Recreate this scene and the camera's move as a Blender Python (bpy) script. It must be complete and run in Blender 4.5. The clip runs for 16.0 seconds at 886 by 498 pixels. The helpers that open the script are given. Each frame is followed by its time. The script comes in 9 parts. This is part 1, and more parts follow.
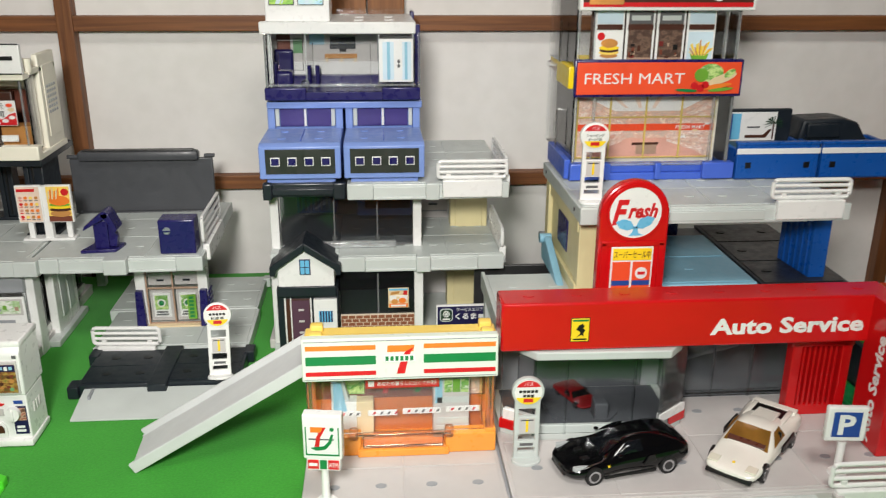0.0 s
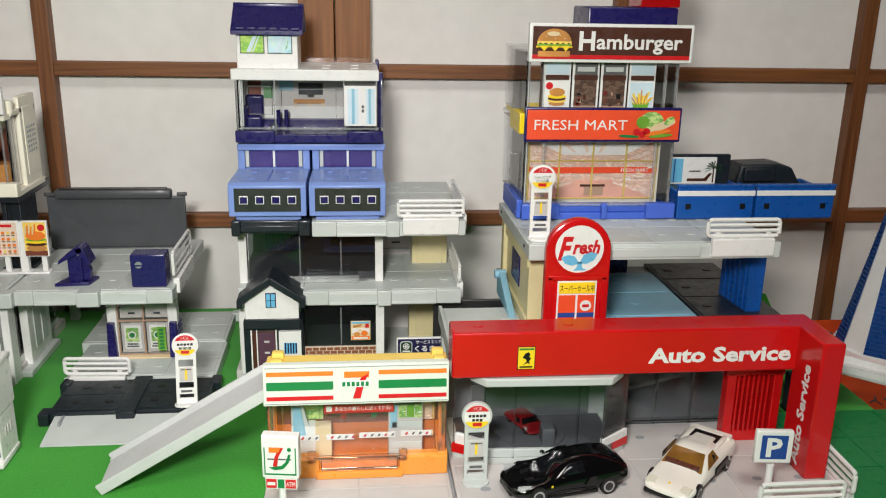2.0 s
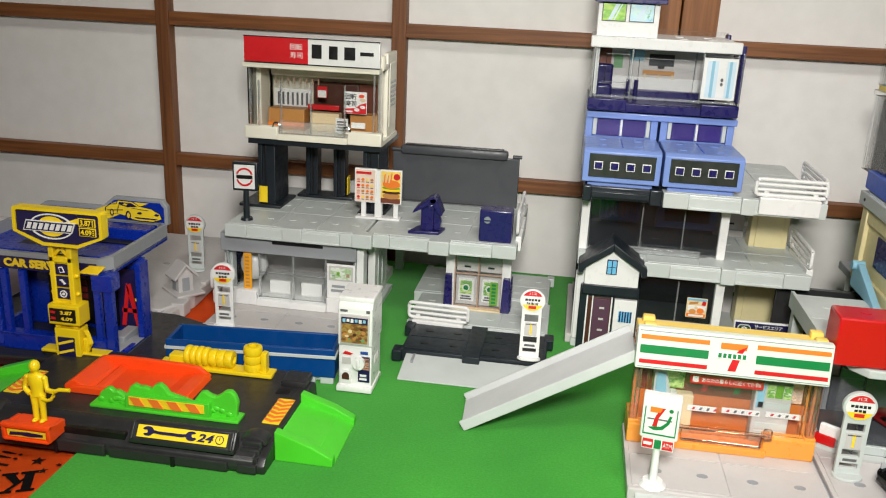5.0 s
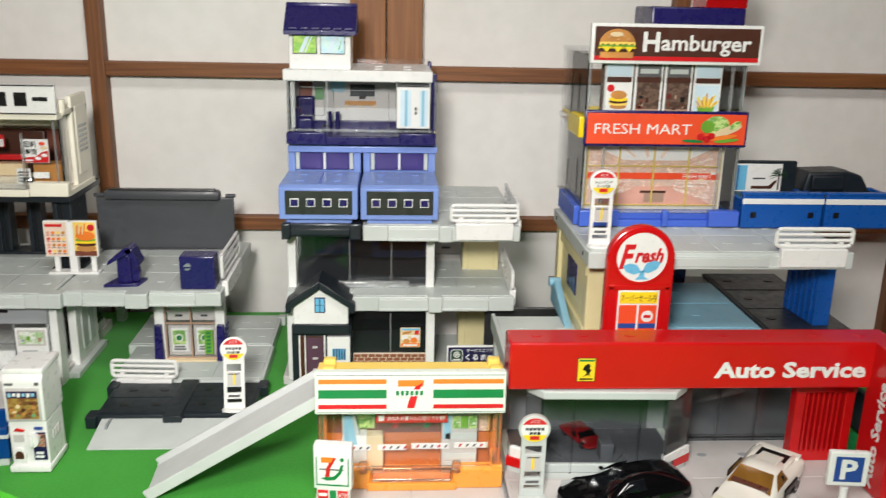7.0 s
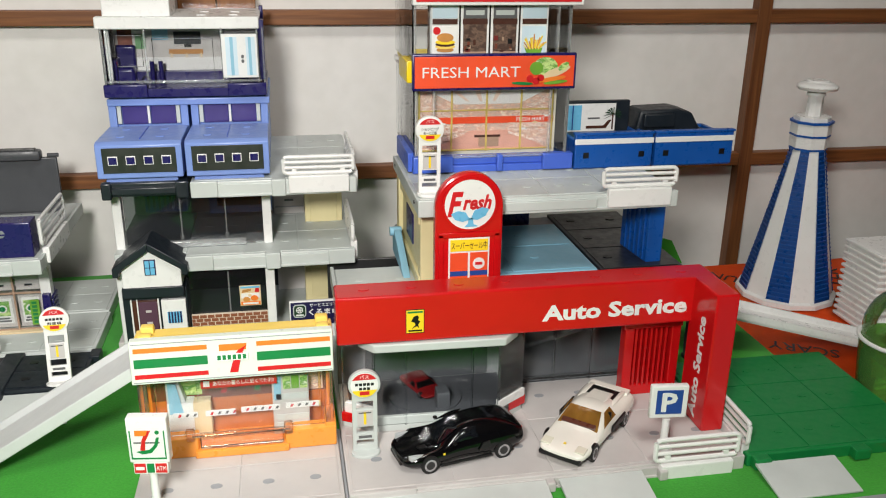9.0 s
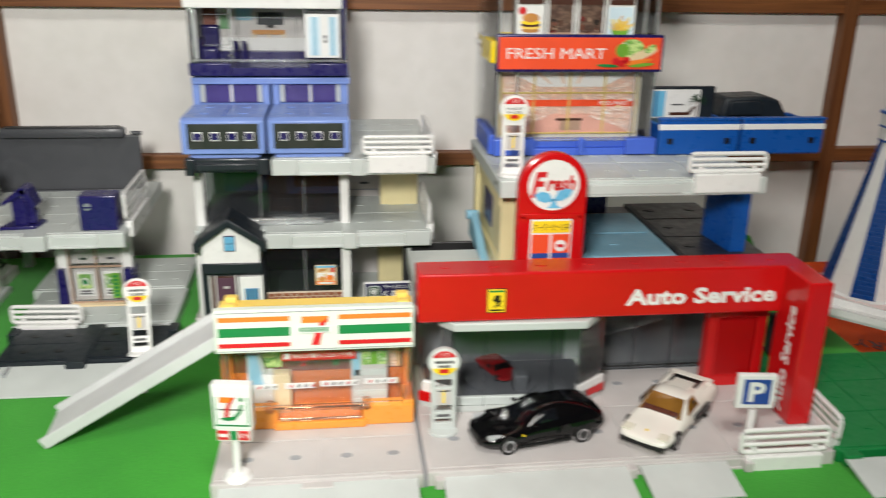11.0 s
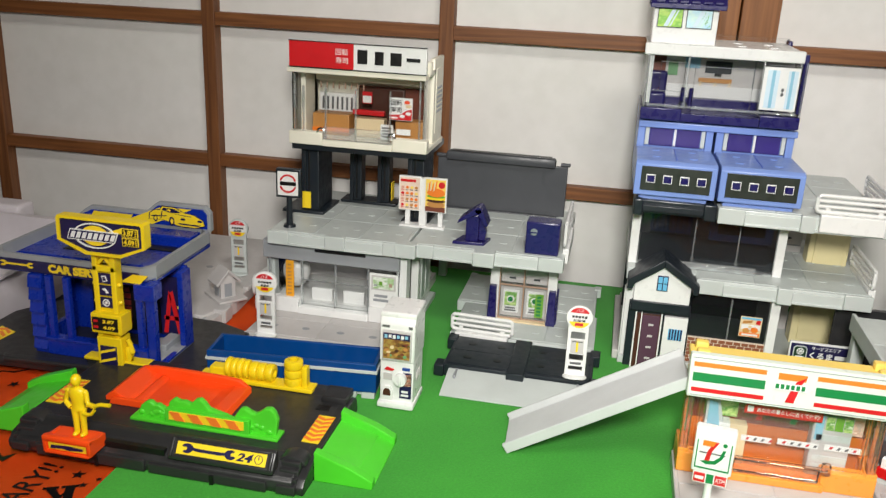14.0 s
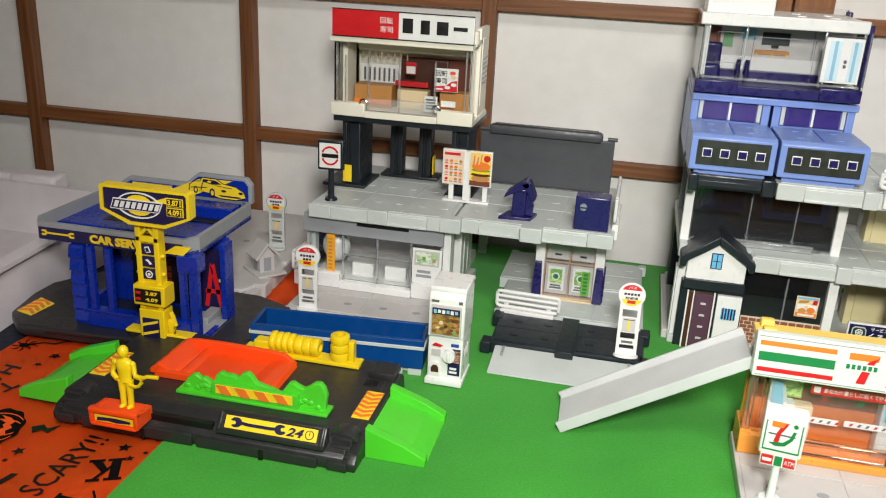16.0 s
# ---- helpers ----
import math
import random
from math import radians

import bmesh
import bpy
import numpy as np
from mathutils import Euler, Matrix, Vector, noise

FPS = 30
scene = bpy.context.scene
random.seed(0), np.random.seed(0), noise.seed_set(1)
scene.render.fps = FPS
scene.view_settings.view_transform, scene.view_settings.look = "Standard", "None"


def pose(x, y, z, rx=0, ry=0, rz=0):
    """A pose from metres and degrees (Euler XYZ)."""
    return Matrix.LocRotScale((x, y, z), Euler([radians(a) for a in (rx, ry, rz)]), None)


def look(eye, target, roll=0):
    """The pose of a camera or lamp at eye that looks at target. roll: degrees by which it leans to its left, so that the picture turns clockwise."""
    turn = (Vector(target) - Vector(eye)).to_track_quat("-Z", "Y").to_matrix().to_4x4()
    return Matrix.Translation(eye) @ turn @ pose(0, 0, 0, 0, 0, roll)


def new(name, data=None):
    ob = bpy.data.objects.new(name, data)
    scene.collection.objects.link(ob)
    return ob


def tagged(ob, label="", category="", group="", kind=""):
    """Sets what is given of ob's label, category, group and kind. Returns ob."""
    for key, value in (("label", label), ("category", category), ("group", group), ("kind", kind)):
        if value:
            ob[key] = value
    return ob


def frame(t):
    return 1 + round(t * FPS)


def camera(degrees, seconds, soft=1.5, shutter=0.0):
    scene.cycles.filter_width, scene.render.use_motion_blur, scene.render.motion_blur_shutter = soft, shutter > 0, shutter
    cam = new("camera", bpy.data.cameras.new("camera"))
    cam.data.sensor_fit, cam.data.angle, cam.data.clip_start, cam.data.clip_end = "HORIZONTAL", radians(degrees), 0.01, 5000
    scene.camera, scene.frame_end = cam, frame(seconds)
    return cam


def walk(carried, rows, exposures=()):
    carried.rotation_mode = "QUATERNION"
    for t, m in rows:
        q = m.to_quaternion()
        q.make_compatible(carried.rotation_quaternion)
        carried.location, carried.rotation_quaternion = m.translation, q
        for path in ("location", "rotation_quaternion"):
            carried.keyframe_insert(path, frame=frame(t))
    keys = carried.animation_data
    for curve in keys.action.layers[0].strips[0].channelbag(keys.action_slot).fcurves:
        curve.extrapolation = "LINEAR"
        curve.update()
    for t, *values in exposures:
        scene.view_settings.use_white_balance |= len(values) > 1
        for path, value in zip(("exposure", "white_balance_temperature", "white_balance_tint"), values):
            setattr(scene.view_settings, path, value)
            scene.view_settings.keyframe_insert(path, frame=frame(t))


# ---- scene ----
cam = camera(54.82, 16.0, soft=1.1, shutter=0.3)
PATH = [
    (0, (0.1778, -0.02246, 0.27269), (0.32722, 1.85535, -0.39925), 0.34),
    (0.5, (0.18699, -0.03843, 0.27799), (0.39245, 1.85161, -0.34293), 0.78),
    (1, (0.19086, -0.04545, 0.2788), (0.40496, 1.84826, -0.32784), 0.58),
    (1.5, (0.18702, -0.05252, 0.28184), (0.38206, 1.85497, -0.28688), 0.76),
    (2, (0.1891, -0.05535, 0.27677), (0.38846, 1.8507, -0.29529), 1.09),
    (2.5, (0.17119, -0.05684, 0.27358), (0.2626, 1.85305, -0.3129), 1.26),
    (3, (0.14037, -0.06566, 0.27382), (0.07769, 1.84461, -0.31521), 1.37),
    (3.5, (0.10777, -0.07293, 0.26689), (-0.12674, 1.82344, -0.32368), 2.12),
    (3.7, (0.09511, -0.07457, 0.26449), (-0.19888, 1.81082, -0.33457), 2.37),
    (5.8, (0.09098, -0.04983, 0.25771), (-0.12257, 1.84229, -0.35409), 3.28),
    (6, (0.10514, -0.0454, 0.26119), (-0.04203, 1.85357, -0.34893), 3.16),
    (6.5, (0.13673, -0.04243, 0.26758), (0.14074, 1.87202, -0.3111), 2.39),
    (7, (0.1777, -0.03951, 0.27153), (0.29601, 1.87719, -0.28726), 1.25),
    (7.5, (0.19093, -0.04251, 0.29333), (0.38129, 1.89321, -0.17223), 0.47),
    (8, (0.19438, -0.04587, 0.29483), (0.42888, 1.89057, -0.14697), 0.61),
    (8.5, (0.20993, -0.03579, 0.27001), (0.50809, 1.84199, -0.35049), 1.13),
    (8.7, (0.21984, -0.03132, 0.27505), (0.57053, 1.81583, -0.40689), 0.75),
    (10.8, (0.22061, -0.02945, 0.26233), (0.5465, 1.81825, -0.43035), 1.17),
    (11, (0.20369, -0.02838, 0.26024), (0.43411, 1.83808, -0.42037), 1.05),
    (11.5, (0.15394, -0.03408, 0.26038), (0.15097, 1.85053, -0.40914), 1.47),
    (12, (0.10835, -0.04306, 0.25828), (-0.12949, 1.83009, -0.40108), 1.73),
    (12.5, (0.0767, -0.05249, 0.25901), (-0.35237, 1.78454, -0.40524), 2.05),
    (13, (0.06029, -0.05795, 0.25651), (-0.45266, 1.75139, -0.42408), 2.72),
    (13.5, (0.07293, -0.04968, 0.25927), (-0.36596, 1.77868, -0.42228), 2.93),
    (14, (0.0856, -0.04767, 0.27011), (-0.28323, 1.81153, -0.36812), 2.62),
    (14.5, (0.09208, -0.05383, 0.27804), (-0.25194, 1.82482, -0.31553), 2.63),
    (15, (0.08315, -0.05824, 0.27133), (-0.30379, 1.80564, -0.34205), 2.82),
    (15.5, (0.07545, -0.05439, 0.26566), (-0.33544, 1.79262, -0.38217), 3.44),
    (16, (0.06244, -0.04058, 0.25884), (-0.33684, 1.79839, -0.41848), 2.86),
]
EXPOSURES = [(0, -0.2), (2, -0.25), (3.5, -0.28), (5.8, -0.06), (6.5, -0.1), (8, -0.06), (8.7, -0.14), (11, -0.14), (12, -0.2), (12.5, -0.19), (13.3, -0.05), (14.5, -0.1), (16, -0.08)]
walk(cam, [(t, look(eye, target, roll)) for t, eye, target, roll in PATH], EXPOSURES)

# ---- world, lamp and exposure ----
MM = 0.001
world = bpy.data.worlds.new("room_air")
world.use_nodes = True
world.node_tree.nodes["Background"].inputs[0].default_value = (0.55, 0.6, 0.7, 1)
world.node_tree.nodes["Background"].inputs[1].default_value = 0.008
scene.world = world
CEILING_LAMP = (0.36, -0.18, 1.10)
lamp_data = bpy.data.lights.new("ceiling_glow", "AREA")
lamp_data.shape, lamp_data.size, lamp_data.energy, lamp_data.color = "DISK", 0.34, 6.20, (1.0, 0.972, 0.925)
lamp = new("ceiling_glow", lamp_data)
lamp.matrix_world = Matrix.Translation(CEILING_LAMP)
# Unseen lamp added behind the camera where the wall shadows suggest a source.
ADDED_LAMP = (0.110, -0.115, 0.40)
stand_data = bpy.data.lights.new("added_lamp_glow", "AREA")
stand_data.shape, stand_data.size, stand_data.energy, stand_data.color = "DISK", 0.10, 2.45, (1.0, 0.972, 0.925)
stand_data.spread = math.radians(122)
stand_light = new("added_lamp_glow", stand_data)
stand_light.matrix_world = look(ADDED_LAMP, (0.11, 0.55, 0.04))
scene.view_settings.exposure = 0.0


# ---- materials ----
def lin(c):
    return tuple((v / 255 / 12.92) if v <= 10 else ((v / 255 + 0.055) / 1.055) ** 2.4 for v in c) + (1.0,)


def nodes_of(name):
    m = bpy.data.materials.new(name)
    m.use_nodes = True
    nt = m.node_tree
    return m, nt, nt.nodes["Principled BSDF"]


def link(nt, a, ao, b, bi):
    nt.links.new(a.outputs[ao], b.inputs[bi])


def noise_node(nt, scale, detail=4.0):
    tc = nt.nodes.new("ShaderNodeTexCoord")
    n = nt.nodes.new("ShaderNodeTexNoise")
    n.inputs["Scale"].default_value = scale
    n.inputs["Detail"].default_value = detail
    link(nt, tc, "Object", n, "Vector")
    return n


def plastic(name, col, rough=0.32, vary=0.06, bump=0.015, metal=0.0, coat=0.0, grain=900, sss=0.0):
    """Moulded plastic: faint mottling, scuffed gloss, very fine moulding grain."""
    m, nt, p = nodes_of(name)
    c = lin(col)
    big = noise_node(nt, 38, 5)
    ramp = nt.nodes.new("ShaderNodeValToRGB")
    ramp.color_ramp.elements[0].position, ramp.color_ramp.elements[1].position = 0.3, 0.72
    ramp.color_ramp.elements[0].color = tuple(v * (1 - vary * 1.6) for v in c[:3]) + (1,)
    ramp.color_ramp.elements[1].color = tuple(min(1, v * (1 + vary * 0.5)) for v in c[:3]) + (1,)
    link(nt, big, "Fac", ramp, 0)
    link(nt, ramp, 0, p, "Base Color")
    scuff = noise_node(nt, 210, 6)
    rr = nt.nodes.new("ShaderNodeMapRange")
    rr.inputs["From Min"].default_value, rr.inputs["From Max"].default_value = 0.35, 0.7
    rr.inputs["To Min"].default_value, rr.inputs["To Max"].default_value = rough * 0.85, min(1, rough * 1.35)
    link(nt, scuff, "Fac", rr, "Value")
    link(nt, rr, 0, p, "Roughness")
    fine = noise_node(nt, grain, 3)
    b = nt.nodes.new("ShaderNodeBump")
    b.inputs["Strength"].default_value, b.inputs["Distance"].default_value = bump * 8, 0.0004
    link(nt, fine, "Fac", b, "Height")
    link(nt, b, 0, p, "Normal")
    p.inputs["Metallic"].default_value = metal
    p.inputs["Coat Weight"].default_value = coat
    if sss:
        p.inputs["Subsurface Weight"].default_value = sss
        p.inputs["Subsurface Radius"].default_value = (0.004, 0.004, 0.004)
        p.inputs["Subsurface Scale"].default_value = 0.5
    return m


def clear(name, tint, haze=0.0, rough=0.04):
    """Clear moulded sheet: tinted see-through body with a glossy skin."""
    m = bpy.data.materials.new(name)
    m.use_nodes = True
    nt = m.node_tree
    nt.nodes.clear()
    out = nt.nodes.new("ShaderNodeOutputMaterial")
    tr = nt.nodes.new("ShaderNodeBsdfTransparent")
    tr.inputs[0].default_value = lin(tint)
    gl = nt.nodes.new("ShaderNodeBsdfGlossy")
    gl.inputs["Roughness"].default_value = rough
    fr = nt.nodes.new("ShaderNodeFresnel")
    fr.inputs["IOR"].default_value = 1.49
    mx = nt.nodes.new("ShaderNodeMixShader")
    link(nt, fr, 0, mx, 0)
    body = tr
    if haze:
        df = nt.nodes.new("ShaderNodeBsdfDiffuse")
        df.inputs[0].default_value = lin(tint)
        hz = nt.nodes.new("ShaderNodeMixShader")
        hz.inputs[0].default_value = haze
        nt.links.new(tr.outputs[0], hz.inputs[1])
        nt.links.new(df.outputs[0], hz.inputs[2])
        body = hz
    nt.links.new(body.outputs[0], mx.inputs[1])
    nt.links.new(gl.outputs[0], mx.inputs[2])
    nt.links.new(mx.outputs[0], out.inputs[0])
    return m


def felt_material():
    m, nt, p = nodes_of("green_felt")
    a, b = noise_node(nt, 9, 6), noise_node(nt, 700, 4)
    mix = nt.nodes.new("ShaderNodeMix")
    mix.data_type = "RGBA"
    ramp = nt.nodes.new("ShaderNodeValToRGB")
    ramp.color_ramp.elements[0].position, ramp.color_ramp.elements[1].position = 0.3, 0.75
    ramp.color_ramp.elements[0].color, ramp.color_ramp.elements[1].color = lin((44, 140, 33)), lin((62, 166, 44))
    link(nt, a, "Fac", ramp, 0)
    fr = nt.nodes.new("ShaderNodeValToRGB")
    fr.color_ramp.elements[0].color, fr.color_ramp.elements[1].color = (0.68, 0.68, 0.68, 1), (1.22, 1.22, 1.22, 1)
    link(nt, b, "Fac", fr, 0)
    mix.blend_type = "MULTIPLY"
    mix.inputs["Factor"].default_value = 1.0
    nt.links.new(ramp.outputs[0], mix.inputs["A"])
    nt.links.new(fr.outputs[0], mix.inputs["B"])
    nt.links.new(mix.outputs["Result"], p.inputs["Base Color"])
    p.inputs["Roughness"].default_value = 0.95
    p.inputs["Sheen Weight"].default_value = 0.12
    bp = nt.nodes.new("ShaderNodeBump")
    bp.inputs["Strength"].default_value, bp.inputs["Distance"].default_value = 0.35, 0.0006
    link(nt, b, "Fac", bp, "Height")
    link(nt, bp, 0, p, "Normal")
    return m


def cloth_material():
    m, nt, p = nodes_of("orange_cloth")
    a, b = noise_node(nt, 14, 5), noise_node(nt, 420, 3)
    ramp = nt.nodes.new("ShaderNodeValToRGB")
    ramp.color_ramp.elements[0].position, ramp.color_ramp.elements[1].position = 0.25, 0.8
    ramp.color_ramp.elements[0].color, ramp.color_ramp.elements[1].color = lin((244, 82, 16)), lin((254, 110, 30))
    link(nt, a, "Fac", ramp, 0)
    link(nt, ramp, 0, p, "Base Color")
    p.inputs["Roughness"].default_value = 0.62
    bp = nt.nodes.new("ShaderNodeBump")
    bp.inputs["Strength"].default_value, bp.inputs["Distance"].default_value = 0.6, 0.004
    link(nt, a, "Fac", bp, "Height")
    bp2 = nt.nodes.new("ShaderNodeBump")
    bp2.inputs["Strength"].default_value, bp2.inputs["Distance"].default_value = 0.25, 0.0005
    link(nt, b, "Fac", bp2, "Height")
    link(nt, bp, 0, bp2, "Normal")
    link(nt, bp2, 0, p, "Normal")
    return m


def paper_material():
    m, nt, p = nodes_of("shoji_paper")
    a, b = noise_node(nt, 5, 6), noise_node(nt, 60, 8)
    ramp = nt.nodes.new("ShaderNodeValToRGB")
    ramp.color_ramp.elements[0].position, ramp.color_ramp.elements[1].position = 0.3, 0.75
    ramp.color_ramp.elements[0].color, ramp.color_ramp.elements[1].color = lin((226, 223, 218)), lin((240, 238, 235))
    link(nt, a, "Fac", ramp, 0)
    mix = nt.nodes.new("ShaderNodeMix")
    mix.data_type, mix.blend_type = "RGBA", "MULTIPLY"
    mix.inputs["Factor"].default_value = 1.0
    fr = nt.nodes.new("ShaderNodeValToRGB")
    fr.color_ramp.elements[0].position, fr.color_ramp.elements[1].position = 0.35, 0.65
    fr.color_ramp.elements[0].color, fr.color_ramp.elements[1].color = (0.965, 0.965, 0.96, 1), (1.01, 1.01, 1.01, 1)
    link(nt, b, "Fac", fr, 0)
    nt.links.new(ramp.outputs[0], mix.inputs["A"])
    nt.links.new(fr.outputs[0], mix.inputs["B"])
    nt.links.new(mix.outputs["Result"], p.inputs["Base Color"])
    p.inputs["Roughness"].default_value = 0.9
    bp = nt.nodes.new("ShaderNodeBump")
    bp.inputs["Strength"].default_value, bp.inputs["Distance"].default_value = 0.15, 0.001
    link(nt, b, "Fac", bp, "Height")
    link(nt, bp, 0, p, "Normal")
    return m


def wood_material(name, dark, light, along="Z"):
    m, nt, p = nodes_of(name)
    tc = nt.nodes.new("ShaderNodeTexCoord")
    mp = nt.nodes.new("ShaderNodeMapping")
    mp.inputs["Scale"].default_value = (300, 300, 11) if along == "Z" else (11, 300, 300)
    n = nt.nodes.new("ShaderNodeTexNoise")
    n.inputs["Scale"].default_value, n.inputs["Detail"].default_value = 1.0, 6.0
    n.inputs["Distortion"].default_value = 0.6
    link(nt, tc, "Object", mp, 0)
    link(nt, mp, 0, n, "Vector")
    ramp = nt.nodes.new("ShaderNodeValToRGB")
    ramp.color_ramp.elements[0].position, ramp.color_ramp.elements[1].position = 0.3, 0.72
    ramp.color_ramp.elements[0].color, ramp.color_ramp.elements[1].color = lin(dark), lin(light)
    link(nt, n, "Fac", ramp, 0)
    link(nt, ramp, 0, p, "Base Color")
    p.inputs["Roughness"].default_value = 0.55
    bp = nt.nodes.new("ShaderNodeBump")
    bp.inputs["Strength"].default_value, bp.inputs["Distance"].default_value = 0.25, 0.0008
    link(nt, n, "Fac", bp, "Height")
    link(nt, bp, 0, p, "Normal")
    return m


def print_material(name, cols, scale=260):
    """A small printed photo: soft patches of several inks with finer specks."""
    m, nt, p = nodes_of(name)
    tc = nt.nodes.new("ShaderNodeTexCoord")
    mp = nt.nodes.new("ShaderNodeMapping")
    mp.inputs["Scale"].default_value = (1, 1, 1.7)
    n = nt.nodes.new("ShaderNodeTexNoise")
    n.inputs["Scale"].default_value, n.inputs["Detail"].default_value = scale * 0.42, 5.0
    n.inputs["Roughness"].default_value = 0.66
    link(nt, tc, "Object", mp, 0)
    link(nt, mp, 0, n, "Vector")
    ramp = nt.nodes.new("ShaderNodeValToRGB")
    while len(ramp.color_ramp.elements) < len(cols):
        ramp.color_ramp.elements.new(0.5)
    for i, (e, c) in enumerate(zip(ramp.color_ramp.elements, cols)):
        e.position, e.color = 0.3 + 0.4 * i / (len(cols) - 1), lin(c)
    link(nt, n, "Fac", ramp, 0)
    link(nt, ramp, 0, p, "Base Color")
    p.inputs["Roughness"].default_value = 0.4
    return m


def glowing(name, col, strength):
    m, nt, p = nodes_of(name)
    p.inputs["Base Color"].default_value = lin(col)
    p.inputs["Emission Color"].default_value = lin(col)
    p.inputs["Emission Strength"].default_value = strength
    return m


FELT, CLOTH, PAPER = felt_material(), cloth_material(), paper_material()
WOOD_V = wood_material("cedar_upright", (94, 54, 26), (134, 84, 44), "Z")
WOOD_H = wood_material("cedar_rail", (98, 56, 26), (140, 88, 46), "X")
STILE = wood_material("cedar_stile", (122, 74, 32), (152, 98, 50), "Z")
GREY = plastic("light_grey_plastic", (197, 203, 200), 0.38)
SIGNWH = plastic("greenish_white_plastic", (220, 228, 216), 0.32, 0.04)
GREY2 = plastic("pale_warm_grey_plastic", (196, 192, 190), 0.42)
# Grey of the glazed bay's inside, darkened to carry the shade in there.
BAYDIM = plastic("bay_dimmed_grey_plastic", (86, 89, 94), 0.45)
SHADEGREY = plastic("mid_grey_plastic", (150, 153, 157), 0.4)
WHITE = plastic("white_plastic", (232, 232, 230), 0.3, 0.04)
CREAM = plastic("ivory_plastic", (236, 231, 214), 0.38)
CREAMY = plastic("cream_yellow_plastic", (226, 214, 165), 0.4)
RED = plastic("red_plastic", (198, 18, 22), 0.2, 0.05, coat=0.2)
CLOTHINK = plastic("cloth_ink", (14, 12, 12), 0.95, 0.2)
CLOTHINK.node_tree.nodes["Principled BSDF"].inputs["Specular IOR Level"].default_value = 0.1
REDDK = plastic("dull_red_ink", (110, 30, 24), 0.5)
REDINK = plastic("red_ink", (206, 30, 36), 0.35)
NAVY = plastic("navy_plastic", (32, 27, 90), 0.28)
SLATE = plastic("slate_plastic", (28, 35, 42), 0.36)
DKGREY = plastic("charcoal_plastic", (42, 42, 43), 0.36)
SHUT = plastic("shutter_grey_plastic", (72, 74, 78), 0.42)
BLACK = plastic("black_ink", (12, 12, 13), 0.4)
SKYB = plastic("cornflower_plastic", (124, 150, 214), 0.34)
PURP = plastic("purple_plastic", (50, 34, 118), 0.34)
PALEB = plastic("pale_blue_plastic", (142, 192, 214), 0.36)
ROYAL = plastic("royal_blue_plastic", (18, 82, 164), 0.3)
MIDB = plastic("mid_blue_plastic", (70, 104, 206), 0.34)
TRUCKB = plastic("truck_blue_plastic", (4, 66, 132), 0.34)
GARB = plastic("garage_blue_plastic", (12, 44, 152), 0.28)
YELL = plastic("yellow_plastic", (240, 208, 24), 0.34)
YEL2 = plastic("amber_yellow_plastic", (246, 212, 104), 0.34)
ORAN = plastic("orange_plastic", (246, 78, 20), 0.36)
ORTR = plastic("tangerine_plastic", (246, 158, 64), 0.3, sss=0.1)
LIME = plastic("lime_plastic", (80, 206, 46), 0.36)
DKGREEN = plastic("deep_green_plastic", (20, 124, 62), 0.4)
GREENDK = plastic("bay_green_plastic", (34, 64, 42), 0.4)
GREENINK = plastic("green_ink", (22, 128, 66), 0.4)
ORINK = plastic("orange_ink", (240, 128, 44), 0.4)
YINK = plastic("yellow_ink", (248, 214, 40), 0.4)
BLUEINK = plastic("blue_ink", (36, 72, 150), 0.4)
CYANINK = plastic("cyan_ink", (110, 186, 224), 0.3)
NAVYINK = plastic("navy_ink", (26, 22, 70), 0.4)
BROWNINK = plastic("brown_ink", (74, 40, 28), 0.4)
SALMON = plastic("vermilion_ink", (238, 82, 44), 0.4)
PANELDK = plastic("dark_olive_ink", (38, 44, 38), 0.4)
BUN = plastic("toasted_bun_print", (220, 152, 78), 0.4, 0.3)
HEADLAMP = plastic("pale_headlamp", (186, 190, 192), 0.15, coat=0.6)
PEARL = plastic("pearl_lamp_cover", (226, 224, 206), 0.15, coat=0.6)
TANINK = plastic("tan_ink", (190, 134, 72), 0.4)
BEIGE = plastic("beige_ink", (226, 204, 164), 0.4)
BARINK = plastic("grey_ink", (96, 96, 98), 0.5)
BRICK = plastic("brick_ink", (138, 82, 54), 0.6)
MORTAR = plastic("mortar_ink", (214, 200, 180), 0.6)
TIN = plastic("silver_trim", (158, 162, 168), 0.32, metal=0.4)
CHROME = plastic("chrome_trim", (205, 207, 210), 0.16, metal=1.0)
TYRE = plastic("tyre_black", (26, 26, 27), 0.6)
CARBLACK = plastic("gloss_black_paint", (8, 8, 10), 0.09, vary=0.02, bump=0.0)
CARWHITE = plastic("gloss_white_paint", (238, 236, 226), 0.18, bump=0.0, coat=0.8)
CARRED = plastic("gloss_red_paint", (120, 10, 16), 0.45, coat=0.0)
GLASSDK = plastic("smoked_window", (30, 33, 38), 0.06, bump=0.0, coat=0.5)
TANGLASS = plastic("tan_tinted_window", (186, 136, 62), 0.12, 0.3, bump=0.0, coat=0.6)
MAROON = plastic("maroon_interior", (86, 46, 34), 0.3)
GRASSINK = plastic("grass_window_ink", (122, 180, 62), 0.35, 0.2)
CLEAR = clear("clear_plastic", (252, 253, 253))
DUSKY = clear("dusky_clear_plastic", (186, 188, 192), 0.012)
# Diffuse haze in this clear sheet stands in for reflection on the side panes.
PANESHEEN = clear("pane_sheen_plastic", (224, 226, 228), 0.07)
SMOKE = clear("smoky_clear_plastic", (222, 224, 226), 0.012)
PINKCL = clear("blush_clear_plastic", (255, 240, 226), 0.05)
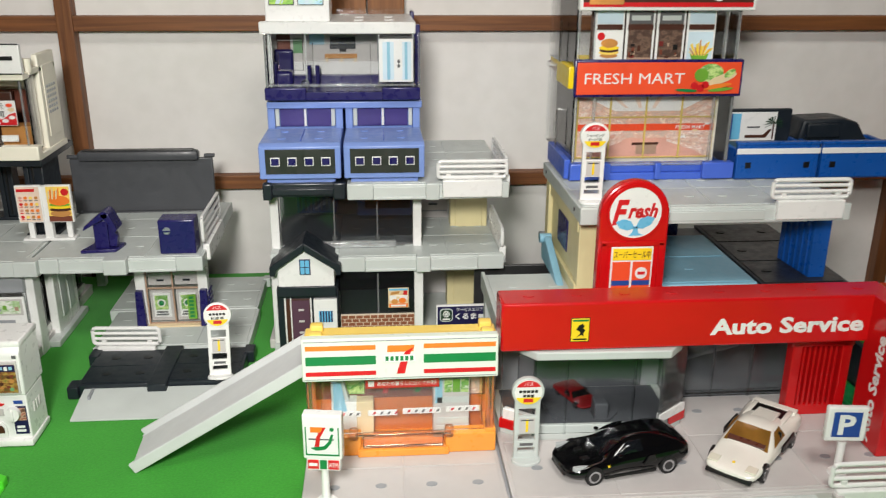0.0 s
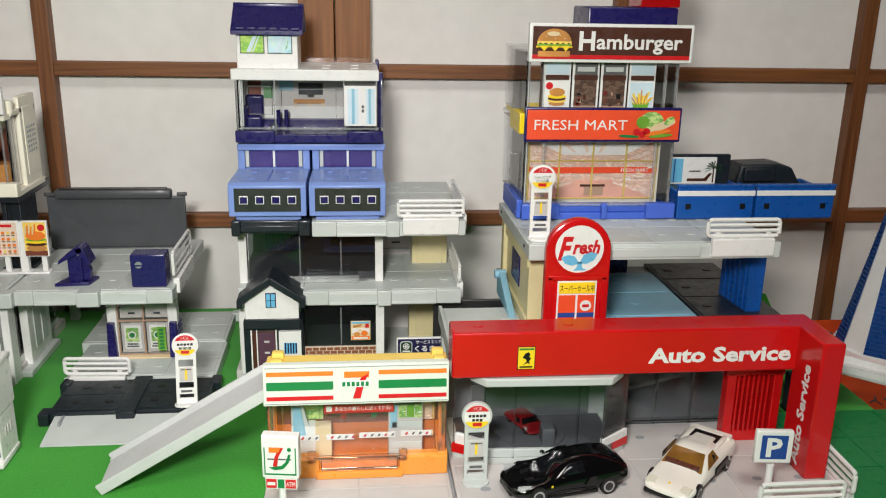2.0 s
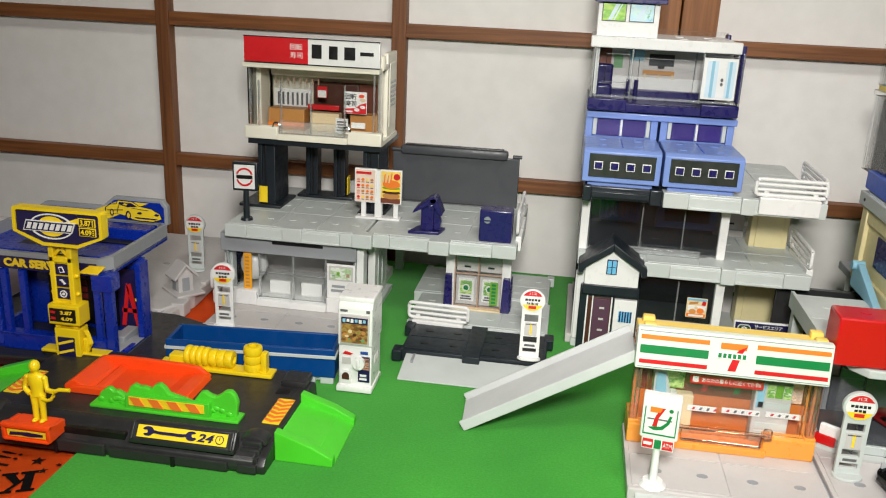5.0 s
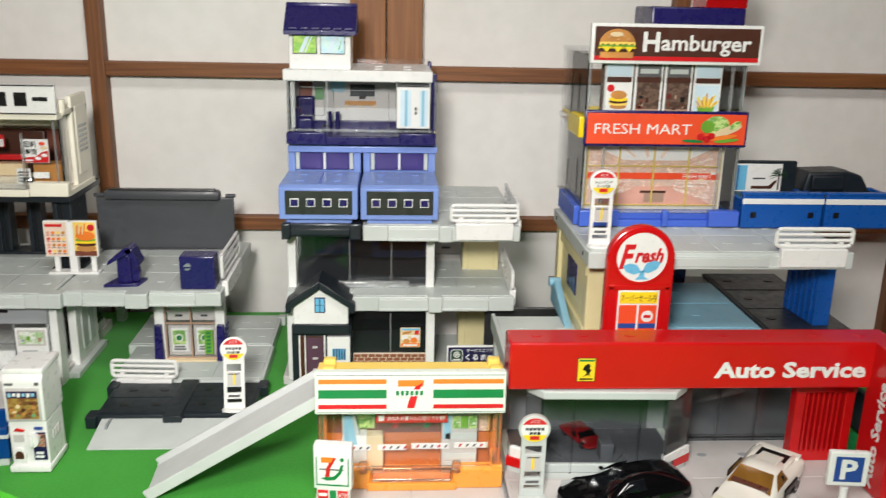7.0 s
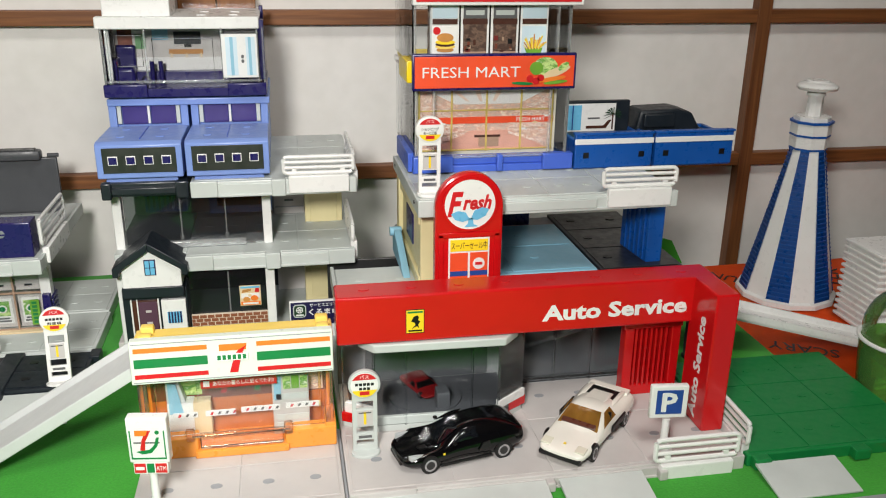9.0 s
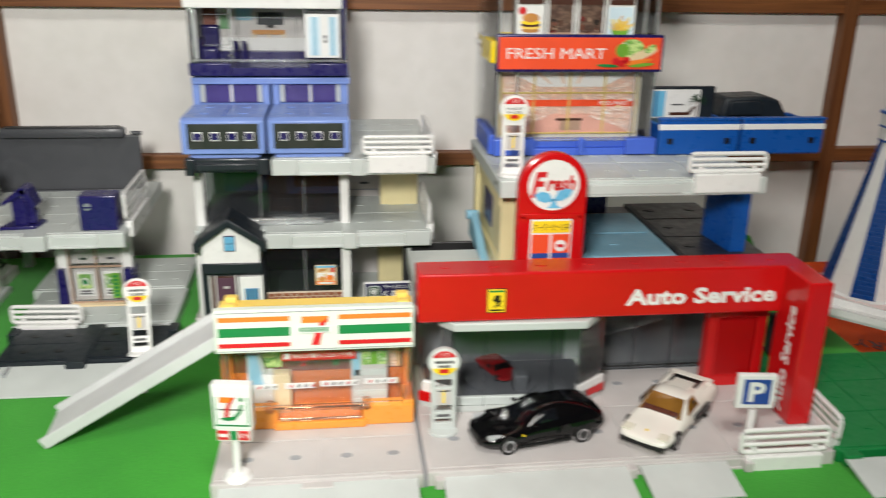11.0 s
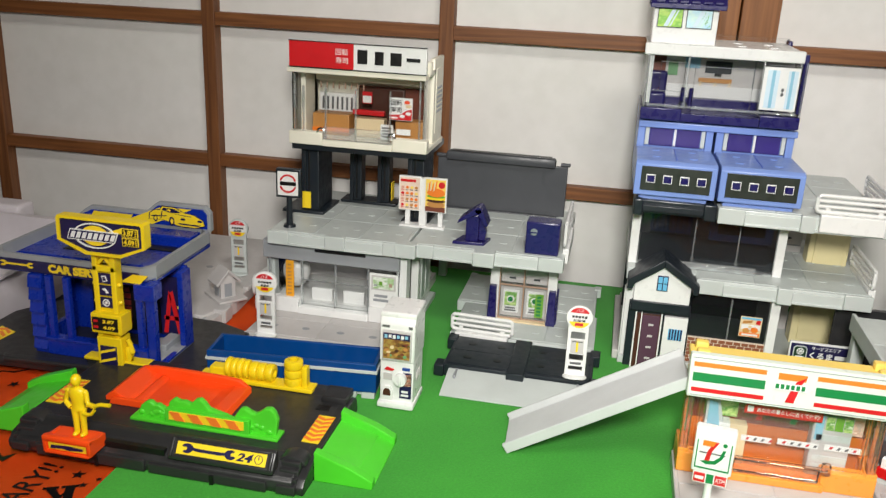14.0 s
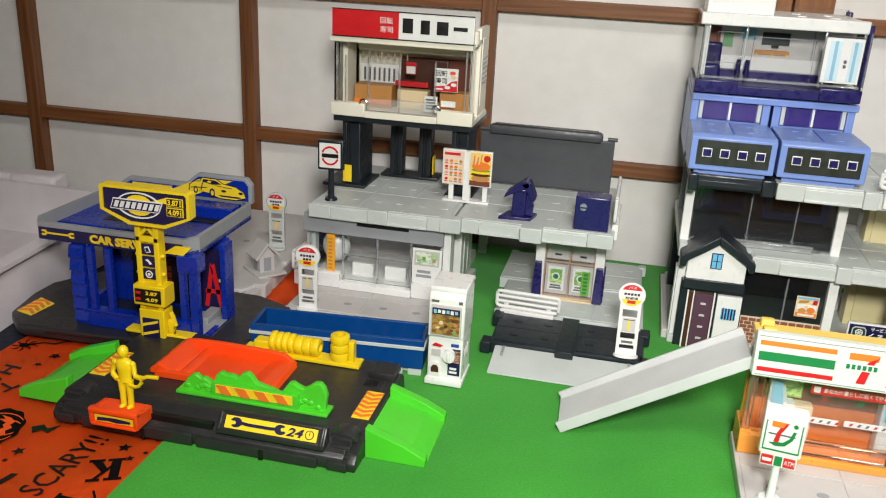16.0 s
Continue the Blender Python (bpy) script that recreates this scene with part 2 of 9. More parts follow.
EDGECL = clear("clear_plastic_edge", (250, 252, 252), 0.14)
TERRA = plastic("terracotta_ink", (206, 112, 44), 0.45)
UMBER = plastic("umber_ink", (116, 58, 40), 0.5)
AMBER = clear("amber_clear_plastic", (255, 240, 208), 0.02)
FROST = plastic("milky_plastic", (206, 208, 208), 0.42, 0.05, sss=0.2)
TUB = plastic("milky_tub_plastic", (224, 217, 222), 0.4, 0.05, sss=0.3)
MARKET = print_material("market_photo", [(232, 214, 196), (244, 232, 214), (222, 168, 146), (196, 184, 176), (236, 196, 168), (240, 222, 206)], 620)
ICE = plastic("ice_blue_print", (206, 226, 238), 0.35)
DUSTY = plastic("dusty_tan_print", (176, 146, 124), 0.4)
PEACH = plastic("peach_print", (238, 214, 196), 0.4, 0.12)
ROSE = plastic("rose_print", (222, 168, 150), 0.4, 0.2)
CAFE = print_material("cafe_photo", [(70, 48, 40), (120, 84, 64), (96, 60, 50), (190, 160, 140), (150, 70, 50), (80, 62, 56)], 520)
VEGP = print_material("salad_photo", [(120, 186, 60), (206, 226, 150), (80, 150, 44), (236, 240, 214)], 420)
TOYP = print_material("capsule_photo", [(96, 108, 50), (170, 140, 70), (120, 70, 40), (60, 84, 40)], 520)
GLASSP = print_material("meadow_print", [(150, 200, 60), (186, 222, 96), (120, 186, 60), (206, 232, 130)], 160)
SKYP = print_material("window_sky_print", [(150, 208, 236), (186, 224, 240), (206, 232, 226), (130, 196, 226)], 120)
CAFEP = print_material("cafe_pane_print", [(96, 70, 58), (70, 52, 46), (116, 92, 78), (58, 46, 42)], 460)
LEAFINK = plastic("leaf_print_ink", (128, 186, 130), 0.35, 0.3)
BANINK = plastic("amber_banner_ink", (240, 168, 36), 0.45, 0.1)
MAPP = print_material("map_print", [(196, 214, 176), (150, 186, 128), (226, 230, 220), (176, 186, 170)], 330)
SHELFP = print_material("shelf_goods_print", [(176, 104, 98), (244, 226, 206), (206, 146, 126), (252, 242, 230), (170, 120, 112), (236, 206, 186)], 760)
MUTEYEL = plastic("muted_yellow_bar", (214, 190, 104), 0.4)
AMBERP = plastic("light_amber_print", (246, 186, 110), 0.4, 0.1)
TABLE = plastic("navy_tablecloth", (24, 26, 42), 0.9, 0.1)
WALLM = plastic("plaster", (150, 144, 134), 0.9, 0.08, grain=200)
TATAMI = plastic("tatami", (150, 138, 92), 0.9, 0.12, grain=300)
CEILM = wood_material("ceiling_board", (150, 118, 80), (186, 152, 108), "X")
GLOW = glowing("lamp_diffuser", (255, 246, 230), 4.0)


# ---- mesh helpers, all sizes in millimetres ----
def G():
    return bmesh.new()


def bx(bm, x0, x1, y0, y1, z0, z1, b=0.5, rot=None, seg=2):
    """A box with rounded edges. rot: a Matrix about the box's centre."""
    c = Vector(((x0 + x1) / 2, (y0 + y1) / 2, (z0 + z1) / 2)) * MM
    d = (abs(x1 - x0) * MM, abs(y1 - y0) * MM, abs(z1 - z0) * MM)
    m = Matrix.Translation(c)
    if rot is not None:
        m = m @ rot.to_4x4()
    made = bmesh.ops.create_cube(bm, size=1.0, matrix=m @ Matrix.Diagonal((*d, 1)))["verts"]
    b = min(b * MM, 0.3 * min(d))
    if b > 1e-5:
        edges = list({e for v in made for e in v.link_edges})
        bmesh.ops.bevel(bm, geom=edges, offset=b, segments=seg, affect="EDGES", profile=0.5)
    return bm


def cy(bm, x, y, z, r, h, axis="z", r2=None, seg=20):
    """A cylinder or cone that starts at x, y, z and runs h along its axis."""
    turn = {"z": Matrix.Identity(4), "x": Matrix.Rotation(radians(90), 4, "Y"), "y": Matrix.Rotation(radians(-90), 4, "X")}[axis]
    m = Matrix.Translation(Vector((x, y, z)) * MM) @ turn @ Matrix.Translation((0, 0, h * MM / 2))
    bmesh.ops.create_cone(bm, cap_ends=True, segments=seg, radius1=r * MM, radius2=(r if r2 is None else r2) * MM, depth=abs(h) * MM, matrix=m)
    return bm


def pr(bm, pts, axis, a0, a1, b=0.0):
    """A prism: pts is an outline, (x, z) for axis y, (y, z) for x, (x, y) for z."""
    put = {"y": lambda u, v, a: (u, a, v), "x": lambda u, v, a: (a, u, v), "z": lambda u, v, a: (u, v, a)}[axis]
    lo = [bm.verts.new(Vector(put(u, v, a0)) * MM) for u, v in pts]
    hi = [bm.verts.new(Vector(put(u, v, a1)) * MM) for u, v in pts]
    n = len(pts)
    faces = [bm.faces.new(lo), bm.faces.new(hi[::-1])]
    faces += [bm.faces.new((lo[i], hi[i], hi[(i + 1) % n], lo[(i + 1) % n])) for i in range(n)]
    bmesh.ops.recalc_face_normals(bm, faces=faces)
    if b:
        edges = list({e for f in faces for e in f.edges})
        bmesh.ops.bevel(bm, geom=edges, offset=b * MM, segments=2, affect="EDGES", profile=0.5)
    return bm


def sp(bm, x, y, z, rx, ry=None, rz=None, u=16, v=10):
    ry, rz = rx if ry is None else ry, rx if rz is None else rz
    m = Matrix.Translation(Vector((x, y, z)) * MM) @ Matrix.Diagonal((rx * MM, ry * MM, rz * MM, 1))
    bmesh.ops.create_uvsphere(bm, u_segments=u, v_segments=v, radius=1.0, matrix=m)
    return bm


def tube(bm, pts, r, seg=10, closed=False):
    """A round bar along points."""
    pts = [Vector(p) * MM for p in pts]
    n = len(pts)
    rings = []
    for i, p in enumerate(pts):
        if closed:
            d = pts[(i + 1) % n] - pts[i - 1]
        else:
            d = pts[min(i + 1, n - 1)] - pts[max(i - 1, 0)]
        d.normalize()
        a = d.cross(Vector((0, 0, 1)) if abs(d.z) < 0.9 else Vector((1, 0, 0))).normalized()
        c = d.cross(a)
        rings.append([bm.verts.new(p + (a * math.cos(t) + c * math.sin(t)) * r * MM) for t in (2 * math.pi * k / seg for k in range(seg))])
    last = n if closed else n - 1
    for i in range(last):
        q, w = rings[i], rings[(i + 1) % n]
        off = 0
        if closed and i == n - 1:
            off = min(range(seg), key=lambda o: sum((q[k].co - w[(k + o) % seg].co).length for k in range(seg)))
        for k in range(seg):
            bm.faces.new((q[k], q[(k + 1) % seg], w[(k + 1 + off) % seg], w[(k + off) % seg]))
    if not closed:
        bm.faces.new(rings[0][::-1])
        bm.faces.new(rings[-1])
    return bm


def arc(cx, cz, r, a0, a1, n=12, rz=None):
    rz = r if rz is None else rz
    return [(cx + r * math.cos(radians(a0 + (a1 - a0) * i / n)), cz + rz * math.sin(radians(a0 + (a1 - a0) * i / n))) for i in range(n + 1)]


def rrect(x0, x1, z0, z1, r, n=5):
    """A rectangle with round corners, as an outline."""
    p = []
    for cx, cz, a in ((x1 - r, z1 - r, 0), (x0 + r, z1 - r, 90), (x0 + r, z0 + r, 180), (x1 - r, z0 + r, 270)):
        p += arc(cx, cz, r, a, a + 90, n)
    return p


def ring_prism(bm, outer, inner, y0, y1):
    """A flat frame: outline with a hole of as many points, in x and z, from y0 to y1."""
    n = len(outer)
    lay = [[bm.verts.new(Vector((u, y, v)) * MM) for u, v in loop] for y in (y0, y1) for loop in (outer, inner)]
    of, inf, ob, inb = lay
    faces = []
    for i in range(n):
        j = (i + 1) % n
        faces += [bm.faces.new((of[i], of[j], inf[j], inf[i])), bm.faces.new((ob[j], ob[i], inb[i], inb[j])),
                  bm.faces.new((of[j], of[i], ob[i], ob[j])), bm.faces.new((inf[i], inf[j], inb[j], inb[i]))]
    bmesh.ops.recalc_face_normals(bm, faces=faces)
    return bm


def thing(name, base, label, category, group="", kind="", rz=None):
    """A top-level thing: an Empty at its base. With rz its parts are built round its own base, else in the place's millimetres."""
    ob = new(name)
    ob.empty_display_size = 0.01
    ob.location = Vector(base) * MM
    if rz is not None:
        ob.rotation_euler = (0, 0, radians(rz))
        ob["own"] = 1
    return tagged(ob, label, category, group, kind)


def finish(me, smooth=38):
    """Smooth shading on rounded edges, with broad faces kept flat."""
    n = len(me.polygons)
    flags = [True] * n
    if smooth < 45:
        sides = {}
        for p in me.polygons:
            for key in p.edge_keys:
                sides.setdefault(key, []).append(p.index)
        area, nrm = [p.area for p in me.polygons], [p.normal.copy() for p in me.polygons]
        near = [0.0] * n
        low, high = math.cos(radians(smooth)), math.cos(radians(1.5))
        for pair in sides.values():
            if len(pair) == 2 and low < nrm[pair[0]].dot(nrm[pair[1]]) < high:
                a, b = pair
                near[a], near[b] = max(near[a], area[b]), max(near[b], area[a])
        flags = [not (near[i] and area[i] > 4 * near[i]) for i in range(n)]
    me.set_sharp_from_angle(angle=radians(smooth))
    me.polygons.foreach_set("use_smooth", flags)


def part(name, bm, material, parent, label="", smooth=38):
    me = bpy.data.meshes.new(name)
    bm.to_mesh(me)
    bm.free()
    me.materials.append(material)
    finish(me, smooth)
    ob = new(name, me)
    hang(ob, parent)
    if label:
        ob["label"] = label
    if material in (CLEAR, SMOKE, AMBER):
        ob.visible_shadow = False
    return ob


def hang(ob, parent):
    ob.parent = parent
    if parent.type == "EMPTY" and "own" not in parent:
        ob.matrix_parent_inverse = Matrix.Translation(-parent.location)


def solid(name, bm, material, label, category, kind="", smooth=38):
    """A top-level thing of one mesh."""
    me = bpy.data.meshes.new(name)
    bm.to_mesh(me)
    bm.free()
    me.materials.append(material)
    finish(me, smooth)
    return tagged(new(name, me), label, category, "", kind)


def twin(ob, dx=0, dy=0, dz=0):
    """Another piece on the same mesh, shifted in millimetres, under the same parent."""
    o = ob.copy()
    scene.collection.objects.link(o)
    o.parent, o.matrix_parent_inverse = ob.parent, ob.matrix_parent_inverse
    o.matrix_basis = Matrix.Translation(Vector((dx, dy, dz)) * MM) @ ob.matrix_basis
    return o


def resize(obs, k, x, y, z):
    """Things or parts grown or shrunk together by k about one point, in millimetres; callers pass the camera's place.
    """
    c = Vector((x, y, z)) * MM
    m = Matrix.Translation(c) @ Matrix.Scale(k, 4) @ Matrix.Translation(-c)
    for ob in obs:
        ob.matrix_basis = m @ ob.matrix_basis


FRONT = Matrix.Rotation(radians(90), 4, "X")


def txt(body, parent, material, x, y, z, h, w=None, turn=FRONT, name="lettering", bold=0.0, thick=0.25, shear=0.0):
    """Raised lettering centred on x, y, z, h high and w wide, lying in the plane that turn gives."""
    cu = bpy.data.curves.new("lettering", "FONT")
    cu.body, cu.size, cu.align_x, cu.extrude, cu.offset, cu.shear, cu.resolution_u = body, 1.0, "LEFT", 0.0, bold, shear, 2
    tmp = new("lettering_curve", cu)
    me = bpy.data.meshes.new_from_object(tmp.evaluated_get(bpy.context.evaluated_depsgraph_get()))
    bpy.data.objects.remove(tmp)
    bpy.data.curves.remove(cu)
    co = np.zeros(len(me.vertices) * 3)
    me.vertices.foreach_get("co", co)
    co = co.reshape(-1, 3)
    lo, hi = co.min(0), co.max(0)
    s = h / max(1e-6, hi[1] - lo[1])
    sx = s if w is None else w / max(1e-6, hi[0] - lo[0])
    bm = bmesh.new()
    bm.from_mesh(me)
    bpy.data.meshes.remove(me)
    bmesh.ops.translate(bm, vec=Vector((-(lo[0] + hi[0]) / 2, -(lo[1] + hi[1]) / 2, 0)), verts=bm.verts)
    bmesh.ops.scale(bm, vec=Vector((sx * MM, s * MM, 1)), verts=bm.verts)
    up = bmesh.ops.extrude_face_region(bm, geom=list(bm.faces))
    bmesh.ops.translate(bm, vec=Vector((0, 0, thick * MM)), verts=[v for v in up["geom"] if isinstance(v, bmesh.types.BMVert)])
    bmesh.ops.recalc_face_normals(bm, faces=bm.faces)
    bm.transform(Matrix.Translation(Vector((x, y, z)) * MM) @ turn)
    return part(name, bm, material, parent, smooth=20)


def sticker(name, parent, material, x0, x1, z0, z1, y, t=0.25, label=""):
    """A flat print on a face that looks to the front; y is the face it lies on."""
    return part(name, bx(G(), x0, x1, y - t, y, z0, z1, 0.05), material, parent, label)


def bars(parent, material, x0, x1, z0, z1, y, rows=2, t=0.2, seed=1):
    """Lines of writing too small to read, as plain bars."""
    rnd = random.Random(seed)
    pitch = (z1 - z0) / rows
    for i in range(rows):
        zb = z0 + i * pitch + pitch * 0.2
        cut = (x1 - x0) * rnd.uniform(0, 0.18)
        part("print_line", bx(G(), x0 + cut / 2, x1 - cut / 2, y - t, y, zb, zb + pitch * 0.6, 0), material, parent)


# ---- the room: shoji wall, table, mat, cloth ----
PAPER_Y = 714


def structure(name, bm, material, label, smooth=38):
    return solid(name, bm, material, label, name.split("_")[0], "structure", smooth)


structure("wall_north", bx(G(), -1900, 1900, PAPER_Y, PAPER_Y + 60, -760, 1720, 0), PAPER, "off-white paper of a sliding screen wall")
shoji = thing("shoji_lattice", (172, 701, -700), "brown cedar lattice of two sliding paper screens", "screen", kind="structure")
for i, x in enumerate((-1290, -1070, -527, -293, -69, 423, 653, 878, 1103)):
    part("lattice_post", bx(G(), x - 6.5, x + 6.5, 701, PAPER_Y, -700, 1100, 0.8), WOOD_V, shoji)
for i, z in enumerate((-330, -196, -60, 78, 211)):
    for x0, x1 in ((-1300, 142), (202, 1500)):
        part("lattice_rail", bx(G(), x0, x1, 703, PAPER_Y, z - 6, z + 6, 0.8), WOOD_H, shoji)
part("end_stile", bx(G(), -866, -832, 698, PAPER_Y, -700, 1100, 0.8), WOOD_V, shoji, "broad brown cedar stile")
part("meeting_stile", bx(G(), 142, 171.4, 694, PAPER_Y, -700, 1100, 0.8), STILE, shoji, "broad brown cedar stile")
part("meeting_stile", bx(G(), 172.6, 202, 691, PAPER_Y, -700, 1100, 0.8), STILE, shoji, "broad brown cedar stile")
for x0, x1 in ((-1300, 142), (202, 1500)):
    part("middle_rail", bx(G(), x0, x1, 697, PAPER_Y, 346, 392, 0.8), WOOD_H, shoji, "broad brown cedar cross rail")
    for z in (520, 655, 790, 925):
        part("lattice_rail", bx(G(), x0, x1, 703, PAPER_Y, z - 6, z + 6, 0.8), WOOD_H, shoji)

structure("wall_south", bx(G(), -1900, 1900, -2360, -2300, -760, 1720, 0), WALLM, "plain plaster wall behind the camera")
structure("wall_west", bx(G(), -1960, -1900, -2360, 774, -760, 1720, 0), WALLM, "plain plaster side wall")
structure("wall_east", bx(G(), 1900, 1960, -2360, 774, -760, 1720, 0), WALLM, "plain plaster side wall")
structure("floor", bx(G(), -1960, 1960, -2360, 774, -790, -760, 0), TATAMI, "straw tatami floor")
structure("ceiling", bx(G(), -1960, 1960, -2360, 774, 1720, 1750, 0), CEILM, "pale boarded ceiling")
fixture = thing("ceiling_light", (360, -180, 1120), "round white pendant lamp with a milky diffuser", "ceiling lamp")
part("housing", cy(G(), 360, -180, 1156, 170, 36, seg=40), WHITE, fixture)
part("cord", cy(G(), 360, -180, 1192, 4, 528), GREY, fixture)
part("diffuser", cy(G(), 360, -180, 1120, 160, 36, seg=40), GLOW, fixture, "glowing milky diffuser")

# Unseen body made up to carry that added light.
stand = thing("added_lamp", (110, -300, -760), "unseen added lamp, a white square head on a slim stand", "lamp")
part("foot", cy(G(), 110, -300, -760, 120, 14, seg=32), WHITE, stand)
part("pole", cy(G(), 110, -300, -746, 8, 1216), WHITE, stand)
part("arm", tube(G(), [(110, -300, 466), (110, -230, 466), (110, -160, 420)], 6, 10), WHITE, stand)
part("head", pr(G(), [(-92, 462), (-146, 346), (-172, 360), (-120, 476)], "x", 50, 170, 2), WHITE, stand)

# Table split in two; the right part ends early to fit the camera's view.
for x0, x1, y1, label in ((-900, 564, 690, "low table under a dark navy cloth"), (566, 1000, 642, "right-hand part of the table, cut short to fit the camera's view")):
    table = thing("table", ((x0 + x1) / 2, 300, -760), label, "table")
    part("tabletop", bx(G(), x0, x1, -150, y1, -34, -6, 4), TABLE, table)
    for x in (x0 + 50, x1 - 50):
        for y in (-100, y1 - 50):
            part("leg", bx(G(), x - 25, x + 25, y - 25, y + 25, -760, -34, 3), WOOD_V, table)

bm = G()
bx(bm, -163, 553, 60, 688, -3.0, 0, 0.8)
solid("felt_mat", bm, FELT, "bright green felt sheet spread over the table", "mat")


def cloth(name, x0, x1, y0, y1, label, seed):
    bm = G()
    nx, ny = int((x1 - x0) / 4), int((y1 - y0) / 4)
    rows = []
    for j in range(ny + 1):
        row = []
        for i in range(nx + 1):
            x, y = x0 + (x1 - x0) * i / nx, y0 + (y1 - y0) * j / ny
            w = noise.noise(Vector((x * 0.012 + seed, y * 0.012, 0))) * 0.25 + (1 - abs(noise.noise(Vector(((x * 0.8 - y) * 0.022, (x + y) * 0.006 + seed, 3))))) ** 4 * 0.45 - 0.35
            edge = 2.0 * noise.noise(Vector((y * 0.03, seed, 1))) if i in (0, nx) else 0
            row.append(bm.verts.new(Vector((x + edge, y, -4.1 + w)) * MM))
        rows.append(row)
    for j in range(ny):
        for i in range(nx):
            bm.faces.new((rows[j][i], rows[j][i + 1], rows[j + 1][i + 1], rows[j + 1][i]))
    bmesh.ops.solidify(bm, geom=list(bm.faces), thickness=0.8 * MM)
    bmesh.ops.recalc_face_normals(bm, faces=bm.faces)
    th = thing(name, ((x0 + x1) / 2, (y0 + y1) / 2, -5), label, "cloth")
    part("fabric", bm, CLOTH, th, smooth=80)
    return th


INK_Z = -3.2
cloth_w = cloth("printed_cloth", -318, -120, 150, 640, "orange halloween cloth printed with black words and pumpkins", 1.0)
cloth_e = cloth("printed_cloth", 530, 860, 200, 640, "orange halloween cloth printed with black words", 7.0)


def ink(body, parent, x, y, h, w, deg, shear=0.0, bold=0.0):
    return txt(body, parent, BLACK, x, y, INK_Z, h, w, turn=Matrix.Rotation(radians(deg), 4, "Z"), thick=0.15, name="printed_word", shear=shear, bold=bold)


def blot(parent, pts, z=INK_Z, name="printed_shape"):
    bm = G()
    pr(bm, pts, "z", z, z + 0.15)
    return part(name, bm, BLACK, parent)


def star(cx, cy_, r, a=0):
    return [(cx + (r if k % 2 == 0 else r * 0.42) * math.cos(radians(a + 36 * k)), cy_ + (r if k % 2 == 0 else r * 0.42) * math.sin(radians(a + 36 * k))) for k in range(10)]


SLAB = {  # strokes of heavy slab letters in a unit box
    "E": [[(0.1, 0), (0.4, 0), (0.4, 1), (0.1, 1)], [(0, 0), (1, 0), (1, 0.26), (0.9, 0.26), (0.86, 0.12), (0, 0.12)], [(0, 1), (1, 1), (1, 0.74), (0.9, 0.74), (0.86, 0.88), (0, 0.88)], [(0.3, 0.44), (0.7, 0.44), (0.7, 0.34), (0.76, 0.34), (0.76, 0.68), (0.7, 0.68), (0.7, 0.56), (0.3, 0.56)]],
    "K": [[(0.1, 0), (0.38, 0), (0.38, 1), (0.1, 1)], [(0, 0), (0.5, 0), (0.5, 0.1), (0, 0.1)], [(0, 0.9), (0.5, 0.9), (0.5, 1), (0, 1)], [(0.34, 0.4), (0.74, 0.92), (0.86, 0.92), (0.36, 0.3)], [(0.42, 0.54), (0.58, 0.64), (0.98, 0.06), (0.68, 0.06)], [(0.58, 0), (1.04, 0), (1.04, 0.1), (0.58, 0.1)], [(0.62, 0.9), (1, 0.9), (1, 1), (0.62, 1)]],
}


def slab(word, p, x, y, h, w, deg):
    """A printed word in heavy slab letters, centred on x and y."""
    step = w / len(word)
    turn = Matrix.Translation(Vector((x, y, 0)) * MM) @ Matrix.Rotation(radians(deg), 4, "Z")
    for i, ch in enumerate(word):
        bm = G()
        for k, stroke in enumerate(SLAB[ch]):
            pr(bm, [(-w / 2 + i * step + u * step * 0.86, (v - 0.5) * h) for u, v in stroke], "z", INK_Z, INK_Z + 0.15 + 0.01 * k)
        bm.transform(turn)
        part("printed_word", bm, CLOTHINK, p)


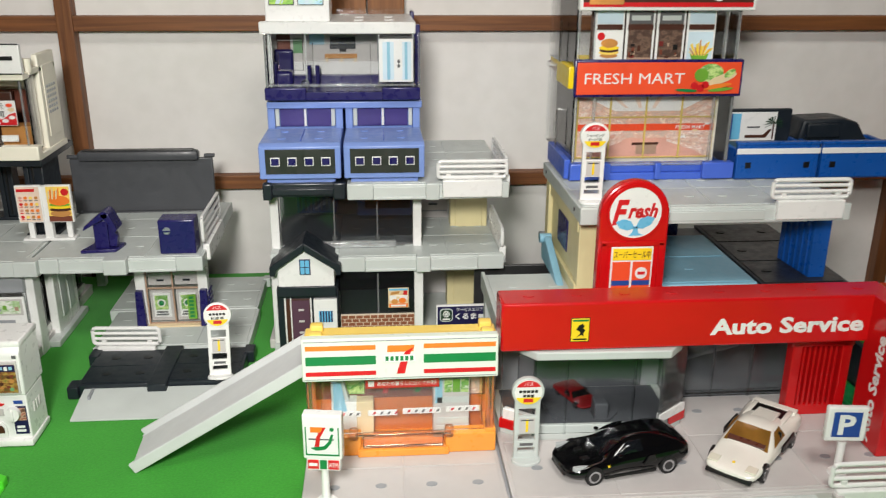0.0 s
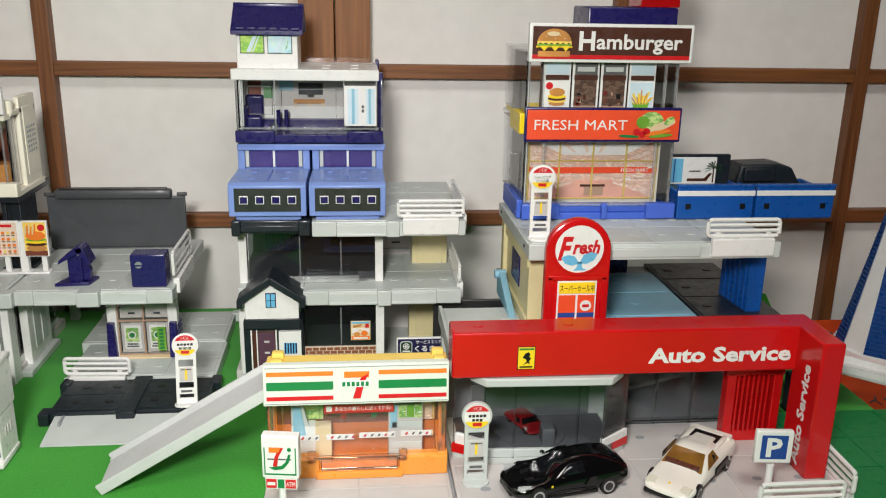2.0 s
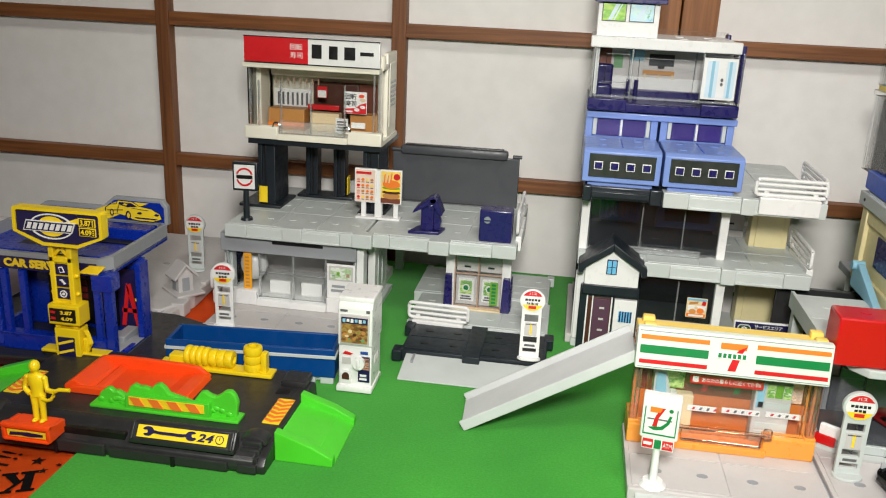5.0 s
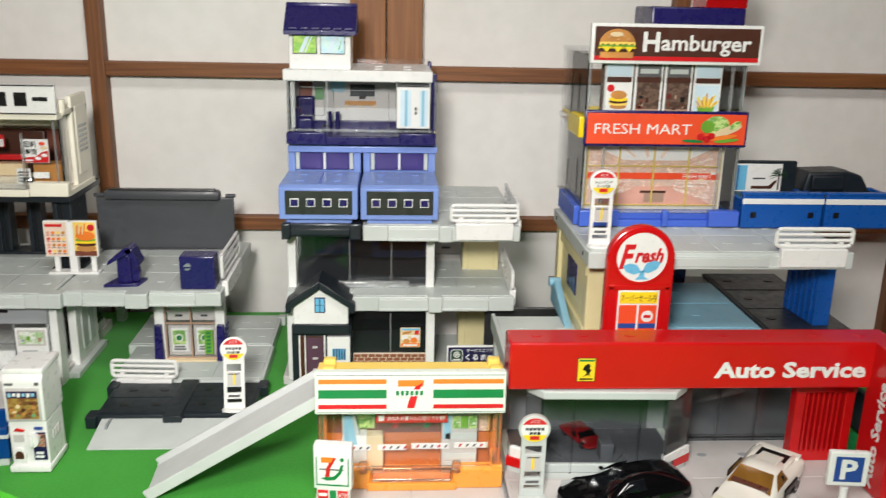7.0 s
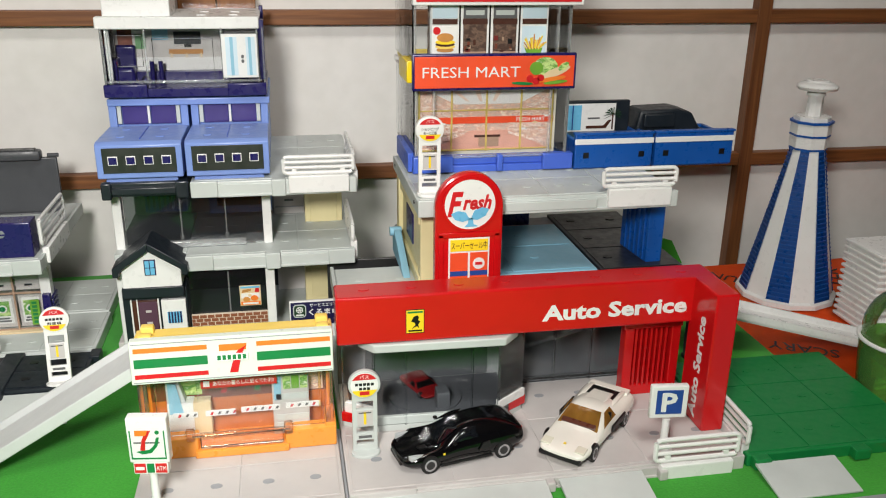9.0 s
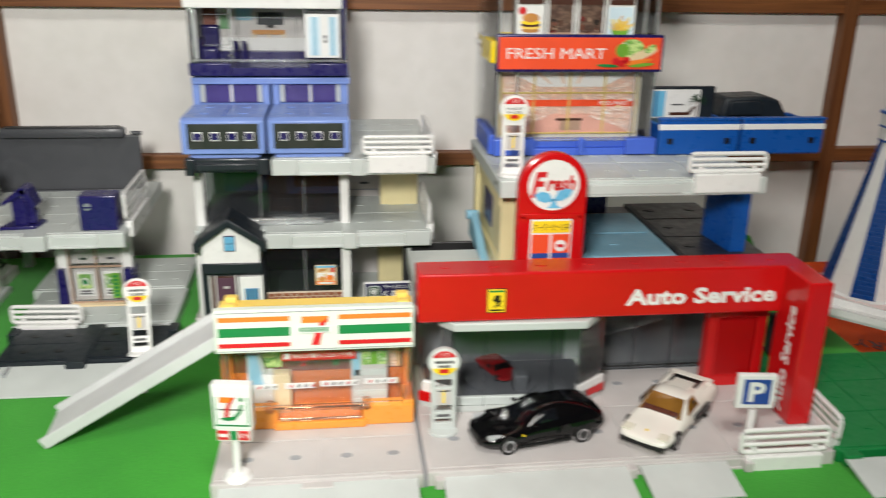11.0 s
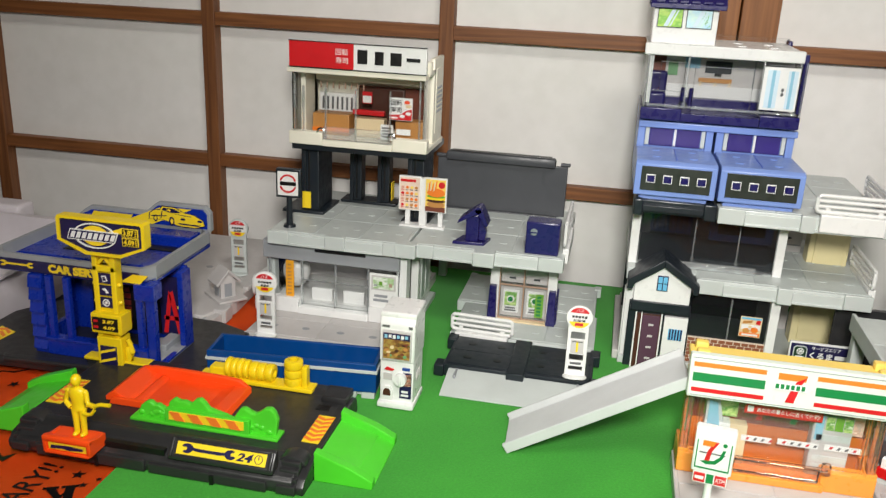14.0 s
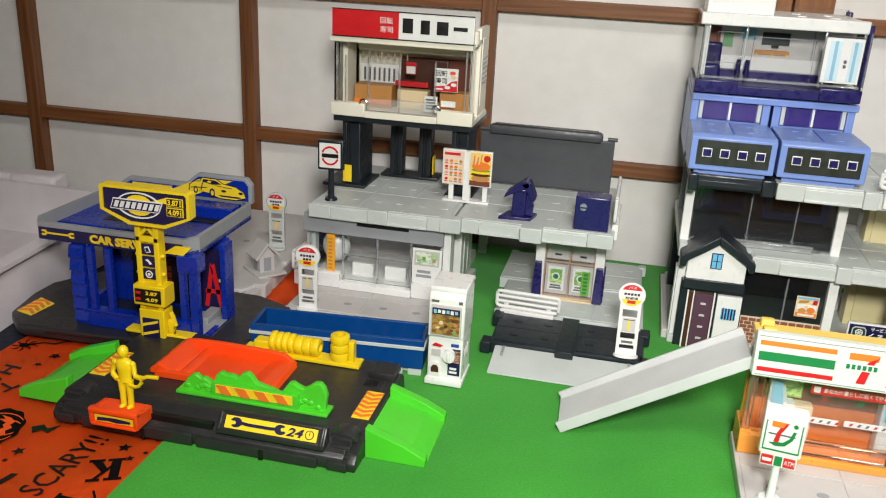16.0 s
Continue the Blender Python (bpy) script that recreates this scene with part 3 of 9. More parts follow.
def halloween_prints(p):
    ink("SCARY!!", p, -201, 284, 13, 54, 86)
    ink("HAUNTING", p, -299, 322, 12, 88, -94, bold=0.012)
    slab("EEK", p, -181, 239, 15, 46, -90)
    slab("K", p, -180, 285, 19, 20, 205)
    ink("Pumpkin", p, -262, 257, 19, 92, 190, shear=0.35, bold=0.016)
    ink("T", p, -283, 343, 11, 10, 250)
    ink("SP", p, -249, 227, 12, 17, -92)
    # round pumpkin with cut-out ribs and a grin
    cx, cy_ = -259, 302
    tilt = Matrix.Translation(Vector((cx, cy_, 0)) * MM) @ Matrix.Rotation(radians(105), 4, "Z")

    def shape(pts, z0, z1, m, nm, under):
        bm = G()
        pr(bm, pts, "z", z0, z1)
        bm.transform(tilt)
        return part(nm, bm, m, under)
    outline = [(20 * math.cos(a) * (1 + 0.03 * math.cos(10 * a)), 15.5 * math.sin(a) * (1 + 0.04 * math.cos(10 * a))) for a in (2 * math.pi * k / 60 for k in range(60))]
    pump = shape(outline, INK_Z, INK_Z + 0.15, CLOTHINK, "printed_pumpkin", p)
    shape([(-3, 14.6), (3, 14.6), (5, 20), (1, 19)], INK_Z, INK_Z + 0.15, CLOTHINK, "stalk", pump)
    for e in (-15, -8.6, 8.6, 15):
        k = e / 20
        rib = [(e * math.sqrt(max(0, 1 - (v / 15.5) ** 2)) * 1.0 - 0.45, v) for v in range(-13, 14, 2)]
        shape(rib + [(u + 0.9, v) for u, v in rib[::-1]], INK_Z + 0.15, INK_Z + 0.25, CLOTH, "rib", pump)
    for e in (-1, 1):
        shape([(e * 10, 2), (e * 2.6, 3), (e * 7.4, 9.4)], INK_Z + 0.26, INK_Z + 0.34, CLOTH, "eye", pump)
        shape([(e * 9, 3.4), (e * 5, 3.6), (e * 7, 6.4)], INK_Z + 0.35, INK_Z + 0.4, CLOTHINK, "pupil", pump)
    shape([(-1.6, -0.6), (1.6, -0.6), (0, 2)], INK_Z + 0.26, INK_Z + 0.34, CLOTH, "nose", pump)
    grin = [(-13, 0.6), (-9, -3), (-7, -2), (-5, -5), (-2, -4), (0, -6), (3, -4), (5, -5), (7, -2), (9, -3), (13, 0.6), (10, -6), (6, -9.4), (3, -8), (0, -10.4), (-3, -8), (-6, -9.4), (-10, -6)]
    shape(grin, INK_Z + 0.26, INK_Z + 0.34, CLOTH, "grin", pump)
    for x, y, r in ((-281, 385, 4), (-284, 372, 2.6), (-181, 306, 4), (-168, 305, 1.8), (-173, 298, 2.6), (-231, 287, 3.8), (-240, 280, 2.6), (-232, 278, 1.8), (-300, 250, 3)):
        blot(p, star(x, y, r, x), name="printed_star")
    for x, y in ((-309, 392), (-207, 229)):
        bm = G()
        pr(bm, arc(x, y, 3.4, 0, 350, 16, 2.6), "z", INK_Z, INK_Z + 0.15)
        for k in range(8):
            a = radians(45 * k + 20)
            pr(bm, [(x + 2 * math.cos(a - 0.2), y + 2 * math.sin(a - 0.2)), (x + 6 * math.cos(a + 0.2), y + 6 * math.sin(a + 0.2)), (x + 9 * math.cos(a - 0.1), y + 9 * math.sin(a - 0.1)), (x + 6 * math.cos(a), y + 6 * math.sin(a))], "z", INK_Z, INK_Z + 0.15)
        part("printed_spider", bm, CLOTHINK, p)
    blot(p, [(-240, 309), (-235, 313), (-231, 310), (-226, 315), (-228, 306), (-233, 308), (-236, 304)], name="printed_bat")
    frame_pts = [(-268, 246), (-258, 243), (-250, 240), (-237, 243), (-226, 240), (-219, 228), (-226, 206)]
    bm = G()
    tube(bm, [(x, y, INK_Z) for x, y in frame_pts], 0.5, 6)
    part("printed_scroll", bm, CLOTHINK, p)
    part("printed_scroll", tube(G(), [(-174, 268, INK_Z), (-167, 260, INK_Z), (-169, 250, INK_Z), (-164, 242, INK_Z), (-168, 226, INK_Z)], 0.6, 6), CLOTHINK, p)
    part("printed_thread", tube(G(), [(-308, 393, INK_Z), (-300, 399, INK_Z), (-292, 400, INK_Z), (-284, 408, INK_Z)], 0.4, 6), CLOTHINK, p)


halloween_prints(cloth_w)
for body, x, y, h, w, deg in (("HAUNT", 598, 606, 14, 60, 140), ("SCARY", 583, 470, 13, 48, 150), ("EEK", 600, 520, 15, 40, 330), ("BOO", 572, 548, 14, 34, 75), ("SCARY", 690, 470, 13, 48, 20), ("EEK", 690, 600, 15, 40, 60)):
    ink(body, cloth_e, x, y, h, w, deg)
for x, y in ((565, 612), (612, 500), (660, 520), (640, 440)):
    blot(cloth_e, star(x, y, 4, x), name="printed_star")


# ---- kinds of things that repeat ----
def plate(parent, x0, x1, y0, y1, z0, z1, material, nx=2, ny=2, name="deck", fascia=True, holes=True, hole_mat=None):
    """A moulded floor plate: body, raised floor panels, peg holes and a stepped front edge."""
    slab = part(name, bx(G(), x0, x1, y0, y1, z0, z1 - 0.5, 0.8), material, parent)
    sx, sy = (x1 - x0 - 4) / nx, (y1 - y0 - 4) / ny
    first = part("floor_panel", bx(G(), x0 + 2.4, x0 + 1.6 + sx, y0 + 2.4, y0 + 1.6 + sy, z1 - 0.6, z1, 0.25), material, slab)
    for i in range(nx):
        for j in range(ny):
            if i or j:
                twin(first, i * sx, j * sy)
    if holes:
        hm = hole_mat or (SHADEGREY if material is GREY2 else material)
        peg = None
        for i in range(nx):
            for j in range(ny):
                for u in (0.28, 0.76):
                    cx, cy_ = x0 + 2 + (i + u) * sx, y0 + 2 + (j + 0.5) * sy
                    if peg is None:
                        bm = G()
                        pr(bm, arc(cx, cy_, 3.0, 0, 342, 18, 2.0), "z", z1 - 0.2, z1 + 0.35)
                        peg = part("peg_hole", bm, hm, slab)
                        px, py = cx, cy_
                    else:
                        twin(peg, cx - px, cy_ - py)
    if fascia:
        w = x1 - x0
        for a, b_ in ((0.0, 0.16), (0.84, 1.0)):
            part("corner_cap", bx(G(), x0 + a * w, x0 + b_ * w, y0 - 1.8, y0 + 1.0, z0 - 0.6, z1 + 0.2, 0.8), material, slab)
        part("edge_lip", bx(G(), x0 + 0.16 * w, x1 - 0.16 * w, y0 - 1.0, y0 + 0.6, z0 + 0.6, z1 - 2.2, 0.5), material, slab)
        part("edge_foot", bx(G(), x0 + 0.16 * w, x1 - 0.16 * w, y0 - 2.0, y0 + 0.6, z0 - 0.6, z0 + 1.2, 0.4), material, slab)
    return slab


def railing(base, length, rz, label, h=14.0):
    """White three-bar railing on a solid clip, along its own x."""
    r = thing("railing", base, label, "railing", "white clip-on railings", rz=rz)
    part("clip", bx(G(), -length / 2 + 3, length / 2 - 3, -3.4, 1.4, -10.5, 1.4, 0.8), WHITE, r)
    loop = rrect(-length / 2, length / 2, h * 0.2, h, 2.4, 4)
    part("rail_loop", tube(G(), [(u, 0, v) for u, v in loop], 1.35, 8, True), WHITE, r)
    for k in (0.47, 0.74):
        part("bar", tube(G(), [(-length / 2 + 0.8, 0, h * k), (length / 2 - 0.8, 0, h * k)], 1.15, 8), WHITE, r)
    for x in (-length / 2 + 7, length / 2 - 7):
        part("post", bx(G(), x - 1.6, x + 1.6, -1, 1, 2, h * 0.4, 0.3), WHITE, r)
    return r


def bus_stop(base, body_mat, label, rz=0, seed=1, words=()):
    """Toy bus stop: foot, ladder board and round head with a red and yellow face."""
    b = thing("bus_stop", base, label, "bus stop sign", "toy bus stops", rz=rz)
    b.scale.z = 0.935
    bm = G()
    pr(bm, arc(0, -2, 8, 0, 348, 30, 6), "z", 0, 1.8, 0.4)
    part("foot", bm, body_mat, b)
    bm = G()
    for x0, x1 in ((-6.8, -4.6), (4.6, 6.8)):
        bx(bm, x0, x1, -1.3, 1.3, 1, 38, 0.4)
    for z0, z1 in ((1, 5.5), (8.2, 12.6), (16.8, 28), (33, 38)):
        bx(bm, -5.2, 5.2, -1.3, 1.3, z0, z1, 0.4)
    part("board", bm, body_mat, b)
    part("head", pr(G(), arc(0, 43.5, 8.7, 0, 350, 36), "y", -1.6, 1.6, 0.5), body_mat, b)
    face = part("face", pr(G(), arc(0, 43.5, 7.4, 0, 350, 36), "y", -1.9, -1.5), WHITE, b)
    part("red_cap", pr(G(), arc(0, 43.5, 7.3, 28, 152, 14), "y", -2.05, -1.8), REDINK, face, "red segment")
    part("yellow_cap", pr(G(), arc(0, 43.5, 7.3, 205, 335, 14), "y", -2.05, -1.8), YINK, face, "yellow segment")
    txt("バス", face, WHITE, 0, -2.05, 48.8, 2.2, 5, thick=0.1)
    rnd = random.Random(seed)
    for k in range(2):
        z = 44.0 - k * 2.7
        if k < len(words) and words[k]:
            txt(words[k], face, BLACK, 0, -1.9, z, 2.1, 10.6 - 2.6 * k, thick=0.1, bold=0.02)
        else:
            n = 5 if k == 0 else 3
            for i in range(n):
                x = (i - (n - 1) / 2) * 2.1
                part("print_mark", bx(G(), x - 0.8, x + 0.8, -2.05, -1.85, z - 0.9 * rnd.uniform(0.6, 1), z + 0.9, 0), BLACK, face)
    part("bus_mark", bx(G(), -2.6, 2.6, -2.25, -2.0, 37.6, 39.8, 0.1), REDINK, face)
    table_ = part("timetable", bx(G(), -4.2, 4.2, -1.55, -1.25, 17.6, 27.4, 0.05), GREY2, b)
    part("yellow_strip", bx(G(), -0.7, 0.7, -1.7, -1.5, 18.5, 26.5, 0.05), YINK, table_)
    part("print_line", bx(G(), -3.4, 3.4, -1.7, -1.5, 25.6, 26.4, 0.05), BARINK, table_)
    part("print_line", bx(G(), -3.6, 3.6, -1.5, -1.25, 9.6, 11.2, 0.05), BARINK, b)
    return b


def flap(name, x0, x1, y_hinge, y_tip, z_hinge, material, label, slots=False):
    """A sloping drive-on flap hinged to a plate, tip on the mat."""
    f = thing(name, ((x0 + x1) / 2, y_tip, 0), label, "ramp")
    bm = G()
    pr(bm, [(y_hinge, z_hinge), (y_tip, 1.4), (y_tip, 0.3), (y_hinge, z_hinge - 2)], "x", x0, x1, 0.3)
    part("ramp_plate", bm, material, f)
    for x in (x0 + 6, x1 - 6) if slots else ():
        part("hinge_slot", bx(G(), x - 0.8, x + 0.8, y_tip + (y_hinge - y_tip) * 0.62, y_hinge, z_hinge - 2.2, z_hinge + 0.5, 0.2), SHADEGREY, f)
    return f


# ---- convenience store on its base ----
def convenience_store():
    s = thing("convenience_store", (188, 415, 0), "toy convenience store with striped sign and amber clear walls", "toy shop")
    plate(s, 136, 241, 336, 406, 0, 8, GREY2, 2, 2, "base", True)
    part("hinge_knob", bx(G(), 180, 196, 331, 336, 1, 6, 0.8), GREY2, s)
    # orange tray
    bm = G()
    bx(bm, 137, 166, 383, 392, 8, 20, 1.0)
    bx(bm, 212, 240, 383, 392, 8, 20, 1.0)
    bx(bm, 137, 240, 390, 405, 8, 12, 0.6)
    bx(bm, 164, 214, 381, 391, 8, 12.5, 0.8)
    bx(bm, 137, 143, 384, 405, 8, 22, 0.8)
    bx(bm, 234, 240, 384, 405, 8, 22, 0.8)
    part("tray", bm, ORTR, s, "tangerine plastic tray floor")
    part("back_wall", bx(G(), 139, 238, 402.5, 405, 10, 75, 0.5), ORTR, s)
    back = sticker("shelf_print", s, UMBER, 141, 236, 33, 72, 402.5, label="dark red-brown shelf print")
    for x, m in ((178, REDINK), (183, REDDK), (196, GREENINK), (200, REDDK)):
        part("emblem_print", pr(G(), [(x, 36), (x + 3, 36), (x + 5, 46), (x - 1, 46), (x - 1, 44), (x + 2, 44)], "y", 401.8, 402.3), m, back)
    part("goods", bx(G(), 150, 168, 401.7, 402.3, 36, 48, 0), VEGP, back)
    part("goods", bx(G(), 226, 234, 401.7, 402.3, 34, 48, 0), MARKET, back)
    sticker("floor_print", s, TERRA, 141, 236, 12.4, 33, 402.5)
    # white bands with small marks
    part("sliding_door", bx(G(), 166, 212, 394.4, 395, 12, 56, 0.2), CLEAR, s, "clear sliding door")
    for x0, x1, z in ((153, 166, 27.6), (170, 186, 27.8), (189, 210, 28.4), (213, 232, 28.8)):
        b = part("white_band", bx(G(), x0, x1, 391.4, 391.9, z, z + 3.4, 0.1), WHITE, s)
        for k in range(int((x1 - x0) / 4)):
            cx = x0 + 2.4 + k * 4
            part("band_mark", pr(G(), [(cx, z + 1), (cx + 1.3, z + 1), (cx + 2.1, z + 2.5), (cx + 0.8, z + 2.5)], "y", 391.1, 391.5), BARINK if k % 3 else REDINK, b)
    # counters inside
    cnt = part("counter", bx(G(), 150, 164, 393, 401, 12, 36, 0.6), WHITE, s, "white checkout counter")
    part("screen", pr(G(), [(150, 36), (160, 36), (156.6, 50), (150, 51)], "y", 394, 399, 0.4), GREY, cnt)
    part("screen_print", pr(G(), [(151.2, 30), (158.6, 30), (155.6, 48), (151.2, 49)], "y", 392.6, 393.2), PALEB, cnt)
    part("till", bx(G(), 163.6, 173, 392.6, 400, 12, 36, 0.6), BEIGE, cnt)
    cop = part("copier", bx(G(), 206, 226, 392.6, 401, 12, 49, 0.6), GREY2, s, "pale grey cabinet with printed photos")
    for i in range(3):
        part("photo", bx(G(), 212 + i * 4.6, 216.2 + i * 4.6, 392.2, 392.7, 40.4, 48.4, 0.1), (VEGP, GRASSINK, VEGP)[i], cop)
    for z in (16, 21, 34):
        part("cabinet_line", bx(G(), 208, 225.6, 392.2, 392.7, z, z + 3.6, 0.1), GREY, cop)
    part("cabinet_print", bx(G(), 207, 211, 392.2, 392.7, 34, 48.6, 0.1), PALEB, cop)
    # banner
    ban = part("banner", bx(G(), 169, 209, 389.4, 390, 45.8, 51.4, 0.2), REDINK, s, "red slogan banner")
    txt("あなたの暮らしに近くて便利!", ban, WHITE, 191.4, 389.4, 48.6, 2.7, 32, thick=0.12, bold=0.01)
    part("banner_mark", bx(G(), 170.4, 173.6, 389.1, 389.5, 47, 50.4, 0.1), WHITE, ban)
    # clear case
    for n, (x0, x1, y0, y1) in enumerate(((138, 140, 386, 403), (237, 239, 386, 403))):
        part("side_wall", bx(G(), x0, x1, y0, y1, 20, 75, 0.3), AMBER, s, "clear amber wall")
    part("front_wall", bx(G(), 140, 237, 386.5, 388, 20, 60, 0.2), CLEAR, s, "clear front")
    for x in (139, 236):
        part("corner_post", bx(G(), x - 1.6, x + 3.0, 384.6, 389, 18, 62, 0.8), PINKCL, s)
    for x in (145, 231):
        part("inner_post", bx(G(), x, x + 1.6, 387.8, 391, 14, 62, 0.4), AMBER, s)
    part("sill_case", bx(G(), 167, 211, 381.8, 385.4, 13, 20.6, 0.8), PINKCL, s, "blush clear sill")
    part("sill_bar", bx(G(), 163, 215, 382.6, 385, 20, 21.6, 0.6), PINKCL, s)
    for x in (162, 214):
        part("latch_knob", bx(G(), x - 2.4, x + 2.4, 382, 385.6, 18, 25, 1.0), PINKCL, s)
    # roof and sign
    bm = G()
    bx(bm, 137, 240, 386, 404, 73, 76.4, 1.0)
    for x in (140, 231):
        bx(bm, x, x + 7, 386, 392, 75, 80.4, 1.2)
        bx(bm, x, x + 7, 397, 403, 75, 80.4, 1.2)
    bx(bm, 140, 238, 385.6, 389, 74, 79.4, 0.8)
    part("roof", bm, YEL2, s, "yellow roof tray with four corner knobs")
    sign = part("fascia_sign", pr(G(), [(378, 57), (380.8, 80.2), (386, 80.2), (386, 56)], "x", 136.5, 239.5, 0.8), SIGNWH, s, "white sign board with orange, green and red stripes")

    def on_sign(z):
        return 378 + (z - 57) * 2.8 / 23.2

    for x0, x1 in ((138.5, 175), (200, 238)):
        for z0, z1, m in ((74.0, 76.4, ORINK), (66.0, 70.6, GREENINK), (60.2, 62.4, REDINK)):
            pts = [(on_sign(z0) - 0.3, z0), (on_sign(z1) - 0.3, z1), (on_sign(z1) + 0.2, z1), (on_sign(z0) + 0.2, z0)]
            part("stripe", pr(G(), pts, "x", x0, x1), m, sign)

    for z in (58.2, 78.6):
        part("sign_seam", bx(G(), 137.6, 238.6, on_sign(z) - 0.12, on_sign(z) + 0.4, z - 0.22, z + 0.22, 0), SHADEGREY, sign)

    def flat(pts, m, y_off=-0.3):
        bm = G()
        pr(bm, pts, "y", -0.2, 0.2)
        bm.verts.ensure_lookup_table()
        for v in bm.verts:
            v.co.y += (on_sign(v.co.z * 1000) + y_off) * MM
        return part("emblem", bm, m, sign)
    def up(pts):
        return [(u, 57 + (v - 60) * 0.92) for u, v in pts]
    flat(up([(181, 80.6), (195, 80.6), (194.6, 77.0), (181, 77.0)]), ORINK)
    stem_l = [(190.6 - 4.8 * q ** 0.7, 77.0 - 13 * q) for q in (0, 0.15, 0.35, 0.6, 0.8, 1)]
    stem_r = [(195 - 5.0 * q ** 0.62, 79.6 - 15.6 * q) for q in (0, 0.15, 0.35, 0.6, 0.8, 1)]
    flat(up(stem_r + stem_l[::-1]), REDINK, -0.45)
    flat(up([(179.4, 71.2), (195.6, 71.2), (195.6, 75.2), (179.4, 75.2)]), WHITE, -0.6)
    for k in range(6):
        u = 180 + k * 2.56
        flat(up([(u, 71.9), (u + 1.7, 71.9), (u + 1.7, 74.5), (u, 74.5)]), GREENINK, -0.85)
    return s


convenience_store()
# Added strip whose grey stands in for the dark gap between the bases.
seam = thing("gap_strip", (242, 370, 0), "grey strip standing in for the dark gap between the store base and showroom base", "joint strip")
part("strip", bx(G(), 241.2, 242.8, 334, 404, 0.2, 5, 0.2), SHADEGREY, seam)
flap("drive_on_flap", 140, 238, 335, 306, 6, GREY, "pale grey drive-on flap in front of the store")


def store_pole_sign():
    p = thing("pole_sign", (149, 341, 8), "white pole sign with store emblem on a round foot", "sign", rz=-8)
    p.scale = (0.96, 1, 0.94)
    part("foot", cy(G(), 0, 0, 0, 7.5, 2.6, r2=5.5, seg=28), WHITE, p)
    part("pole", cy(G(), 0, 0, 2, 2.2, 22, r2=1.8), WHITE, p)
    body = part("panel", bx(G(), -10, 10, -3, 3, 30, 56, 0.9), WHITE, p)
    part("lower_panel", bx(G(), -8.6, 8.6, -2.6, 2.6, 23, 30.4, 0.6), WHITE, p)
    for x0, x1, z0, z1 in ((-8.6, -8, 33, 49), (8, 8.6, 33, 49), (-8.6, 8.6, 32.4, 33.2)):
        part("green_border", bx(G(), x0, x1, -3.3, -2.9, z0, z1, 0), GREENINK, body)
    part("emblem", pr(G(), [(-5.6, 49), (2, 49), (-1, 43), (-1.6, 37.6), (-4, 37.6), (-3, 43), (-1.6, 46.4), (-5.6, 46.4)], "y", -3.3, -2.9), REDINK, body)
    part("emblem", pr(G(), [(-6, 36.8), (-3, 35.4), (1.5, 36.2), (4.6, 40), (5.8, 45), (4.4, 45), (3.2, 40.8), (0.6, 38), (-3, 37.4)], "y", -3.35, -2.9), GREENINK, body)
    part("emblem", cy(G(), 5, -3.3, 48, 1.1, 0.4, "y"), GREENINK, body)
    part("emblem_bar", pr(G(), [(-5.8, 49.2), (0.6, 49.2), (-0.6, 46.2), (-5.8, 46.2)], "y", -3.5, -3.2), ORINK, body)
    bars(body, BARINK, -7, 6, 41.4, 42.6, -3.0, 1, 0.25)
    low = part("red_tile", bx(G(), -8.0, -2.4, -2.9, -2.5, 24, 29.4, 0.1), REDINK, p)
    part("green_tile", bx(G(), -1.8, 1.8, -2.9, -2.5, 24, 29.4, 0.1), GREENINK, p)
    tile = part("red_tile", bx(G(), 2.4, 8.0, -2.9, -2.5, 24, 29.4, 0.1), REDINK, p)
    txt("ATM", tile, WHITE, 5.2, -2.9, 26.7, 2.6, 4.8, thick=0.1)
    bars(low, WHITE, -7.4, -3, 25.2, 28.2, -2.85, 1, 0.2)


store_pole_sign()


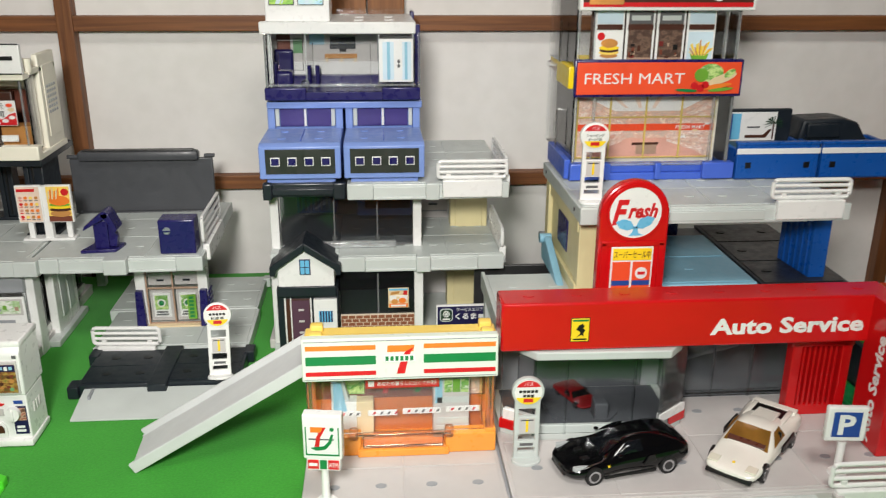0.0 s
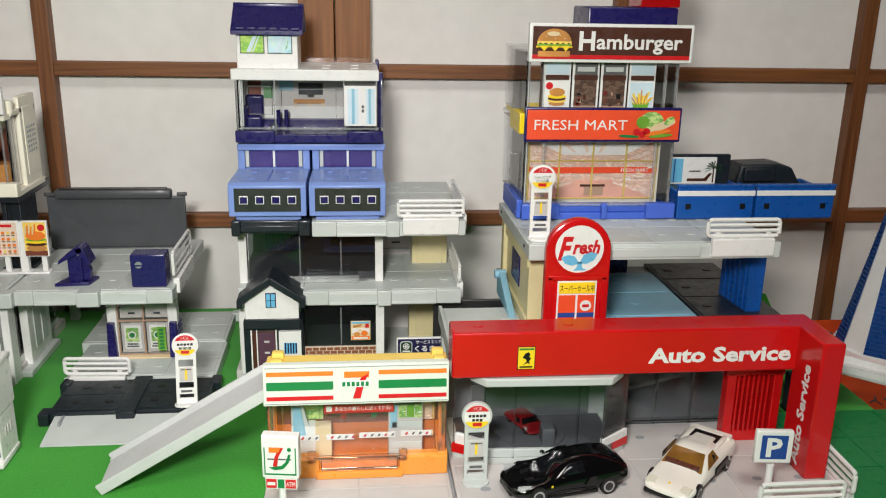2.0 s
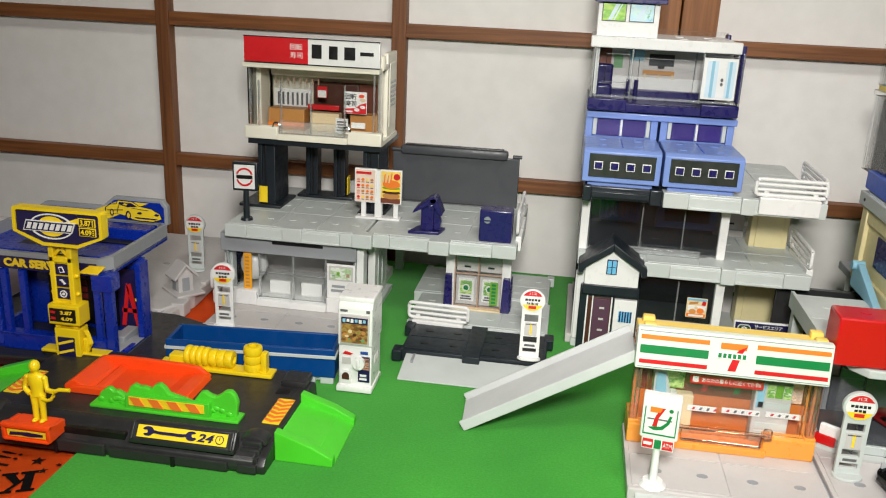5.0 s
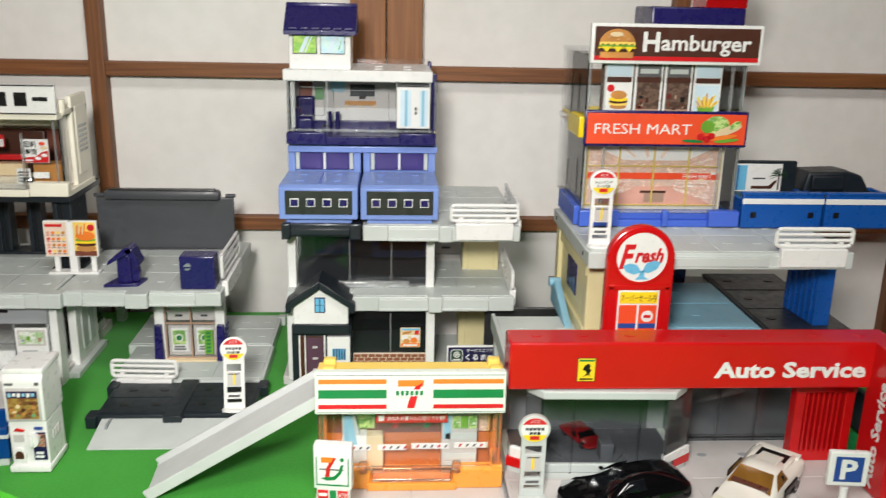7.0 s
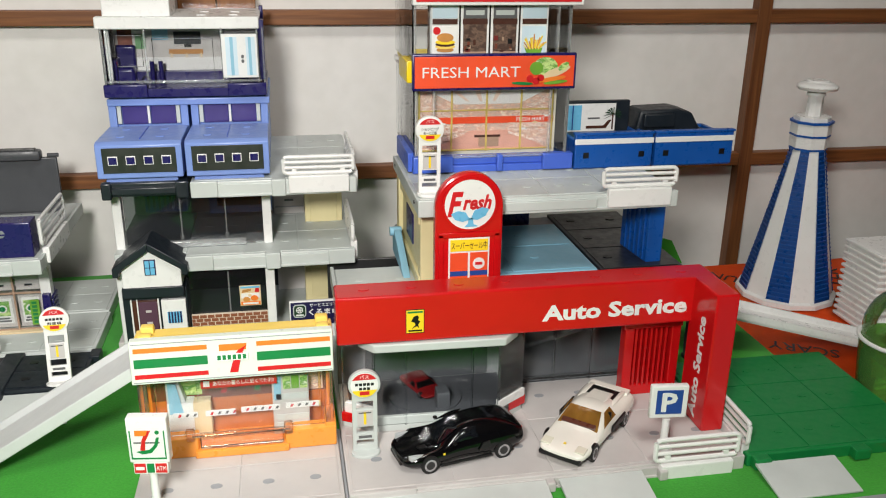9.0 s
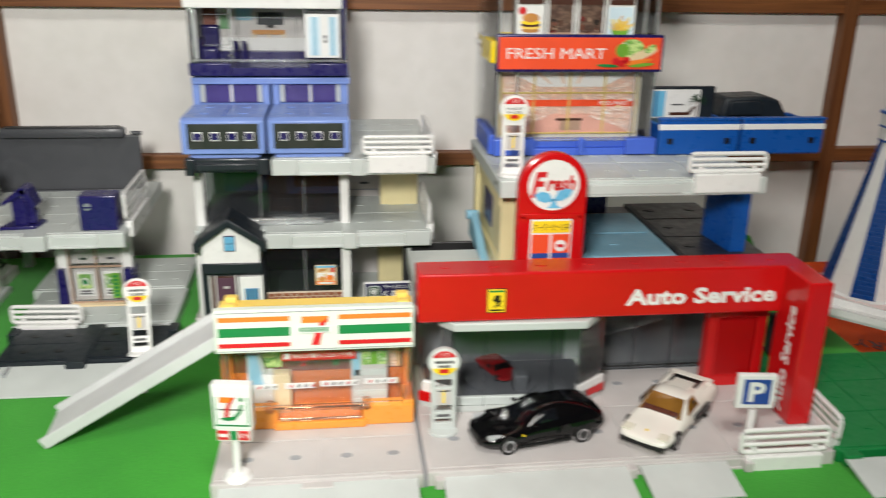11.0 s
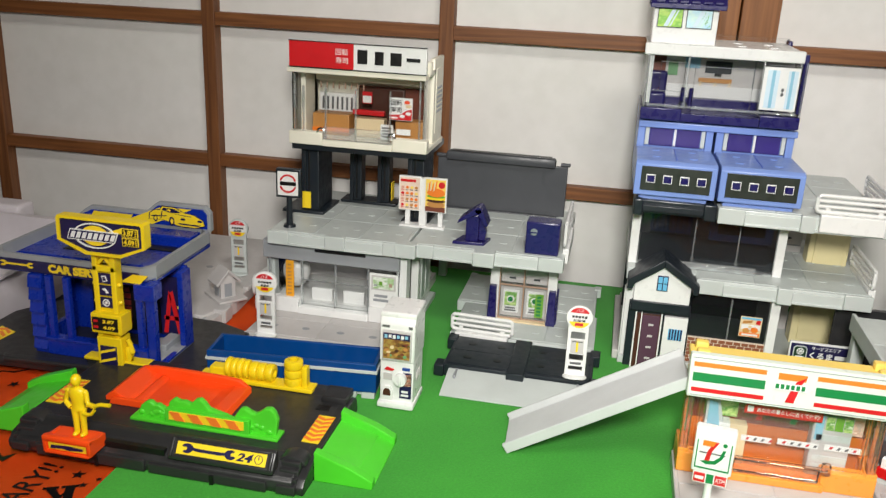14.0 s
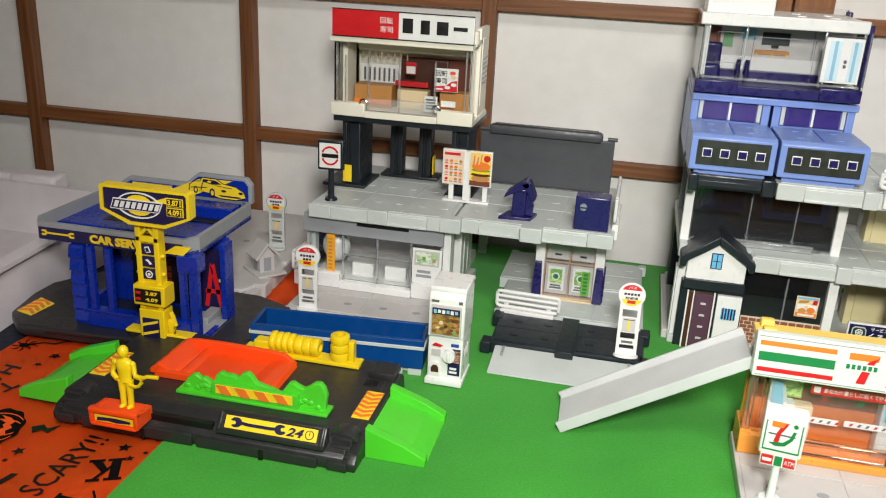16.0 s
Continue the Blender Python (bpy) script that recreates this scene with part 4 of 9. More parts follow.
# ---- car showroom with the red gantry ----
def showroom():
    s = thing("car_showroom", (350, 420, 0), "toy car showroom with red gantry and glazed bay", "toy building")
    plate(s, 243, 461, 337, 445, 0, 8, GREY2, 4, 2, "base", True)
    part("back_base", bx(G(), 243, 470, 445, 560, 0, 6, 0.6), GREY, s)
    # gantry
    g = part("gantry", bx(G(), 242, 461, 389, 410, 65.5, 93.5, 1.4), RED, s, "glossy red gantry beam")
    for i in range(8):
        part("peg_hole", pr(G(), arc(258 + i * 26.5, 400, 3.0, 0, 342, 18, 2.2), "z", 93.2, 93.9), RED, g)
    leg = part("gantry_leg", bx(G(), 447.5, 461, 362, 392, 8, 93.4, 1.2), RED, s, "glossy red gantry leg")
    txt("Auto Service", g, WHITE, 400.6, 389, 77.0, 9.8, 87, bold=0.036, thick=0.15)
    txt("Auto Service", leg, WHITE, 447.5, 375.5, 43.5, 8, 64, turn=Matrix(((0, 0, -1, 0), (0, 1, 0, 0), (1, 0, 0, 0), (0, 0, 0, 1))), bold=0.032, thick=0.15)
    badge = part("badge", bx(G(), 280, 289.6, 388.5, 389.1, 71, 84.4, 0.2), YINK, g, "yellow badge with a dark emblem")
    part("badge_rim", bx(G(), 279.6, 290, 388.7, 389.05, 70.6, 84.8, 0.2), BLACK, g)
    part("emblem", pr(G(), [(283, 73.6), (285, 75.6), (284.4, 77.2), (282.6, 78), (284, 80.6), (286, 81.4), (287, 80), (286.2, 78.8), (287.6, 77.6), (286.4, 76), (287, 73.8), (285.6, 75)], "y", 388.2, 388.55), BLACK, badge)
    part("emblem_stripe", bx(G(), 280.6, 289, 388.3, 388.6, 82.8, 83.8, 0), GREENINK, badge)
    bars(badge, BLACK, 281, 288.6, 71.6, 73, 388.5, 1)
    # glazed bay
    plan = [(245, 402), (262, 392), (334, 390), (352, 404), (352, 445), (245, 445)]
    part("bay_floor", pr(G(), plan, "z", 8, 12, 0.5), GREY, s)
    part("bay_carpet", pr(G(), [(250, 404), (264, 397), (332, 395), (346, 406), (346, 443), (250, 443)], "z", 12, 12.6), BAYDIM, s, "grey bay floor, darkened for the shade inside")
    part("bay_plinth", pr(G(), [(252, 399), (262, 392.6), (334, 390.6), (348, 402), (346, 404), (333, 393.4), (263, 395.4), (254, 401.4)], "z", 12, 17, 0.4), GREY, s)
    part("red_skirt", pr(G(), [(244, 401), (254, 395), (254, 400), (247, 404)], "z", 12, 18, 0.4), RED, s)
    part("red_skirt", pr(G(), [(342, 396), (354, 403.5), (351, 406), (340, 399)], "z", 12, 18, 0.4), RED, s)
    part("white_skirt", pr(G(), [(246, 401), (262, 391), (262, 394), (248, 404)], "z", 17, 24, 0.4), WHITE, s)
    part("white_skirt", pr(G(), [(334, 389.4), (353.4, 403), (350, 405), (333, 392.4)], "z", 17.6, 23, 0.4), WHITE, s)
    part("canopy", pr(G(), [(262, 388), (336, 386), (346, 397), (346, 440), (254, 440), (254, 398)], "z", 60, 65, 0.8), GREY, s, "pale grey canopy edge")
    for a, b_ in zip(plan[:4], plan[1:5]):
        d = Vector((b_[0] - a[0], b_[1] - a[1]))
        nrm = Vector((-d.y, d.x)).normalized() * 1.2
        # Side panes get the sheet with the reflection mixed in as haze.
        part("bay_glass", pr(G(), [a, b_, (b_[0] + nrm.x, b_[1] + nrm.y), (a[0] + nrm.x, a[1] + nrm.y)], "z", 12, 60), PANESHEEN if a[0] >= 334 else CLEAR, s, "clear curved showroom glass")
    for x, y in ((262, 391.5), (280, 391), (318, 390), (334, 389.8)):
        part("mullion", bx(G(), x - 0.6, x + 0.6, y - 0.5, y + 1, 12, 60, 0.2), CLEAR, s)
    part("turntable", cy(G(), 296, 420, 12, 22, 2.2, seg=40), BAYDIM, s, "round grey turntable")
    part("bay_back", bx(G(), 245, 352, 446, 449, 8, 60, 0.4), SHADEGREY, s)
    part("bay_wall", bx(G(), 266, 336, 444.4, 446, 34, 60, 0.4), GREENDK, s, "dark green bay wall")
    part("bay_dado", bx(G(), 262, 340, 444, 446, 12, 35, 0.4), BAYDIM, s)
    part("inner_step", bx(G(), 300, 308, 402, 412, 12, 24, 1), BAYDIM, s)
    # workshop glazing behind
    part("work_glass", bx(G(), 353, 428, 431, 432.4, 10, 63, 0.2), SMOKE, s, "smoky clear workshop window")
    for x in (354, 380, 404, 427):
        part("mullion", bx(G(), x - 0.7, x + 0.7, 430, 432.6, 10, 63, 0.3), CLEAR, s)
    for z in (12, 61):
        part("window_rail", bx(G(), 353, 428, 430, 432.8, z, z + 1.8, 0.4), CLEAR, s)
    part("workshop_floor", bx(G(), 353, 460, 434, 540, 6, 9, 0.4), SHADEGREY, s)
    part("tool_frame", tube(G(), [(366, 470, 30), (392, 470, 44), (412, 470, 26), (372, 470, 16)], 2, 8, True), SHADEGREY, s)
    part("workshop_back", bx(G(), 245, 466, 540, 543, 6, 58, 0.5), DKGREY, s)
    # red louvre door
    d = part("louvre_door", bx(G(), 416, 452, 409, 414, 8, 15, 0.6), RED, s, "red louvred shutter in a red frame")
    for x0, x1, z0, z1 in ((416, 422, 8, 56), (446, 452, 8, 56), (415, 453, 54, 63)):
        part("door_frame", bx(G(), x0, x1, 407, 415, z0, z1, 0.8), RED, d)
    for i in range(7):
        part("slat", bx(G(), 423.4 + i * 3.2, 425.0 + i * 3.2, 408.6, 413, 14, 55, 0.4), RED, d)
    part("door_back", bx(G(), 421, 447, 413.4, 415, 14, 55, 0.1), BROWNINK, d)
    # roof deck carrying the upper shop
    plate(s, 246, 463, 414, 503, 58, 66.5, GREY, 4, 2, "roof_deck", False)
    part("rear_deck", bx(G(), 300, 480, 503, 592, 60, 66, 0.6), SHADEGREY, s)
    part("roof_lip", bx(G(), 245, 247.4, 414, 503, 57, 68, 0.4), GREY, s)
    for x, y in ((251, 498), (472, 585), (472, 498), (310, 585)):
        part("support_post", bx(G(), x - 4, x + 4, y - 4, y + 4, 6, 58, 0.6), GREY, s)
    return s


showroom()
flap("drive_on_flap", 251, 347, 336, 308, 5, GREY, "pale grey drive-on flap at the showroom base")
flap("drive_on_flap", 354, 401, 336, 311, 5, GREY, "pale grey drive-on flap at the showroom base")
for i, x in enumerate((249, 349, 412)):
    solid("hinge_clip", bx(G(), x - 2.4, x + 2.4, 331, 336.4, 0.2, 6, 0.8), GREY2, "small moulded hinge clip at the base edge", "clip")
bay_stop = bus_stop((255, 374, 8), GREY, "grey toy bus stop beside the showroom bay", 0, 3)
bay_stop.scale.z = 0.965
railing((432, 336, 6.6), 48, 0, "white railing on the showroom forecourt edge", 16)
railing((464, 366, 10), 56, 88, "white railing along the gantry side", 16)


def parking_sign():
    p = thing("parking_sign", (419, 350, 8), "square blue and white parking sign on a white post", "sign", rz=-6)
    part("foot", cy(G(), 0, 0, 0, 5, 1.6, r2=4.2), WHITE, p)
    part("post", cy(G(), 0, 0, 1, 2.1, 18), WHITE, p)
    panel = part("panel", bx(G(), -12, 12, -2.2, 2.2, 18, 41, 1.0), WHITE, p)
    part("blue_field", bx(G(), -8.4, 8.4, -2.5, -2.1, 21.2, 38, 0.2), BLUEINK, panel)
    txt("P", panel, WHITE, 0, -2.5, 29.6, 13.5, 10, bold=0.03, thick=0.2)
    panel.matrix_basis = Matrix.Translation((0, 0, 0.0305)) @ Matrix.Scale(0.87, 4) @ Matrix.Translation((0, 0, -0.0305))
    panel.location.z += 0.0006


parking_sign()


# ---- green base plate ----
gp = thing("green_plate", (518, 390, 0), "deep green moulded base plate with peg holes", "base plate")
plate(gp, 463, 578, 336, 446, 0, 8, DKGREEN, 3, 3, "plate", False)
for x in (470, 531):
    part("clip", bx(G(), x - 5, x + 5, 330, 337, 1, 7.5, 1), DKGREEN, gp)
flap("drive_on_flap", 465, 513, 331, 304, 6, GREY, "pale grey drive-on flap at the green plate")
road = thing("road_sheet", (590, 260, 0), "printed grey road sheet with an orange line", "road sheet")
part("sheet", bx(G(), 488, 700, 150, 300, 0.1, 0.9, 0), SHADEGREY, road)
part("edge_line", bx(G(), 492, 700, 291, 294, 0.9, 1.1, 0), ORINK, road)
part("edge_line", bx(G(), 492, 495, 150, 291, 0.9, 1.1, 0), ORINK, road)


# ---- toy cars ----
def car(base, rz, paint, sections, cabin, label, wheel_x=(-23, 22), tyre_r=4.9, extras=None, wheel_y=(15.7, 16.4), bulge=0.3):
    """A die-cast car, nose along its own -x. sections: x, underside, sill, belt, top, half widths at sill, belt and top."""
    c = thing("toy_car", base, label, "toy car", rz=rz)
    bm = G()
    rings = []
    for x, zu, zs, zb, zt, ws, wb, wt in sections:
        half = [(0, zu), (ws * 0.8, zu), (ws, zs), (wb, zb), (wt, zt), (wt * 0.5, zt + 0.35), ]
        loop = [(y, z) for y, z in half] + [(0, zt + 0.5)] + [(-y, z) for y, z in half[:0:-1]]
        rings.append([bm.verts.new(Vector((x, y, z)) * MM) for y, z in loop])
    n = len(rings[0])
    for a, b_ in zip(rings, rings[1:]):
        for i in range(n):
            bm.faces.new((a[i], a[(i + 1) % n], b_[(i + 1) % n], b_[i]))
    bm.faces.new(rings[0][::-1])
    bm.faces.new(rings[-1])
    bmesh.ops.recalc_face_normals(bm, faces=bm.faces)
    body = part("body", bm, paint, c, smooth=60)
    sub = body.modifiers.new("round", "SUBSURF")
    sub.levels = sub.render_levels = 2
    for nm, quad, m in cabin:
        bm = G()
        q = [Vector(v) for v in quad]
        out = (q[1] - q[0]).cross(q[3] - q[0]).normalized()
        out = out if out.dot(q[0] + q[2] - Vector((0, 0, 16))) > 0 else -out
        grid = [[q[0].lerp(q[1], i / 6).lerp(q[3].lerp(q[2], i / 6), k / 6) + out * 3.2 * (i * (6 - i) * k * (6 - k)) / 81 * bulge for i in range(7)] for k in range(7)]
        vs = [[bm.verts.new(v * MM) for v in row] for row in grid]
        for r0, r1 in zip(vs, vs[1:]):
            for i in range(6):
                bm.faces.new((r0[i], r0[i + 1], r1[i + 1], r1[i]))
        bmesh.ops.solidify(bm, geom=list(bm.faces), thickness=0.4 * MM)
        bmesh.ops.recalc_face_normals(bm, faces=bm.faces)
        part(nm, bm, m, c, smooth=60)
    for x, wy in zip(wheel_x, wheel_y):
        for sgn in (-1, 1):
            w = part("wheel", cy(G(), x, wy - 4.6 if sgn > 0 else -wy, tyre_r, tyre_r, 4.6, "y", seg=28), TYRE, c)
            part("rim", cy(G(), x, wy - 0.6 if sgn > 0 else -(wy + 0.1), tyre_r, tyre_r * 0.74, 0.7, "y", seg=24), CHROME, w, "silver rim")
            part("hub", cy(G(), x, wy - 0.2 if sgn > 0 else -(wy + 0.25), tyre_r, tyre_r * 0.5, 0.45, "y"), DKGREY, w)
            part("wheel_arch", cy(G(), x, wy - 1.8 if sgn > 0 else -(wy - 0.2), tyre_r + 0.2, tyre_r + 0.6, 1.6, "y", seg=28), BLACK, c)
    for nm, fn, m in extras or ():
        part(nm, fn(G()), m, c)
    return c


supercar = [
    (-38.5, 4, 5.5, 6.5, 6.8, 7, 8, 6), (-36.5, 3, 5.2, 7.6, 7.6, 12.5, 12.5, 8), (-31, 2.4, 5.5, 10.6, 8.4, 15.8, 14.8, 8.4), (-23, 2.2, 6, 13.4, 10.0, 16.6, 14.4, 8.4),
    (-16, 2.2, 6, 12.4, 12.0, 16, 14.6, 9.6), (-10, 2.2, 6, 12, 15.2, 15.2, 14.2, 9.8), (-3, 2.2, 6, 12.4, 19.4, 14.8, 13.8, 8.6), (4, 2.2, 6, 13.2, 21.2, 15.2, 14, 8.2),
    (12, 2.2, 6, 15.4, 21.6, 16.2, 15, 7.8), (22, 2.4, 6.4, 17.6, 20.4, 17, 15.2, 8), (30, 3.4, 7, 16.8, 18, 16.6, 14.6, 9), (35.4, 5, 8, 14.2, 15, 14.8, 13.4, 10), (37, 6, 8.6, 12.4, 13.6, 12.6, 12, 9)]
black_cabin = [
    ("windscreen", [(-16, -8.6, 12.7), (-16, 8.6, 12.7), (-3.6, 7.2, 19.6), (-3.6, -7.2, 19.6)], GLASSDK),
    ("side_window", [(-10, -13.2, 14.0), (7, -13.6, 15.2), (6, -9.9, 20.4), (-2.4, -9.8, 19.6)], GLASSDK),
    ("side_window", [(-10, 13.2, 14.0), (7, 13.6, 15.2), (6, 9.9, 20.4), (-2.4, 9.8, 19.6)], GLASSDK)]
black_bits = []
for sgn in (-1, 1):
    black_bits += [
        ("headlight", lambda b, k=sgn: pr(b, [(-34.6, k * 11.0), (-33.6, k * 13.6), (-27.6, k * 13.4), (-25.6, k * 12.4), (-30, k * 11.2)], "z", 8.2, 10.9, 0.3), HEADLAMP),
        ("side_intake", lambda b, k=sgn: pr(b, [(6, 7.4), (14, 9), (13, 13), (9, 12.4)], "y", k * 15.9 - 0.4, k * 15.9 + 0.4, 0.2), BLACK),
        ("side_skirt", lambda b, k=sgn: bx(b, -17, 15, k * 15.2 - 0.7, k * 15.2 + 0.7, 2.6, 4.2, 0.4), BLACK),
        ("tail_light", lambda b, k=sgn: cy(b, 35.4, k * 9.4, 12.6, 1.3, 1.0, "x"), REDINK),
        ("mirror", lambda b, k=sgn: sp(b, -8.0, k * 14.8, 14.8, 1.5, 1.2, 0.9), CARBLACK),
        ("bonnet_vent", lambda b, k=sgn: pr(b, [(-27, k * 3.2), (-21, k * 3.0), (-20, k * 6.4), (-26, k * 6.0)], "z", 9.6, 10.7, 0.2), BLACK)]
black_bits += [
    ("air_intake", lambda b: bx(b, -38.4, -35.6, -8, 8, 3.6, 5.4, 0.4), BLACK), ("badge", lambda b: bx(b, -15.4, -14.2, -15.9, -15.3, 9.6, 10.8, 0.2), YINK),
    # Last entry: a thin chrome line over the windscreen.
    ("rear_deck", lambda b: bx(b, 16, 29, -5.6, 5.6, 19.0, 20.2, 0.5, Matrix.Rotation(radians(13), 3, "Y")), GLASSDK), ("screen_line", lambda b: tube(b, [(-15.4, -7.6, 14.0), (-9.8, -4.4, 17.8)], 0.3, 6), CHROME)]
black_car = car((305, 366.5, 8.2), 12, CARBLACK, supercar, black_cabin, "glossy black die-cast supercar on the showroom forecourt", extras=black_bits, bulge=0.35)
black_car.scale = (0.945, 0.97, 0.98)

wedge = [
    (-38.6, 4.5, 6, 7.2, 7.8, 10, 10.4, 9), (-36, 3, 6, 8, 8.8, 14.6, 14.6, 12.4), (-24, 2.5, 6.5, 9.8, 10.6, 15.8, 15.4, 13), (-13, 2.4, 6.5, 11, 12.2, 16, 15.2, 12.2),
    (-3, 2.4, 6.5, 12, 19, 16.2, 15.2, 10.4), (7, 2.4, 6.5, 12.8, 19.6, 16.6, 15.6, 10), (16, 2.4, 6.5, 14, 17.2, 17, 16, 11), (30, 3, 7, 14.6, 15.6, 17, 16.4, 13), (36, 4, 7, 13.8, 15, 16.4, 16, 13.4), (38, 6, 8, 12.4, 13.6, 15, 15, 13)]
white_cabin = [
    ("windscreen", [(-14.6, -12.6, 12.5), (-14.6, 12.6, 12.5), (-3.2, 9.8, 19.5), (-3.2, -9.8, 19.5)], TANGLASS),
    ("side_window", [(-9, -14.6, 13.0), (8, -14.6, 14.0), (6, -10.9, 19.2), (-2, -11, 18.9)], TANGLASS),
    ("side_window", [(-9, 14.6, 13.0), (8, 14.6, 14.0), (6, 10.9, 19.2), (-2, 11, 18.9)], TANGLASS)]
white_bits = [
    ("engine_louvre", lambda b: bx(b, 12, 29, -10, 10, 16.0, 17.4, 0.2), BLACK), ("engine_cover", lambda b: bx(b, 6, 24, -6.6, 6.6, 16.4, 18.6, 0.9, Matrix.Rotation(radians(5), 3, "Y")), CARWHITE), ("window_pillar", lambda b: bx(b, 0.4, 1.6, -14.4, -12.6, 13.6, 18.6, 0.2), BLACK), ("roof_pillar", lambda b: bx(b, 10, 31, -11.6, -8.6, 15.6, 17.6, 0.6), CARWHITE),
    ("roof_pillar", lambda b: bx(b, 10, 31, 8.6, 11.6, 15.6, 17.6, 0.6), CARWHITE), ("rear_spoiler", lambda b: bx(b, 30, 36, -13, 13, 15.2, 17, 0.6), CARWHITE),
    ("front_bumper", lambda b: bx(b, -38.8, -35.5, -12.6, 12.6, 4.0, 6.4, 0.5), BLACK), ("headlight", lambda b: bx(b, -35, -29, -13.4, -7.6, 9.0, 10.1, 0.3, Matrix.Rotation(radians(-6), 3, "Y")), PEARL),
    ("headlight", lambda b: bx(b, -35, -29, 7.6, 13.4, 9.0, 10.1, 0.3, Matrix.Rotation(radians(-6), 3, "Y")), PEARL), ("badge", lambda b: bx(b, -31.6, -30.2, -0.7, 0.7, 9.8, 10.7, 0.2), YINK),
    ("side_strake", lambda b: bx(b, -2, 18, -17.4, -16.2, 8, 12, 0.4), BLACK), ("side_strake", lambda b: bx(b, -2, 18, 16.2, 17.4, 8, 12, 0.4), BLACK),
    ("dashboard", lambda b: bx(b, -14.2, -11.2, -10.6, 10.6, 12.5, 14.9, 0.3, Matrix.Rotation(radians(-33), 3, "Y")), MAROON)]
white_car = car((381, 370.2, 8.2), 47, CARWHITE, wedge, white_cabin, "white die-cast sports car with tan interior on the forecourt", extras=white_bits)
white_car.scale = (0.96, 0.95, 0.98)
red_cabin = [(n, q, BLACK) for n, q, m in white_cabin]
bay_car = car((295, 427, 14.2), 112, CARRED, [tuple(v * 0.5 for v in r) for r in wedge], [(n, [tuple(v * 0.5 for v in p) for p in q], m) for n, q, m in red_cabin], "small dark red car on the showroom turntable", wheel_x=(-11.6, 11.2), tyre_r=2.5, wheel_y=(7.7, 8.1))
bay_car.scale = (0.78, 1.0, 0.62)


# ---- upper shop: mart and hamburger restaurant over the showroom roof ----
# Scaled about the camera's rough place, so the tower keeps its look from there.
MART_SIZE, MART_EYE = 0.982, (200, -45, 265)


def mart_tower():
    s = thing("shop_tower", (380, 520, 66), "two-storey toy shop tower with mart and hamburger signs", "toy building")
    # storey between roof deck and upper deck
    bm = G()
    bx(bm, 299, 313, 460, 470, 66, 118.4, 0.8)
    bx(bm, 297, 304, 545, 555, 66, 118.4, 0.8)
    bx(bm, 298, 306, 462, 556, 108, 118.4, 0.8)
    bx(bm, 298, 306, 462, 556, 66, 74, 0.8)
    part("cream_frame", bm, CREAMY, s, "cream yellow side frame")
    part("cream_wall", bx(G(), 300, 303, 468, 548, 74, 110, 0.4), CREAMY, s)
    part("frame_window", bx(G(), 299.2, 303.6, 494, 522, 84, 105, 0.4), NAVY, s, "dark window in the cream frame")
    part("side_bracket", pr(G(), [(478, 66), (534, 66), (534, 84), (524, 84)], "x", 291, 296, 0.8), PALEB, s, "pale blue side bracket")
    part("bracket_knob", cy(G(), 288.5, 529, 82, 3.2, 8, "x"), PALEB, s)
    fl = part("pale_floor", bx(G(), 306, 420, 470, 566, 66.5, 69, 0.6), PALEB, s, "pale blue floor")
    for i in range(2):
        for j in range(2):
            part("floor_panel", bx(G(), 309 + i * 54.5, 362 + i * 54.5, 473 + j * 47, 517 + j * 47, 69, 69.6, 0.3), PALEB, fl)
            part("peg_hole", pr(G(), arc(333 + i * 51, 496 + j * 47, 3, 0, 342, 18, 2), "z", 69.4, 70), PALEB, fl)
    dk = part("dark_floor", bx(G(), 421.5, 480, 466, 590, 66.5, 69, 0.6), SLATE, s, "dark slate floor")
    for j in range(3):
        part("floor_panel", bx(G(), 424, 477, 469 + j * 40, 507 + j * 40, 69, 69.6, 0.3), DKGREY, dk)
        for x in (430, 462):
            part("peg_hole", pr(G(), arc(x + 4, 489 + j * 40, 3.4, 0, 342, 18, 2.6), "z", 69.4, 70.1), BLACK, dk)
    bp = part("blue_pillar", pr(G(), [(456, 476), (467, 476), (474, 514), (452.6, 514)], "z", 69, 118.6, 0.8), ROYAL, s, "royal blue ribbed pillar")
    for i in range(5):
        part("rib", bx(G(), 454.6 - i * 0.56, 456.6 - i * 0.56, 480 + i * 6.4, 483 + i * 6.4, 70, 114, 0.4), ROYAL, bp)
    part("rear_pillar", bx(G(), 330, 400, 566, 572, 69, 118, 0.6), NAVY, s)
    # upper deck
    low = set(s.children)
    d = plate(s, 297, 464, 456, 572, 116, 126, GREY, 4, 3, "deck", True)
    part("deck_step", bx(G(), 340, 410, 453.4, 457, 117, 123, 0.6), GREY, d)
    for z, y in ((121, 470), (121, 560)):
        part("deck_hole", cy(G(), 296.6, y, z, 1.3, 0.8, "x"), BLACK, d)
    # mart
    b = part("mart_base", bx(G(), 303, 413, 516, 576, 126, 131, 0.8), MIDB, s, "mid blue shop base")
    for x0, x1 in ((303, 330), (392, 413), (360, 364)):
        part("base_block", bx(G(), x0, x1, 513, 520, 127, 138, 0.8), MIDB, b)
    part("base_back", bx(G(), 303, 413, 518, 524, 131, 137, 0.8), MIDB, b)
    part("base_side", bx(G(), 300, 304, 518, 574, 127, 140, 0.6), MIDB, b)
    ph = sticker("shop_photo", s, MARKET, 309, 402, 139, 182, 528, label="printed supermarket interior behind yellow window bars")
    part("ceiling_print", pr(G(), [(309, 182), (402, 182), (378, 170), (334, 170)], "y", 527.3, 527.7), WHITE, ph)
    part("aisle_print", pr(G(), [(316, 139), (398, 139), (372, 152), (344, 152)], "y", 527.3, 527.7), ROSE, ph)
